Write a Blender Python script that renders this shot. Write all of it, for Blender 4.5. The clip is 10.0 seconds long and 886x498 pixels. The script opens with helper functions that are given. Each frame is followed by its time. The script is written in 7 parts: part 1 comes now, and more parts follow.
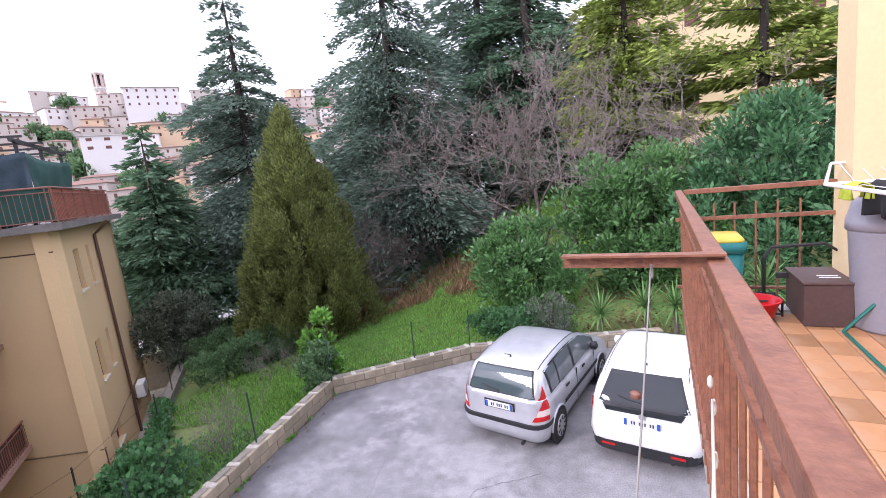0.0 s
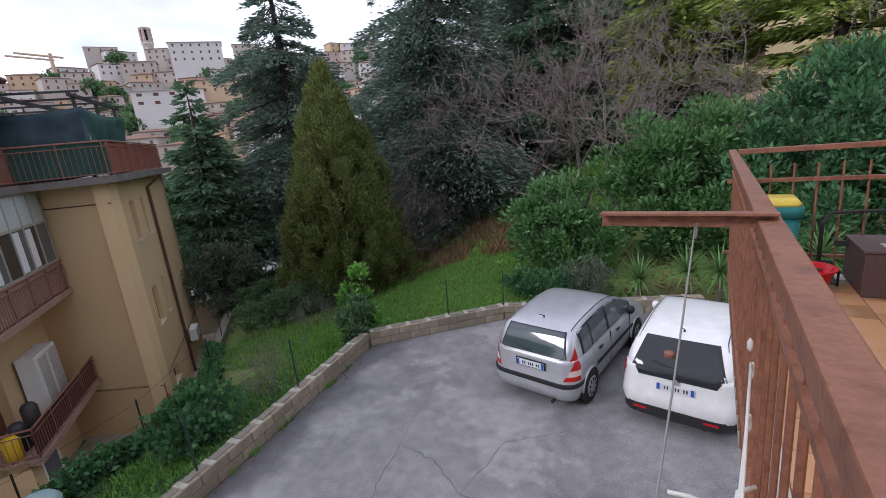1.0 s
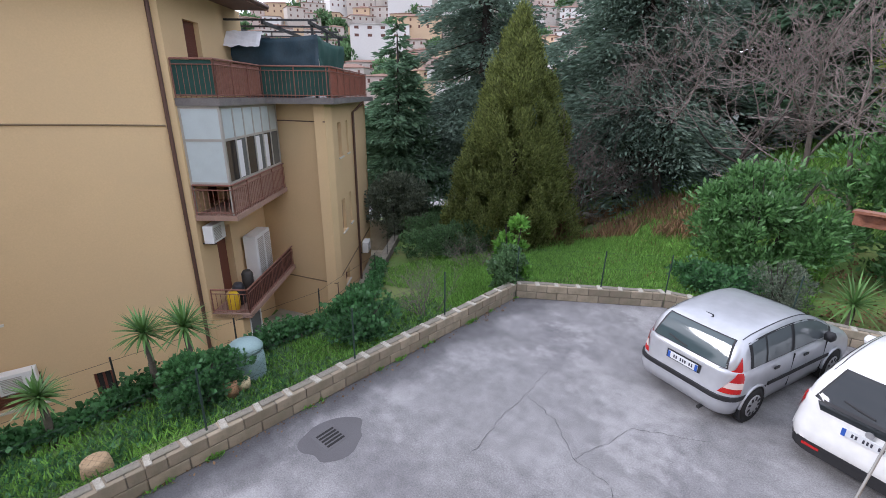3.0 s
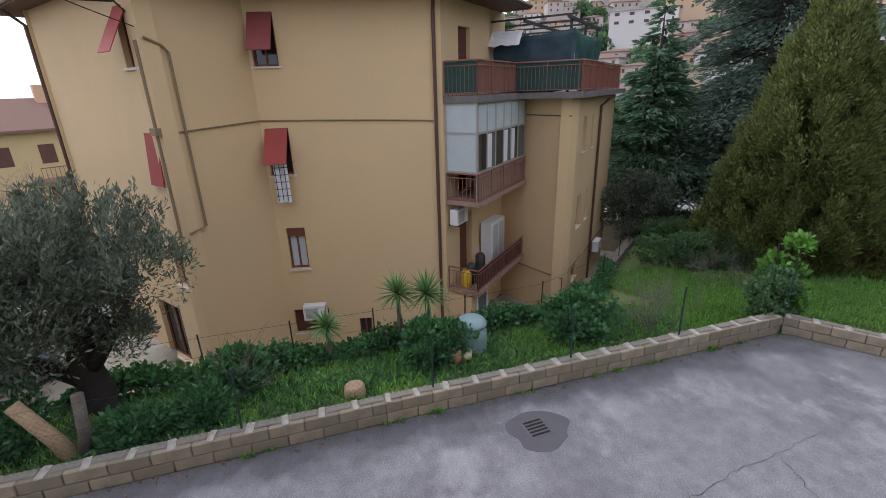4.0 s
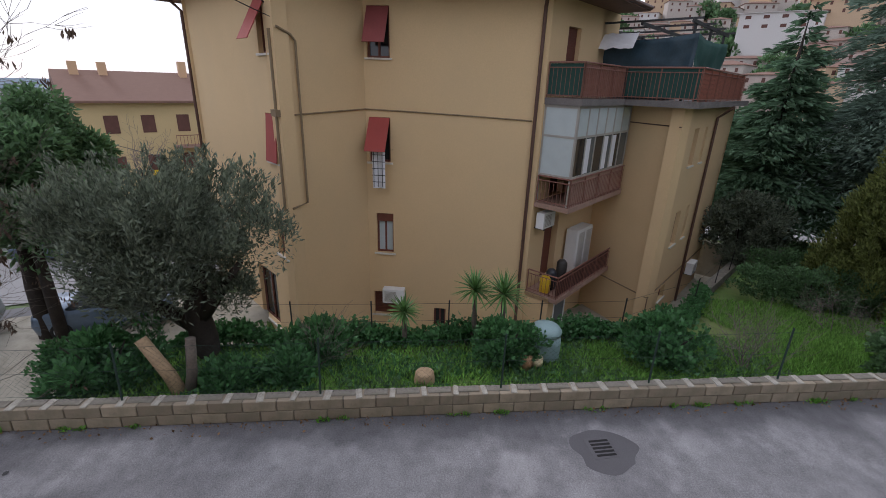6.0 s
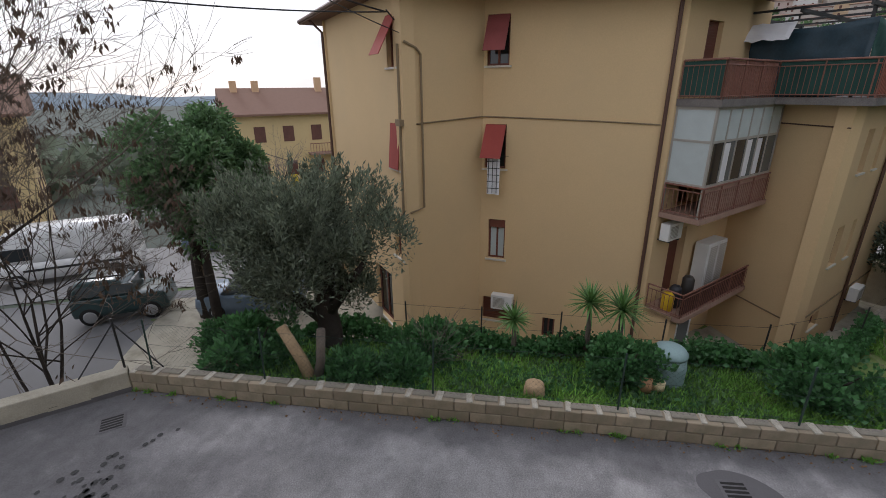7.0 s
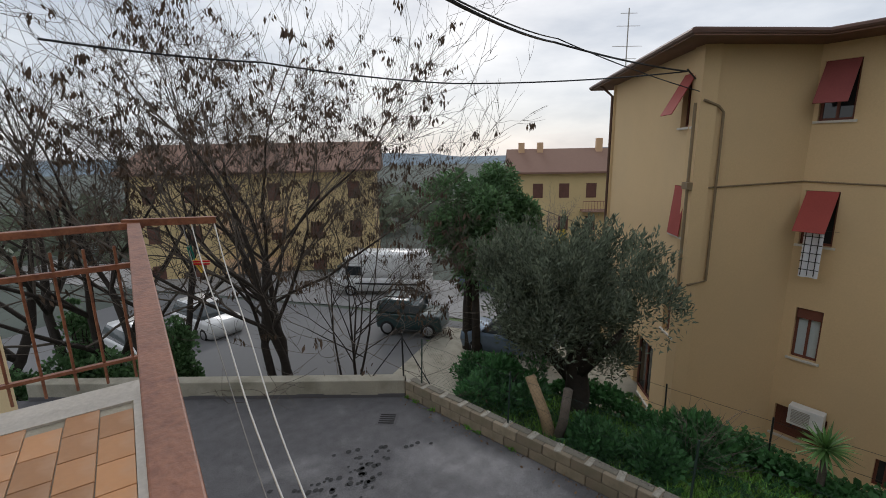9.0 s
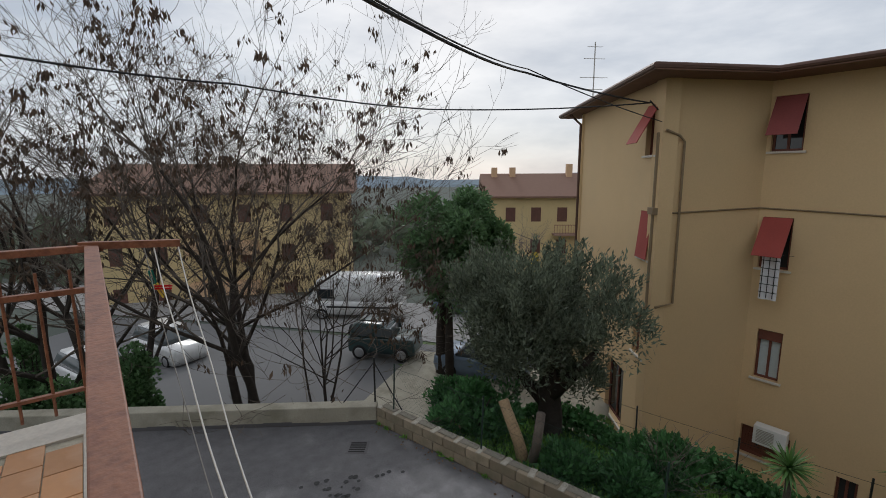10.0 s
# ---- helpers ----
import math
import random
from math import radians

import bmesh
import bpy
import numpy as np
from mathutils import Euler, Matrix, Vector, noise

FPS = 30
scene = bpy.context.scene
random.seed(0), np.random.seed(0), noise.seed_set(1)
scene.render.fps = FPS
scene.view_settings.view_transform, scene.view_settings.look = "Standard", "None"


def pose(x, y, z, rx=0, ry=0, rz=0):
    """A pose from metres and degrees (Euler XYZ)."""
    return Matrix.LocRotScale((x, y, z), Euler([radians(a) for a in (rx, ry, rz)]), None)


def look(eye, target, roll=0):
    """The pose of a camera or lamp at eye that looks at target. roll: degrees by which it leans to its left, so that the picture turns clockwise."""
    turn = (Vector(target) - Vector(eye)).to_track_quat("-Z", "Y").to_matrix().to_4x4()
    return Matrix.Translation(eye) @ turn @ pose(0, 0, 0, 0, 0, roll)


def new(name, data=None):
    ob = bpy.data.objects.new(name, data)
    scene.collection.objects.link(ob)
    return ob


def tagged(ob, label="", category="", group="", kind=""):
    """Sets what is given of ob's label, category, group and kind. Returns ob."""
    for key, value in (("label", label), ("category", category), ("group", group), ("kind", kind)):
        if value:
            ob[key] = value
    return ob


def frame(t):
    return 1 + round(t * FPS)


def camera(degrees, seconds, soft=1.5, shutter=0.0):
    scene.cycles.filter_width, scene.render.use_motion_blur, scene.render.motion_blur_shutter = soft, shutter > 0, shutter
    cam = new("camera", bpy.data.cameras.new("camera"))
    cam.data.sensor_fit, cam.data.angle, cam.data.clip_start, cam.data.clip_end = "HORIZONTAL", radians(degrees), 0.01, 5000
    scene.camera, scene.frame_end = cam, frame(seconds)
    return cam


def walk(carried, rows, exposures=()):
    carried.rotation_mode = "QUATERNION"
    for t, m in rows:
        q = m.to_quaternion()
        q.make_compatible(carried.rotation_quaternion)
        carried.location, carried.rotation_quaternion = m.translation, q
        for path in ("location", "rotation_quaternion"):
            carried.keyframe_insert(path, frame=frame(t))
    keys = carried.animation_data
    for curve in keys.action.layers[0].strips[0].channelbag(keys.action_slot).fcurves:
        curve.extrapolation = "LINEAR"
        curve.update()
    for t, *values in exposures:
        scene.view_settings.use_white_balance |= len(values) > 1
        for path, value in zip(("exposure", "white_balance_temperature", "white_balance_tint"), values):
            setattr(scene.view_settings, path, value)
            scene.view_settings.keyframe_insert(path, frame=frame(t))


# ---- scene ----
cam = camera(89.5, 10.0, soft=0.9)
PATH = [
    (0, (0.737, -0.268, 4.865), (0.084, 1.592, 4.531), -6.3),
    (0.5, (0.740, -0.264, 4.854), (-0.054, 1.509, 4.378), -6.7),
    (1, (0.740, -0.268, 4.848), (-0.067, 1.494, 4.355), -5.9),
    (1.5, (0.743, -0.297, 4.848), (-0.193, 1.388, 4.313), -5.5),
    (2, (0.740, -0.351, 4.837), (-0.332, 1.233, 4.253), -4.3),
    (3.5, (0.672, -0.474, 4.866), (-0.924, 0.520, 4.184), 0.8),
    (4, (0.671, -0.504, 4.878), (-1.151, -0.031, 4.204), -1.7),
    (4.5, (0.691, -0.524, 4.895), (-1.165, -0.208, 4.221), -2.6),
    (5, (0.692, -0.544, 4.915), (-1.151, -0.177, 4.23), -1.3),
    (5.5, (0.704, -0.576, 4.936), (-1.14, -0.219, 4.247), 0.8),
    (6, (0.728, -0.632, 4.959), (-1.144, -0.503, 4.265), 1.9),
    (7.5, (0.754, -0.873, 5.047), (-1.062, -1.393, 4.39), -2.8),
    (8, (0.766, -0.901, 5.063), (-0.984, -1.641, 4.439), -3.9),
    (8.5, (0.794, -0.882, 5.074), (-0.759, -2.013, 4.518), -0.7),
    (9, (0.819, -0.856, 5.084), (-0.587, -2.212, 4.655), -1.1),
    (9.5, (0.812, -0.846, 5.092), (-0.665, -2.149, 4.740), -0.6),
    (10, (0.809, -0.841, 5.094), (-0.690, -2.123, 4.763), -0.3),
]
walk(cam, [(t, look(eye, target, roll)) for t, eye, target, roll in PATH], exposures=[(0.0, 1.6, 5900, 28), (0.3, 1.15, 5900, 25), (0.6, 0.72, 5900, 21), (1.0, 0.5, 5900, 20), (2.2, 0.85, 5850, 19), (3.4, 1.22, 5850, 18), (4.05, 0.62, 5900, 19), (4.4, 0.44, 5850, 19), (5.5, 0.42, 5900, 19), (6.2, 0.28, 6000, 18), (7.5, 0.25, 6250, 14), (8.1, 0.15, 6250, 13), (8.6, 0.04, 6250, 11), (9.1, -0.14, 6250, 10.5), (10.0, -0.22, 6250, 10)])

# ---- light ----
SKY = 1.0
world = bpy.data.worlds.new("overcast")
scene.world = world
world.use_nodes = True
wn, wl = world.node_tree.nodes, world.node_tree.links
wn.clear()
sky = wn.new("ShaderNodeTexSky")
sky.sky_type, sky.sun_disc = "NISHITA", False
sky.sun_elevation, sky.sun_rotation = radians(28), radians(230)
sky_gain = wn.new("ShaderNodeVectorMath")
sky_gain.operation = "SCALE"
sky_gain.inputs["Scale"].default_value = 0.10
wl.new(sky.outputs[0], sky_gain.inputs[0])
coord = wn.new("ShaderNodeTexCoord")
stretch = wn.new("ShaderNodeMapping")
stretch.inputs["Scale"].default_value = (1.0, 1.0, 3.2)
wl.new(coord.outputs["Generated"], stretch.inputs[0])
cloud = wn.new("ShaderNodeTexNoise")
cloud.inputs["Scale"].default_value, cloud.inputs["Detail"].default_value = 2.6, 6.0
cloud.inputs["Roughness"].default_value = 0.55
wl.new(stretch.outputs[0], cloud.inputs["Vector"])
tone = wn.new("ShaderNodeValToRGB")
tone.color_ramp.elements[0].position, tone.color_ramp.elements[0].color = 0.34, (0.62, 0.66, 0.72, 1)
tone.color_ramp.elements[1].position, tone.color_ramp.elements[1].color = 0.62, (1.0, 1.0, 1.0, 1)
wl.new(cloud.outputs["Fac"], tone.inputs["Fac"])
blend = wn.new("ShaderNodeMix")
blend.data_type, blend.inputs["Factor"].default_value = "RGBA", 0.86
wl.new(sky_gain.outputs[0], blend.inputs["A"])
wl.new(tone.outputs[0], blend.inputs["B"])
backg = wn.new("ShaderNodeBackground")
backg.inputs["Strength"].default_value = SKY
wl.new(blend.outputs["Result"], backg.inputs["Color"])
wout = wn.new("ShaderNodeOutputWorld")
wl.new(backg.outputs[0], wout.inputs[0])
sun = new("sun", bpy.data.lights.new("sun", "SUN"))
sun.data.energy, sun.data.angle, sun.data.color = 0.9, radians(14), (1.0, 0.96, 0.9)
sun.matrix_world = look((-30, -34, 30), (0, 0, 0))

# ---- materials ----
def mat(name, col, rough=0.7, metal=0.0, var=0.25, scale=3.0, fine=40.0, bump=0.15, stain=None, stain_amt=0.0, stain_scale=0.6,
        island=False, spec=0.4, thin=0.0, obj_random=0.0):
    """A procedural surface: base colour with variation at two scales, grain relief and an optional stain colour."""
    m = bpy.data.materials.new(name)
    m.use_nodes = True
    n, l = m.node_tree.nodes, m.node_tree.links
    b = n["Principled BSDF"]
    b.inputs["Roughness"].default_value, b.inputs["Metallic"].default_value = rough, metal
    b.inputs["Specular IOR Level"].default_value = spec
    tc = n.new("ShaderNodeTexCoord")
    big = n.new("ShaderNodeTexNoise")
    big.inputs["Scale"].default_value, big.inputs["Detail"].default_value = scale, 4.0
    l.new(tc.outputs["Object"], big.inputs["Vector"])
    small = n.new("ShaderNodeTexNoise")
    small.inputs["Scale"].default_value, small.inputs["Detail"].default_value = fine, 3.0
    l.new(tc.outputs["Object"], small.inputs["Vector"])
    add = n.new("ShaderNodeMath")
    add.operation = "MULTIPLY_ADD"
    l.new(small.outputs["Fac"], add.inputs[0])
    add.inputs[1].default_value = 0.5
    half = n.new("ShaderNodeMath")
    half.operation = "MULTIPLY"
    half.inputs[1].default_value = 0.5
    l.new(big.outputs["Fac"], half.inputs[0])
    l.new(half.outputs[0], add.inputs[2])
    src = add.outputs[0]
    if island or obj_random:
        if island:
            g = n.new("ShaderNodeNewGeometry")
            rnd = g.outputs["Random Per Island"]
        else:
            g = n.new("ShaderNodeObjectInfo")
            rnd = g.outputs["Random"]
        mixv = n.new("ShaderNodeMix")
        mixv.data_type = "FLOAT"
        mixv.inputs["Factor"].default_value = 0.6 if island else obj_random
        l.new(src, mixv.inputs["A"])
        l.new(rnd, mixv.inputs["B"])
        src = mixv.outputs["Result"]
    ramp = n.new("ShaderNodeValToRGB")
    e = ramp.color_ramp.elements
    e[0].position, e[1].position = (0.15, 0.85) if (island or obj_random) else (0.3, 0.7)
    e[0].color = (*[max(0.0, c * (1 - var)) for c in col], 1)
    e[1].color = (*[min(0.95, c * (1 + var)) for c in col], 1)
    l.new(src, ramp.inputs["Fac"])
    out = ramp.outputs["Color"]
    if stain is not None:
        sn = n.new("ShaderNodeTexNoise")
        sn.inputs["Scale"].default_value, sn.inputs["Detail"].default_value = stain_scale, 7.0
        sn.inputs["Roughness"].default_value = 0.6
        l.new(tc.outputs["Object"], sn.inputs["Vector"])
        sr = n.new("ShaderNodeValToRGB")
        sr.color_ramp.elements[0].position, sr.color_ramp.elements[0].color = 0.48, (0, 0, 0, 1)
        sr.color_ramp.elements[1].position, sr.color_ramp.elements[1].color = 0.66, (stain_amt, stain_amt, stain_amt, 1)
        l.new(sn.outputs["Fac"], sr.inputs["Fac"])
        mx = n.new("ShaderNodeMix")
        mx.data_type = "RGBA"
        l.new(sr.outputs["Color"], mx.inputs["Factor"])
        l.new(out, mx.inputs["A"])
        mx.inputs["B"].default_value = (*stain, 1)
        out = mx.outputs["Result"]
    l.new(out, b.inputs["Base Color"])
    if bump:
        bp = n.new("ShaderNodeBump")
        bp.inputs["Strength"].default_value, bp.inputs["Distance"].default_value = bump, 0.01
        l.new(small.outputs["Fac"], bp.inputs["Height"])
        l.new(bp.outputs["Normal"], b.inputs["Normal"])
    if thin:
        b.inputs["Subsurface Weight"].default_value = 0.0
        tr = n.new("ShaderNodeBsdfTranslucent")
        l.new(out, tr.inputs["Color"])
        ms = n.new("ShaderNodeMixShader")
        ms.inputs["Fac"].default_value = thin
        l.new(b.outputs[0], ms.inputs[1])
        l.new(tr.outputs[0], ms.inputs[2])
        l.new(ms.outputs[0], n["Material Output"].inputs["Surface"])
    return m


M = {}
M["asphalt"] = mat("asphalt", (0.225, 0.22, 0.222), 0.8, var=0.42, scale=0.9, fine=55, bump=0.6, stain=(0.135, 0.13, 0.138), stain_amt=0.85, stain_scale=0.35)
M["asphalt_dark"] = mat("asphalt_dark", (0.105, 0.101, 0.106), 0.75, var=0.2, scale=1.2, fine=90, bump=0.35)
M["crack"] = mat("crack", (0.05, 0.05, 0.05), 0.9)
M["block"] = mat("concrete_block", (0.285, 0.235, 0.17), 0.9, var=0.32, scale=4, fine=60, bump=0.5, stain=(0.16, 0.15, 0.10), stain_amt=0.6, stain_scale=2.5, obj_random=0.5)
M["block_top"] = mat("weathered_concrete", (0.22, 0.20, 0.165), 0.95, var=0.3, scale=5, fine=50, bump=0.6, stain=(0.13, 0.13, 0.09), stain_amt=0.7, stain_scale=3)
M["mortar_pale"] = mat("pale_mortar", (0.37, 0.345, 0.29), 0.95, var=0.3, scale=8, fine=60, bump=0.6)
M["mortar"] = mat("mortar", (0.17, 0.15, 0.12), 0.95, var=0.25, scale=6, fine=60, bump=0.4)
M["cement"] = mat("cement_render", (0.36, 0.335, 0.27), 0.9, var=0.2, scale=2, fine=50, bump=0.4, stain=(0.2, 0.19, 0.14), stain_amt=0.6, stain_scale=1.6)
M["plaster"] = mat("ochre_plaster", (0.66, 0.475, 0.262), 0.9, var=0.06, scale=0.7, fine=25, bump=0.12, stain=(0.56, 0.415, 0.24), stain_amt=0.5, stain_scale=0.35)
M["plaster_far"] = mat("yellow_plaster", (0.62, 0.48, 0.25), 0.9, var=0.08, scale=0.5, fine=20, bump=0.1, stain=(0.46, 0.36, 0.18), stain_amt=0.4, stain_scale=0.3)
M["plaster_cream"] = mat("cream_plaster", (0.66, 0.52, 0.30), 0.9, var=0.06, scale=1, fine=30, bump=0.12)
M["plaster_low"] = mat("peach_plaster", (0.60, 0.40, 0.24), 0.9, var=0.08, scale=1, fine=30, bump=0.12)
M["eave"] = mat("eave_boards", (0.16, 0.085, 0.055), 0.7, var=0.2, scale=3, fine=40)
M["tile_roof"] = mat("clay_roof_tiles", (0.21, 0.125, 0.092), 0.9, var=0.3, scale=3, fine=20, bump=0.3, island=True)
M["rail"] = mat("rust_brown_paint", (0.235, 0.098, 0.055), 0.5, var=0.28, scale=6, fine=70, bump=0.25, stain=(0.12, 0.04, 0.024), stain_amt=0.65, stain_scale=22, spec=0.5)
M["rail_n"] = mat("brown_painted_iron", (0.24, 0.11, 0.08), 0.55, var=0.2, scale=5, fine=40)
M["slab_dark"] = mat("stained_terrace_slab", (0.17, 0.155, 0.145), 0.9, var=0.35, scale=2, fine=30)
M["slab"] = mat("slab_edge", (0.34, 0.22, 0.17), 0.85, var=0.2, scale=3, fine=40)
M["awning"] = mat("red_roller_blind", (0.33, 0.062, 0.05), 0.75, var=0.12, scale=2, fine=30)
M["awning_dark"] = mat("dusky_red_roller_blind", (0.27, 0.07, 0.065), 0.75, var=0.12, scale=2, fine=30)
# near-black colour in place of shade inside windows, belfry and drain slots
M["dark"] = mat("unlit_hollow_black", (0.015, 0.014, 0.014), 0.8, var=0.2)
M["frame_brown"] = mat("brown_window_frame", (0.16, 0.055, 0.035), 0.6, var=0.15, fine=50)
M["sill"] = mat("travertine_sill", (0.62, 0.58, 0.50), 0.7, var=0.12)
M["alu"] = mat("grey_aluminium", (0.42, 0.40, 0.36), 0.45, metal=0.3, var=0.1)
M["panel"] = mat("frosted_panel", (0.50, 0.56, 0.56), 0.35, var=0.08)
M["green_net"] = mat("green_shade_net", (0.022, 0.075, 0.062), 0.85, var=0.25, scale=2, fine=60)
M["blue_tarp"] = mat("dark_blue_tarpaulin", (0.020, 0.045, 0.062), 0.45, var=0.3, scale=3, fine=20, bump=0.3)
M["red_panel"] = mat("faded_red_screen", (0.33, 0.105, 0.065), 0.8, var=0.12, scale=2)
M["screen_brown"] = mat("brown_balcony_screen", (0.075, 0.028, 0.022), 0.8, var=0.2)
M["white"] = mat("white_plastic", (0.75, 0.75, 0.73), 0.45, var=0.05)
M["white_cloth"] = mat("white_cloth", (0.72, 0.72, 0.74), 0.9, var=0.06)
M["metal_dark"] = mat("dark_metal", (0.05, 0.05, 0.05), 0.5, metal=0.6, var=0.2)
M["pipe"] = mat("brown_downpipe", (0.115, 0.062, 0.045), 0.5, metal=0.2, var=0.2)
M["conduit"] = mat("ochre_conduit", (0.23, 0.165, 0.095), 0.7, var=0.12)
M["cable"] = mat("black_cable", (0.02, 0.02, 0.022), 0.6, var=0.1)
M["green_post"] = mat("green_painted_post", (0.022, 0.045, 0.036), 0.6, var=0.2)
M["soil"] = mat("bare_soil", (0.12, 0.085, 0.055), 0.95, var=0.35, scale=2, fine=30, bump=0.5)
M["grass"] = mat("lawn_ground", (0.13, 0.215, 0.052), 0.95, var=0.35, scale=0.8, fine=25, bump=0.5, stain=(0.17, 0.125, 0.06), stain_amt=0.75, stain_scale=0.22)
M["grass_blade"] = mat("grass_blades", (0.165, 0.33, 0.06), 0.7, var=0.55, island=True, thin=0.3, bump=0)
M["ivy"] = mat("ivy_leaves", (0.071, 0.184, 0.064), 0.5, var=0.5, island=True, thin=0.35, bump=0)
M["ivy_bright"] = mat("fresh_green_leaves", (0.14, 0.32, 0.05), 0.55, var=0.4, island=True, thin=0.25, bump=0)
M["laurel"] = mat("laurel_leaves", (0.114, 0.239, 0.080), 0.35, var=0.5, island=True, thin=0.35, bump=0)
M["laurel_dark"] = mat("dark_laurel_leaves", (0.082, 0.196, 0.082), 0.4, var=0.5, island=True, thin=0.35, bump=0)
M["hedge"] = mat("hedge_leaves", (0.115, 0.21, 0.09), 0.5, var=0.5, island=True, thin=0.35, bump=0)
M["thuja"] = mat("golden_cypress_sprays", (0.155, 0.185, 0.052), 0.75, var=0.6, island=True, thin=0.35, bump=0)
M["cedar"] = mat("dark_cedar_needles", (0.108, 0.190, 0.108), 0.8, var=0.5, island=True, thin=0.35, bump=0)
M["cedar_blue"] = mat("grey_green_needles", (0.135, 0.195, 0.145), 0.8, var=0.45, island=True, thin=0.35, bump=0)
M["pine"] = mat("yellow_green_needles", (0.21, 0.271, 0.049), 0.8, var=0.4, island=True, thin=0.2, bump=0)
M["olive"] = mat("olive_leaves", (0.15, 0.18, 0.125), 0.6, var=0.6, island=True, thin=0.35, bump=0)
M["yucca"] = mat("yucca_leaves", (0.105, 0.21, 0.058), 0.5, var=0.45, island=True, thin=0.15, bump=0)
M["dry"] = mat("dry_seed_clusters", (0.11, 0.075, 0.052), 0.9, var=0.4, island=True, thin=0.15, bump=0)
M["dead_leaf"] = mat("fallen_leaves", (0.20, 0.12, 0.06), 0.9, var=0.5, island=True, bump=0)
M["bark"] = mat("grey_brown_bark", (0.13, 0.107, 0.088), 0.95, var=0.35, scale=6, fine=40, bump=0.6)
M["bark_dark"] = mat("dark_bark", (0.045, 0.036, 0.030), 0.95, var=0.35, scale=6, fine=40, bump=0.6)
M["twig"] = mat("bare_twigs", (0.20, 0.16, 0.145), 0.9, var=0.3, scale=4, fine=20, bump=0)
M["cut_wood"] = mat("cut_wood", (0.34, 0.24, 0.14), 0.85, var=0.25, scale=8, fine=30)
M["road"] = mat("pale_street_asphalt", (0.27, 0.265, 0.26), 0.85, var=0.12, scale=0.4, fine=40, bump=0.2)
M["paver"] = mat("grey_pavers", (0.15, 0.15, 0.152), 0.85, var=0.25, scale=2, fine=30, bump=0.3, island=True)
# blue-grey base colour holds the haze of distance
M["hill"] = mat("hazed_far_hill", (0.17, 0.22, 0.26), 1.0, var=0.3, scale=0.02, fine=0.2, bump=0)


def glass_mat(name, col, rough=0.04, spec=0.5):
    m = bpy.data.materials.new(name)
    m.use_nodes = True
    b = m.node_tree.nodes["Principled BSDF"]
    b.inputs["Base Color"].default_value = (*col, 1)
    b.inputs["Roughness"].default_value = rough
    b.inputs["Specular IOR Level"].default_value = spec
    return m


M["glass"] = glass_mat("dark_window_glass", (0.02, 0.024, 0.027))
M["glass_grey"] = glass_mat("grey_window_glass", (0.10, 0.115, 0.12), 0.1)


# ---- mesh tools ----
class MB:
    """Collects vertices and faces of one mesh."""
    def __init__(self):
        self.v, self.f = [], []

    def face(self, pts):
        i = len(self.v)
        self.v += [tuple(p) for p in pts]
        self.f.append(tuple(range(i, i + len(pts))))

    def box(self, lo, hi, m=None):
        i = len(self.v)
        c = [Vector((x, y, z)) for z in (lo[2], hi[2]) for y in (lo[1], hi[1]) for x in (lo[0], hi[0])]
        self.v += [tuple(m @ p) if m else tuple(p) for p in c]
        self.f += [tuple(i + k for k in q) for q in ((0, 2, 3, 1), (4, 5, 7, 6), (0, 1, 5, 4), (2, 6, 7, 3), (0, 4, 6, 2), (1, 3, 7, 5))]
        return self

    def prism(self, poly, z0, z1):
        """Upright prism over a plan polygon (anticlockwise)."""
        i, n = len(self.v), len(poly)
        self.v += [(x, y, z0) for x, y in poly] + [(x, y, z1) for x, y in poly]
        self.f.append(tuple(i + n + k for k in range(n)))
        self.f.append(tuple(i + n - 1 - k for k in range(n)))
        self.f += [(i + k, i + (k + 1) % n, i + n + (k + 1) % n, i + n + k) for k in range(n)]
        return self

    def tube(self, pts, radii, sides=6, cap=True):
        pts = [Vector(p) for p in pts]
        if isinstance(radii, (int, float)):
            radii = [radii] * len(pts)
        i = len(self.v)
        ref = None
        for k, p in enumerate(pts):
            d = (pts[min(k + 1, len(pts) - 1)] - pts[max(k - 1, 0)]).normalized()
            if ref is None:
                ref = d.orthogonal().normalized()
            ref = (ref - d * ref.dot(d))
            ref = ref.normalized() if ref.length > 1e-6 else d.orthogonal().normalized()
            w = d.cross(ref)
            for s in range(sides):
                a = 2 * math.pi * s / sides
                self.v.append(tuple(p + (ref * math.cos(a) + w * math.sin(a)) * radii[k]))
        for k in range(len(pts) - 1):
            for s in range(sides):
                a, b = i + k * sides + s, i + k * sides + (s + 1) % sides
                self.f.append((a, b, b + sides, a + sides))
        if cap and sides > 2:
            self.f.append(tuple(i + s for s in reversed(range(sides))))
            e = i + (len(pts) - 1) * sides
            self.f.append(tuple(e + s for s in range(sides)))
        return self

    def lathe(self, profile, centre=(0, 0, 0), sides=20):
        i = len(self.v)
        for r, z in profile:
            for s in range(sides):
                a = 2 * math.pi * s / sides
                self.v.append((centre[0] + r * math.cos(a), centre[1] + r * math.sin(a), centre[2] + z))
        for k in range(len(profile) - 1):
            for s in range(sides):
                a, b = i + k * sides + s, i + k * sides + (s + 1) % sides
                self.f.append((a, b, b + sides, a + sides))
        self.f.append(tuple(i + s for s in reversed(range(sides))))
        e = i + (len(profile) - 1) * sides
        self.f.append(tuple(e + s for s in range(sides)))
        return self

    def mesh(self, name, material, smooth=False):
        me = bpy.data.meshes.new(name)
        me.from_pydata(self.v, [], self.f)
        me.materials.append(material)
        if smooth:
            me.shade_smooth()
        me.update()
        return me


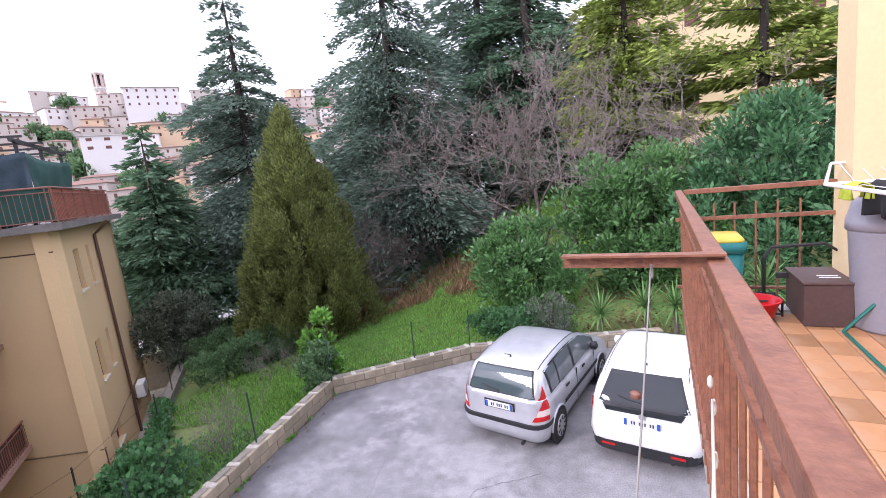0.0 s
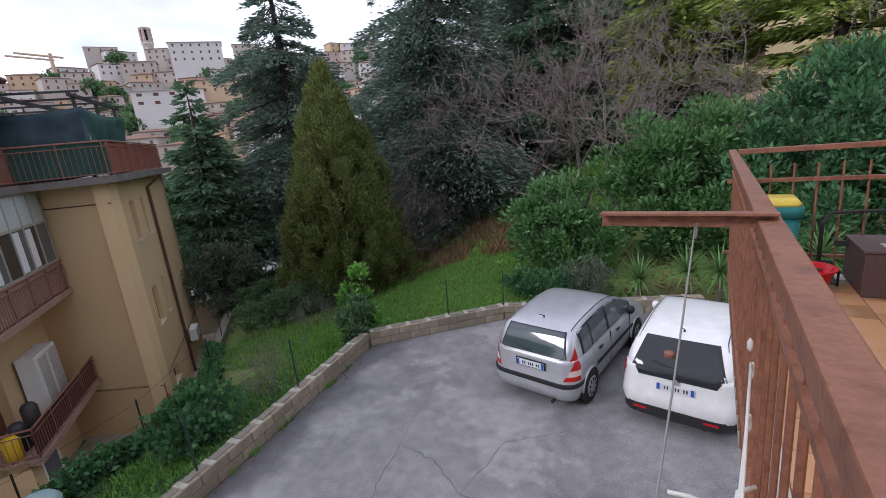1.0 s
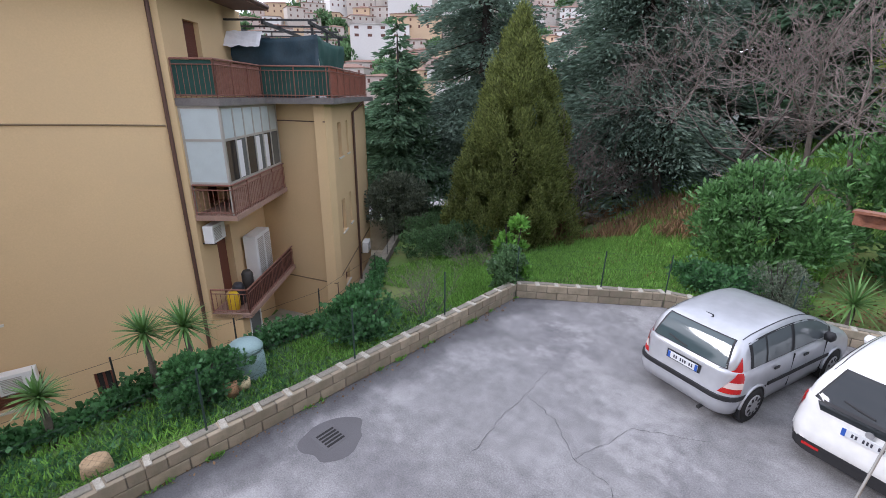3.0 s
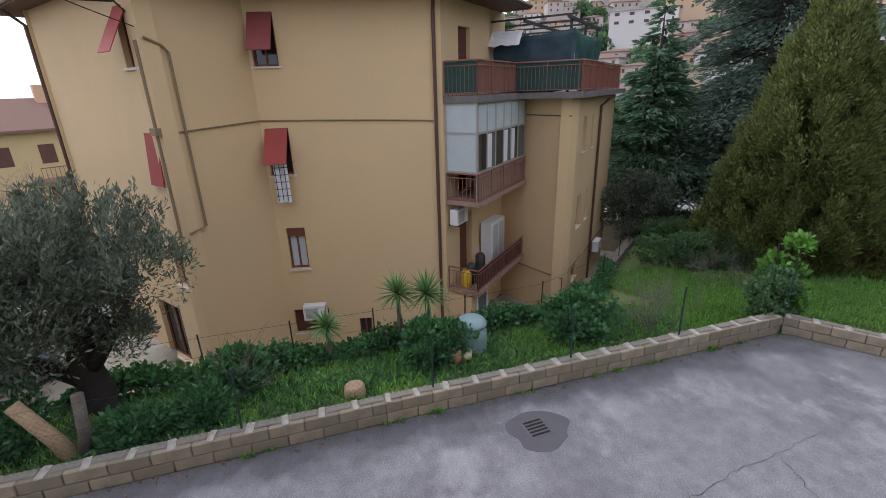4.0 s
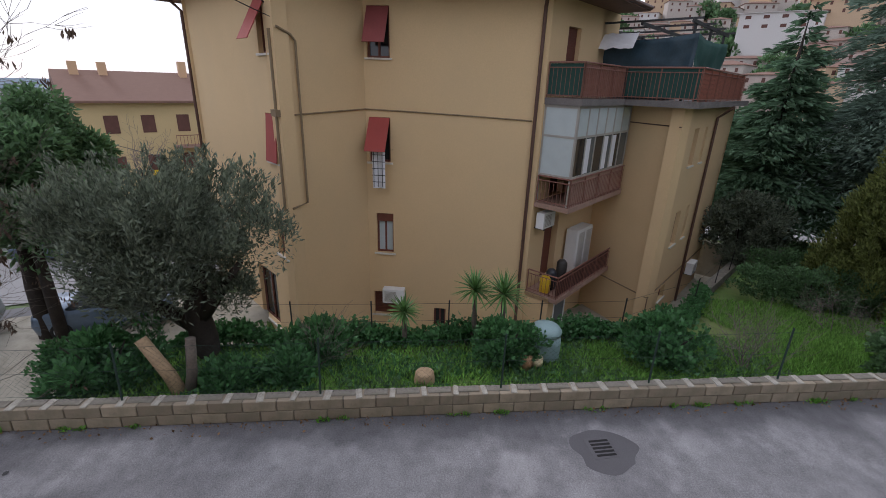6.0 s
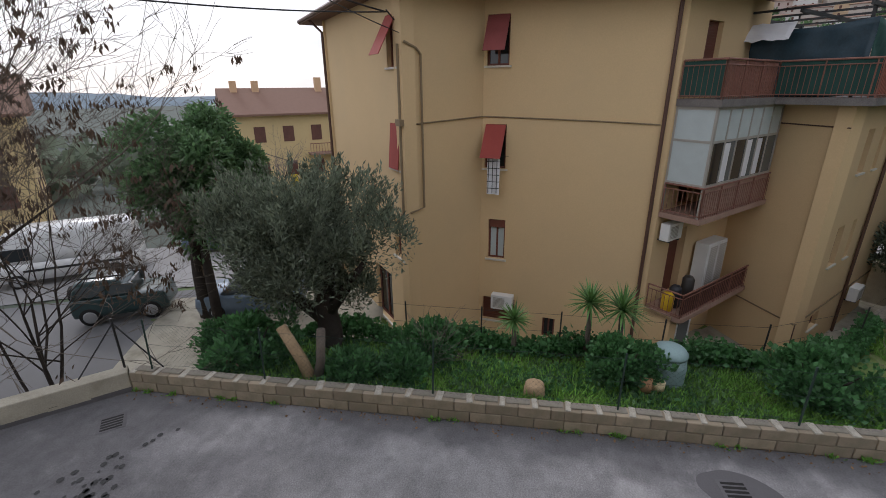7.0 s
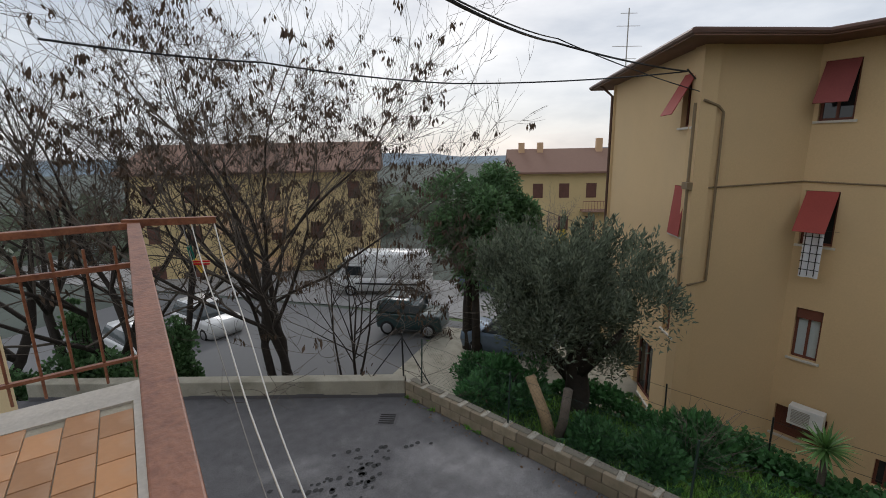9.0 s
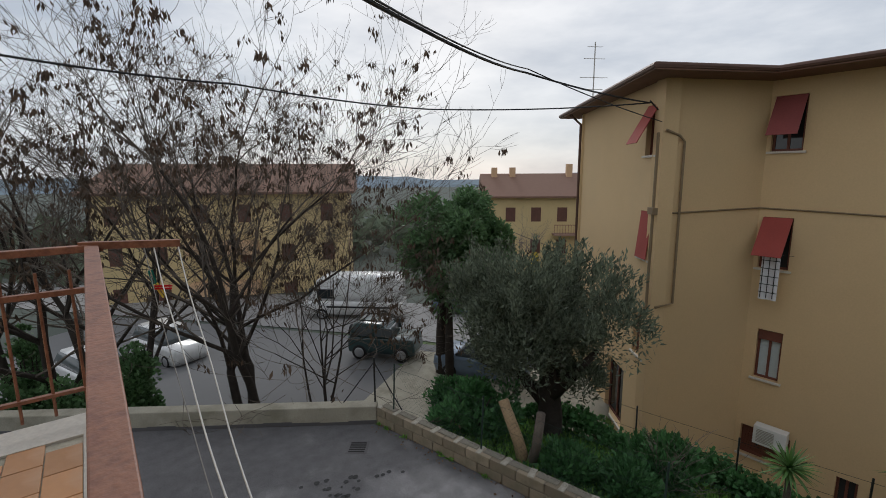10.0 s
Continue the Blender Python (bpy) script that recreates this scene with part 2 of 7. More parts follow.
def part(name, mb, material, parent=None, label="", smooth=False, bevel=0.0):
    ob = new(name, mb.mesh(name, material, smooth))
    if parent is not None:
        ob.parent = parent
    if bevel:
        b = ob.modifiers.new("bevel", "BEVEL")
        b.width, b.segments, b.limit_method = bevel, 2, "ANGLE"
    if label:
        ob["label"] = label
    return ob


def thing(name, label, category, at=(0, 0, 0), turn=0.0, group="", kind=""):
    ob = new(name)
    ob.empty_display_size = 0.1
    ob.matrix_basis = pose(*at, 0, 0, turn)
    return tagged(ob, label, category, group, kind)


def box(lo, hi):
    return MB().box(lo, hi)


def damp(m):
    """Adds damp dark areas with ragged edges to the yard's asphalt: along the wall's foot and over the low south end."""
    n, l = m.node_tree.nodes, m.node_tree.links
    b = n["Principled BSDF"]
    old = b.inputs["Base Color"].links[0].from_socket
    tc = n.new("ShaderNodeTexCoord")
    sep = n.new("ShaderNodeSeparateXYZ")
    l.new(tc.outputs["Object"], sep.inputs[0])
    nz = n.new("ShaderNodeTexNoise")
    nz.inputs["Scale"].default_value, nz.inputs["Detail"].default_value = 0.8, 8.0
    l.new(tc.outputs["Object"], nz.inputs["Vector"])

    def term(sock, k, c):
        a = n.new("ShaderNodeMath")
        a.operation = "MULTIPLY_ADD"
        l.new(sock, a.inputs[0])
        a.inputs[1].default_value, a.inputs[2].default_value = k, c
        return a.outputs[0]

    def join(op, p, q):
        a = n.new("ShaderNodeMath")
        a.operation = op
        l.new(p, a.inputs[0])
        l.new(q, a.inputs[1])
        return a.outputs[0]
    west = term(sep.outputs["X"], -1.1, -4.75)
    south = term(sep.outputs["Y"], -0.22, -1.0)
    amount = join("ADD", join("MAXIMUM", west, south), term(nz.outputs["Fac"], 2.4, -1.2))
    ramp = n.new("ShaderNodeValToRGB")
    ramp.color_ramp.elements[0].position, ramp.color_ramp.elements[0].color = 0.0, (0, 0, 0, 1)
    ramp.color_ramp.elements[1].position, ramp.color_ramp.elements[1].color = 0.45, (0.85, 0.85, 0.85, 1)
    l.new(amount, ramp.inputs["Fac"])
    pale = n.new("ShaderNodeTexNoise")
    pale.inputs["Scale"].default_value, pale.inputs["Detail"].default_value, pale.inputs["Roughness"].default_value = 0.55, 9.0, 0.65
    off_ = n.new("ShaderNodeMapping")
    off_.inputs["Location"].default_value = (7.3, 2.1, 0)
    l.new(tc.outputs["Object"], off_.inputs[0])
    l.new(off_.outputs[0], pale.inputs["Vector"])
    pr_ = n.new("ShaderNodeValToRGB")
    pr_.color_ramp.elements[0].position, pr_.color_ramp.elements[0].color = 0.535, (0, 0, 0, 1)
    pr_.color_ramp.elements[1].position, pr_.color_ramp.elements[1].color = 0.60, (0.7, 0.7, 0.7, 1)
    l.new(pale.outputs["Fac"], pr_.inputs["Fac"])
    m1 = n.new("ShaderNodeMix")
    m1.data_type = "RGBA"
    l.new(pr_.outputs[0], m1.inputs["Factor"])
    l.new(old, m1.inputs["A"])
    m1.inputs["B"].default_value = (0.305, 0.297, 0.298, 1)
    m2 = n.new("ShaderNodeMix")
    m2.data_type = "RGBA"
    l.new(ramp.outputs[0], m2.inputs["Factor"])
    l.new(m1.outputs["Result"], m2.inputs["A"])
    m2.inputs["B"].default_value = (0.10, 0.097, 0.102, 1)
    grit = n.new("ShaderNodeTexNoise")
    grit.inputs["Scale"].default_value, grit.inputs["Detail"].default_value = 38.0, 5.0
    grit.inputs["Roughness"].default_value = 0.75
    l.new(tc.outputs["Object"], grit.inputs["Vector"])
    mid = n.new("ShaderNodeTexNoise")
    mid.inputs["Scale"].default_value, mid.inputs["Detail"].default_value = 5.0, 6.0
    l.new(tc.outputs["Object"], mid.inputs["Vector"])
    level = join("ADD", term(grit.outputs["Fac"], 1.3, 0.05), term(mid.outputs["Fac"], 0.7, -0.05))
    gain = n.new("ShaderNodeVectorMath")
    gain.operation = "SCALE"
    l.new(m2.outputs["Result"], gain.inputs[0])
    l.new(level, gain.inputs["Scale"])
    l.new(gain.outputs[0], b.inputs["Base Color"])


damp(M["asphalt"])


def far_land(m):
    """Beyond the gardens the ground colour goes from lawn to dull grey-green."""
    n, l = m.node_tree.nodes, m.node_tree.links
    b = n["Principled BSDF"]
    old = b.inputs["Base Color"].links[0].from_socket
    tc = n.new("ShaderNodeTexCoord")
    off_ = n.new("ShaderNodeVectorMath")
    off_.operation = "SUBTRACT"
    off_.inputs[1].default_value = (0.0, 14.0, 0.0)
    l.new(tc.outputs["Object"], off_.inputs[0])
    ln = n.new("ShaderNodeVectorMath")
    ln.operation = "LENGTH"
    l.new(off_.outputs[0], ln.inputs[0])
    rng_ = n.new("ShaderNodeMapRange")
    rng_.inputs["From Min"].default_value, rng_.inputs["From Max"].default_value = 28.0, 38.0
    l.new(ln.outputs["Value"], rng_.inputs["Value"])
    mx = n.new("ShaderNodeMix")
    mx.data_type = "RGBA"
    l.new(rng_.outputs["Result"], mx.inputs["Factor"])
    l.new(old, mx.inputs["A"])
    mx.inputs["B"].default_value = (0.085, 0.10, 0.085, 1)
    l.new(mx.outputs["Result"], b.inputs["Base Color"])


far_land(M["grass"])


# ---- ground ----
EDGE = [(-8.2, -60), (-8.3, -6.5), (-8.4, -2.0), (-8.55, 1.5), (-8.9, 5.0), (-10.6, 7.4), (-13.0, 9.6), (-21.5, 18.1), (-60, 56)]
KERB = [(0.75, -13.35), (-4.78, -7.45), (-5.04, 0.0), (-5.3, 8.1), (-2.5, 10.25), (2.2, 11.6), (9.0, 12.6)]


def line_dist(x, y, line):
    """Signed distance to a polyline, positive on its right (east) side, and the nearest segment's fraction."""
    best, sign = 1e9, 1
    for (ax, ay), (bx, by) in zip(line[:-1], line[1:]):
        dx, dy = bx - ax, by - ay
        t = max(0.0, min(1.0, ((x - ax) * dx + (y - ay) * dy) / (dx * dx + dy * dy)))
        px, py = ax + t * dx, ay + t * dy
        d = math.hypot(x - px, y - py)
        if d < best:
            best, sign = d, (1 if (x - ax) * dy - (y - ay) * dx > 0 else -1)
    return best * sign


def smooth(a, b, v):
    v = max(0.0, min(1.0, (v - a) / (b - a)))
    return v * v * (3 - 2 * v)


def ground_z(x, y):
    """Height of the land: parking level 0, garden falling west, street to the south-west, hill to the north-east."""
    inside = line_dist(x, y, KERB)
    garden = -0.02 - 0.28 * min(max(-5.3 - x, 0), 5.0) - 0.13 * min(max(-10.3 - x, 0), 30.0) - 0.05 * min(max(y - 8.0, 0.0), 8.0) * smooth(-2.0, -5.0, x)
    hill = smooth(11, 26, y) * 0.21 * max(0.0, (y - 13) * 0.7 + (x + 7) * 0.35) * smooth(-20, -3, x + 0.1 * (y - 14))
    z = garden + min(hill, 16.0)
    low = -4.2 - 0.022 * max(0.0, -x - 20)
    e = line_dist(x, y, EDGE)
    z = low + (z - low) * smooth(-0.12, 0.12, e)
    street = -2.9 - 0.055 * max(0.0, math.hypot(x + 8, y + 12) - 4.0)
    s = smooth(-6.2, -7.6, y + 0.16 * (x + 5.0)) if x < -5.2 else 1.0
    if inside < 0.0 and y < -5.5:
        z = z + (max(street, -16.0) - z) * s
    r = math.hypot(x, y)
    if x < 0 and y > 0:
        z += 56 * math.exp(-(((x + 265) / 105) ** 2 + ((y - 185) / 105) ** 2)) * smooth(50, 200, r)
    z -= 14 * smooth(60, 250, r) * smooth(10, -60, y)
    if inside > -0.25 and -60 < y < 13:
        z = -0.06
    return z


def axis(lo, hi, fine_lo, fine_hi, step):
    vals = list(np.arange(fine_lo, fine_hi + 1e-6, step))
    d, v = step, fine_hi
    while v < hi:
        d *= 1.25
        v += d
        vals.append(v)
    d, v = step, fine_lo
    while v > lo:
        d *= 1.25
        v -= d
        vals.insert(0, v)
    return vals


gx, gy = axis(-1500, 1500, -24, 12, 0.4), axis(-1500, 1500, -22, 30, 0.4)
gm = MB()
gm.v = [(x, y, ground_z(x, y) + 0.05 * noise.noise((x * 0.7, y * 0.7, 0)) * (0 if line_dist(x, y, KERB) > -0.3 else 1)) for y in gy for x in gx]
nx = len(gx)
gm.f = [(j * nx + i, j * nx + i + 1, (j + 1) * nx + i + 1, (j + 1) * nx + i) for j in range(len(gy) - 1) for i in range(nx - 1)]
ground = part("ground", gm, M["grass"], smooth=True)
tagged(ground, "patchy green lawn and bare earth sloping round the yard", "ground", kind="structure")


pm = MB()
pm.prism([(9.0, -20.0), (9.0, 12.6), (2.2, 11.6), (-2.5, 10.25), (-5.3, 8.1), (-5.04, 0.0), (-4.78, -7.45), (0.75, -13.35), (6.5, -19.6)], -0.3, 0.0)
parking = part("road", pm, M["asphalt"])
tagged(parking, "worn grey asphalt parking yard with pale patches and cracks", "road", kind="structure")


# ---- balcony under the camera ----
RN0, RN1 = Vector((0.71, -1.25, 0)), Vector((1.39, 4.05, 0))
RS1 = Vector((0.165, -4.01, 0))
RAIL_Z, FLOOR_Z, RAIL_W = 4.6, 3.6, 0.065
# the old balcony leans by a degree and a half
LEAN = Matrix.Translation((0, 0, RAIL_Z)) @ Matrix.Rotation(radians(-1.43), 4, "X") @ Matrix.Translation((0, 0, -RAIL_Z))
OFFN = Vector((RN1.y - RN0.y, -(RN1.x - RN0.x), 0)).normalized()
OFFS = Vector((RN0.y - RS1.y, -(RN0.x - RS1.x), 0)).normalized()
HOUSE_N = RN1 + OFFN * 2.9
HOUSE_S = RS1 + OFFS * 2.9


def off(p, n, d, z):
    q = p + n * d
    return (q.x, q.y, z)


def two(p, n, d):
    q = p + n * d
    return (q.x, q.y)


mid_in = (RN0 + (OFFN + OFFS).normalized() * 2.9)
slab_poly = [two(RS1, OFFS, 0.0525), two(RS1, OFFS, 2.9), (mid_in.x, mid_in.y), two(RN1, OFFN, 2.9), two(RN1, OFFN, 0.0525), two(RN0, OFFN, 0.0525)]
balcony = thing("balcony_floor", "tiled concrete balcony slab with a pale stone border", "balcony", kind="structure")
balcony.matrix_basis = LEAN
part("slab", MB().prism(slab_poly, FLOOR_Z - 0.24, FLOOR_Z - 0.012), M["cement"], balcony)
M["tile"] = mat("terracotta_floor_tile", (0.46, 0.235, 0.105), 0.4, var=0.32, scale=2, fine=25, bump=0.1, obj_random=0.65, stain=(0.50, 0.33, 0.22), stain_amt=0.55, stain_scale=2.5)
M["stone"] = mat("pale_stone_border", (0.52, 0.49, 0.44), 0.7, var=0.15, scale=3)


def channel(a, b, z, w, h, n, inward=0.0):
    """A straight bar of width w and height h, top at z, from a to b, lying inward of the line by w."""
    m = MB()
    p = [off(a, n, inward, z), off(b, n, inward, z), off(b, n, inward + w, z), off(a, n, inward + w, z)]
    i = len(m.v)
    m.v += p + [(x, y, q - h) for x, y, q in p]
    m.f += [(0, 3, 2, 1), (4, 5, 6, 7), (0, 1, 5, 4), (1, 2, 6, 5), (2, 3, 7, 6), (3, 0, 4, 7)]
    return m


def post(p, z0, z1, r):
    return MB().tube([(p.x, p.y, z0), (p.x, p.y, z1)], r, 6)


railing = thing("balcony_railing", "rust-brown painted iron balcony railing with a broad flat handrail", "railing")
railing.matrix_basis = LEAN
part("handrail", channel(RN0, RN1, RAIL_Z, 0.052, 0.045, OFFN), M["rail"], railing, bevel=0.004)
part("handrail", channel(RS1, RN0, RAIL_Z, RAIL_W, 0.045, OFFS), M["rail"], railing, bevel=0.004)
END_N = RN1 + OFFN * 1.08
part("handrail", channel(RN1 + OFFN * RAIL_W, END_N, RAIL_Z, 0.06, 0.04, Vector((-OFFN.y, OFFN.x, 0)), -0.06), M["rail"], railing, bevel=0.004)
END_S = RS1 + OFFS * 2.9
part("handrail", channel(RS1 - OFFS * 0.02, END_S, RAIL_Z + 0.002, 0.055, 0.04, Vector((-OFFS.y, OFFS.x, 0)), -0.055), M["rail"], railing, bevel=0.004)
for a, b, n in ((RN0, RN1, OFFN), (RS1, RN0, OFFS)):
    part("bottom_bar", channel(a, b, FLOOR_Z + 0.12, 0.03, 0.02, n, 0.03), M["rail"], railing)
    part("middle_bar", channel(a, b, RAIL_Z - 0.17, 0.03, 0.02, n, 0.03), M["rail"], railing)
    k = int((b - a).length / 0.125)
    for i in range(k + 1):
        p = a + (b - a) * (i / k) + n * 0.045
        part("baluster", post(p, FLOOR_Z - 0.08, RAIL_Z - 0.045, 0.0075), M["rail"], railing)
for a, b in ((RN1, END_N), (RS1, END_S)):
    d = (b - a).normalized()
    n = Vector((-d.y, d.x, 0))
    part("middle_bar", channel(a, b, RAIL_Z - 0.24, 0.035, 0.03, n, -0.03), M["rail"], railing)
    part("bottom_bar", channel(a, b, FLOOR_Z + 0.16, 0.03, 0.02, n, -0.03), M["rail"], railing)
    for i in range(1, int((b - a).length / 0.145)):
        p = a + d * (0.145 * i) + n * -0.015
        part("baluster", post(p, FLOOR_Z + 0.02, RAIL_Z - 0.13, 0.008), M["rail"], railing)

# ---- low boundary wall of concrete blocks ----
KH, KW = 0.37, 0.24


def kerb_run(a, b, name, label, blocks=True):
    """A low wall of two courses of hollow concrete blocks from a to b, outer side away from the yard."""
    w = thing(name, label, "wall", kind="structure")
    d = (b - a).normalized()
    L = (b - a).length
    n = Vector((-d.y, d.x, 0)) if True else d
    m = Matrix(((d.x, n.x, 0, a.x), (d.y, n.y, 0, a.y), (0, 0, 1, 0), (0, 0, 0, 1)))
    part("core", MB().box((0, 0.02, -0.5), (L, KW - 0.02, KH - 0.02), m), M["mortar"], w)
    return w, m, L


KP = [v for v in (Vector((x, y, 0)) for x, y in KERB)]
KERBS = []
for i, (nm, lab) in enumerate((("kerb_south", "low rendered concrete wall with a mossy sloping top"),
                               ("kerb_west", "low wall of tan concrete blocks with crumbling mortar top"),
                               ("kerb_west", "low wall of tan concrete blocks with crumbling mortar top"),
                               ("kerb_north", "low concrete block kerb along the lawn"),
                               ("kerb_north", "low concrete block kerb along the lawn"))):
    KERBS.append(kerb_run(KP[i], KP[i + 1], nm, lab))
sw, sm, sL = KERBS[0]
part("face", MB().box((0, -0.02, -0.05), (sL, KW + 0.02, KH + 0.02), sm), M["cement"], sw, bevel=0.02)
stain = MB()
for i in range(14):
    x = i * sL / 14
    stain.box((x, -0.026, 0.0), (x + sL / 14, -0.018, 0.05 + 0.05 * random.random()), sm)
part("damp_band", stain, M["asphalt_dark"], sw, "dark damp band along the foot")

# fence on the low wall
fence = thing("wire_fence", "green wire mesh fence on thin iron posts along the low wall", "fence")
FENCE_Y = [-7.1, -4.97, -2.07, 0.79, 3.30, 5.63]


def on_kerb(y):
    a, b = (KP[1], KP[2]) if y < 0 else (KP[2], KP[3])
    t = (y - a.y) / (b.y - a.y)
    return Vector((a.x + (b.x - a.x) * t - KW * 0.6, y, 0))


for y in FENCE_Y:
    p = on_kerb(y)
    part("post", MB().tube([(p.x, p.y, KH - 0.1), (p.x - 0.03, p.y + 0.02, KH + 0.98)], 0.016, 6), M["green_post"], fence)
for z in (0.12, 0.52, 0.92):
    part("wire", MB().tube([(on_kerb(y).x, y, KH + z - (0.02 if i % 2 else 0)) for i, y in enumerate(np.linspace(-7.1, 5.9, 40))], 0.0022, 4), M["green_post"], fence)
net = MB()
for k in np.arange(-8.0, 5.9, 0.085):
    for s in (1, -1):
        y0, y1 = (k, k + 0.9) if s > 0 else (k + 0.9, k)
        p, q = on_kerb(max(-7.1, min(5.9, y0))), on_kerb(max(-7.1, min(5.9, y1)))
        if abs(p.y - q.y) < 0.85:
            continue
        net.tube([(p.x, p.y, KH + 0.02), (q.x, q.y, KH + 0.92)], 0.0011, 3, cap=False)
tagged(part("netting", net, M["green_post"], fence), kind="stuff")
fence_n = thing("wire_fence", "thin green wire fence on the kerb along the lawn", "fence")
NP = [KP[3] + Vector((-0.1, 0.1, 0)), KP[3] + (KP[4] - KP[3]) * 0.58 + Vector((-0.08, 0.11, 0)), KP[4] + Vector((-0.05, 0.12, 0)), KP[4] + (KP[5] - KP[4]) * 0.5 + Vector((-0.03, 0.12, 0))]
for p in NP:
    part("post", MB().tube([(p.x, p.y, KH - 0.1), (p.x + 0.03, p.y, KH + 0.95)], 0.016, 6), M["green_post"], fence_n)
for z in (0.1, 0.5, 0.9):
    part("wire", MB().tube([(p.x, p.y, KH + z) for p in NP], 0.0022, 4), M["green_post"], fence_n)
net_n = MB()
for a, b in zip(NP[:-1], NP[1:]):
    L_ = (b - a).length
    for k in np.arange(0.0, L_ - 0.9, 0.09):
        for s_ in (0.0, 0.9):
            p, q = a + (b - a) * ((k + s_) / L_), a + (b - a) * ((k + 0.9 - s_) / L_)
            net_n.tube([(p.x, p.y, KH + 0.02), (q.x, q.y, KH + 0.9)], 0.0011, 3, cap=False)
tagged(part("netting", net_n, M["green_post"], fence_n), kind="stuff")
# stayed post at the south corner
c2 = KP[1] + Vector((-0.1, -0.15, 0))
stay = thing("braced_post", "dark iron fence post with two slanting stays", "post")
part("upright", MB().tube([(c2.x, c2.y, KH - 0.05), (c2.x, c2.y, KH + 1.0)], 0.02, 6), M["metal_dark"], stay)
part("stay", MB().tube([(c2.x + 0.45, c2.y - 0.5, KH), (c2.x, c2.y, KH + 0.9)], 0.013, 5), M["metal_dark"], stay)
part("stay", MB().tube([(c2.x - 0.15, c2.y + 0.65, KH), (c2.x, c2.y, KH + 0.9)], 0.013, 5), M["metal_dark"], stay)


# ---- ochre apartment building ----
def v2(a, b):
    return Vector((a, b, 0))


U, W = Vector((-0.707, 0.707, 0)), Vector((0.707, 0.707, 0))
A0 = v2(-12.09, -4.27)
AD = v2(-0.77, -0.64).normalized()
A1 = A0 + AD * 7.4
RB = v2(-14.45, -2.24)
BE = v2(-13.55, 3.31)
BC = BE + W * 1.25
DC = v2(-14.02, 8.16)
D_IN = BE + U * 4.95
D_FAR = DC + U * 8.1
BACK = D_FAR - W * 9.0
BASE_Z, TERR_Z, EAVE_Z = -4.6, 4.66, 7.5

house = thing("apartment_building", "ochre plastered apartment building of four storeys with brown eaves", "house")


def wall_face(name, a, b, z0, z1, thick, holes, material, parent, reveal=0.16):
    """An upright wall from a to b (outside on the right of a->b), with rectangular holes (s0, s1, h0, h1)."""
    d = (b - a).normalized()
    L = (b - a).length
    n = Vector((d.y, -d.x, 0))
    ss = sorted({0.0, L, *[h[0] for h in holes], *[h[1] for h in holes]})
    zs = sorted({z0, z1, *[h[2] for h in holes], *[h[3] for h in holes]})
    m = MB()

    def P(s, z, back=0.0):
        q = a + d * s - n * back
        return (q.x, q.y, z)
    for s0, s1 in zip(ss[:-1], ss[1:]):
        for q0, q1 in zip(zs[:-1], zs[1:]):
            c, e = (s0 + s1) / 2, (q0 + q1) / 2
            if any(h[0] < c < h[1] and h[2] < e < h[3] for h in holes):
                continue
            m.face([P(s0, q0), P(s1, q0), P(s1, q1), P(s0, q1)])
            m.face([P(s0, q0, thick), P(s0, q1, thick), P(s1, q1, thick), P(s1, q0, thick)])
    for h in holes:
        s0, s1, q0, q1 = h
        m.face([P(s0, q0), P(s0, q1), P(s0, q1, thick), P(s0, q0, thick)])
        m.face([P(s1, q0), P(s1, q0, thick), P(s1, q1, thick), P(s1, q1)])
        m.face([P(s0, q0), P(s0, q0, thick), P(s1, q0, thick), P(s1, q0)])
        m.face([P(s0, q1), P(s1, q1), P(s1, q1, thick), P(s0, q1, thick)])
    for s in (0.0, L):
        m.face([P(s, z0), P(s, z1), P(s, z1, thick), P(s, z0, thick)] if s else [P(s, z0), P(s, z0, thick), P(s, z1, thick), P(s, z1)])
    m.face([P(0, z1), P(L, z1), P(L, z1, thick), P(0, z1, thick)])
    return part(name, m, material, parent)


def local(a, b):
    """Matrix whose x runs along a->b, y points out of the wall, z up, at a."""
    d = (b - a).normalized()
    n = Vector((d.y, -d.x, 0))
    return Matrix(((d.x, n.x, 0, a.x), (d.y, n.y, 0, a.y), (0, 0, 1, 0), (0, 0, 0, 1)))


def lbox(m, lo, hi):
    return MB().box(lo, hi, m)


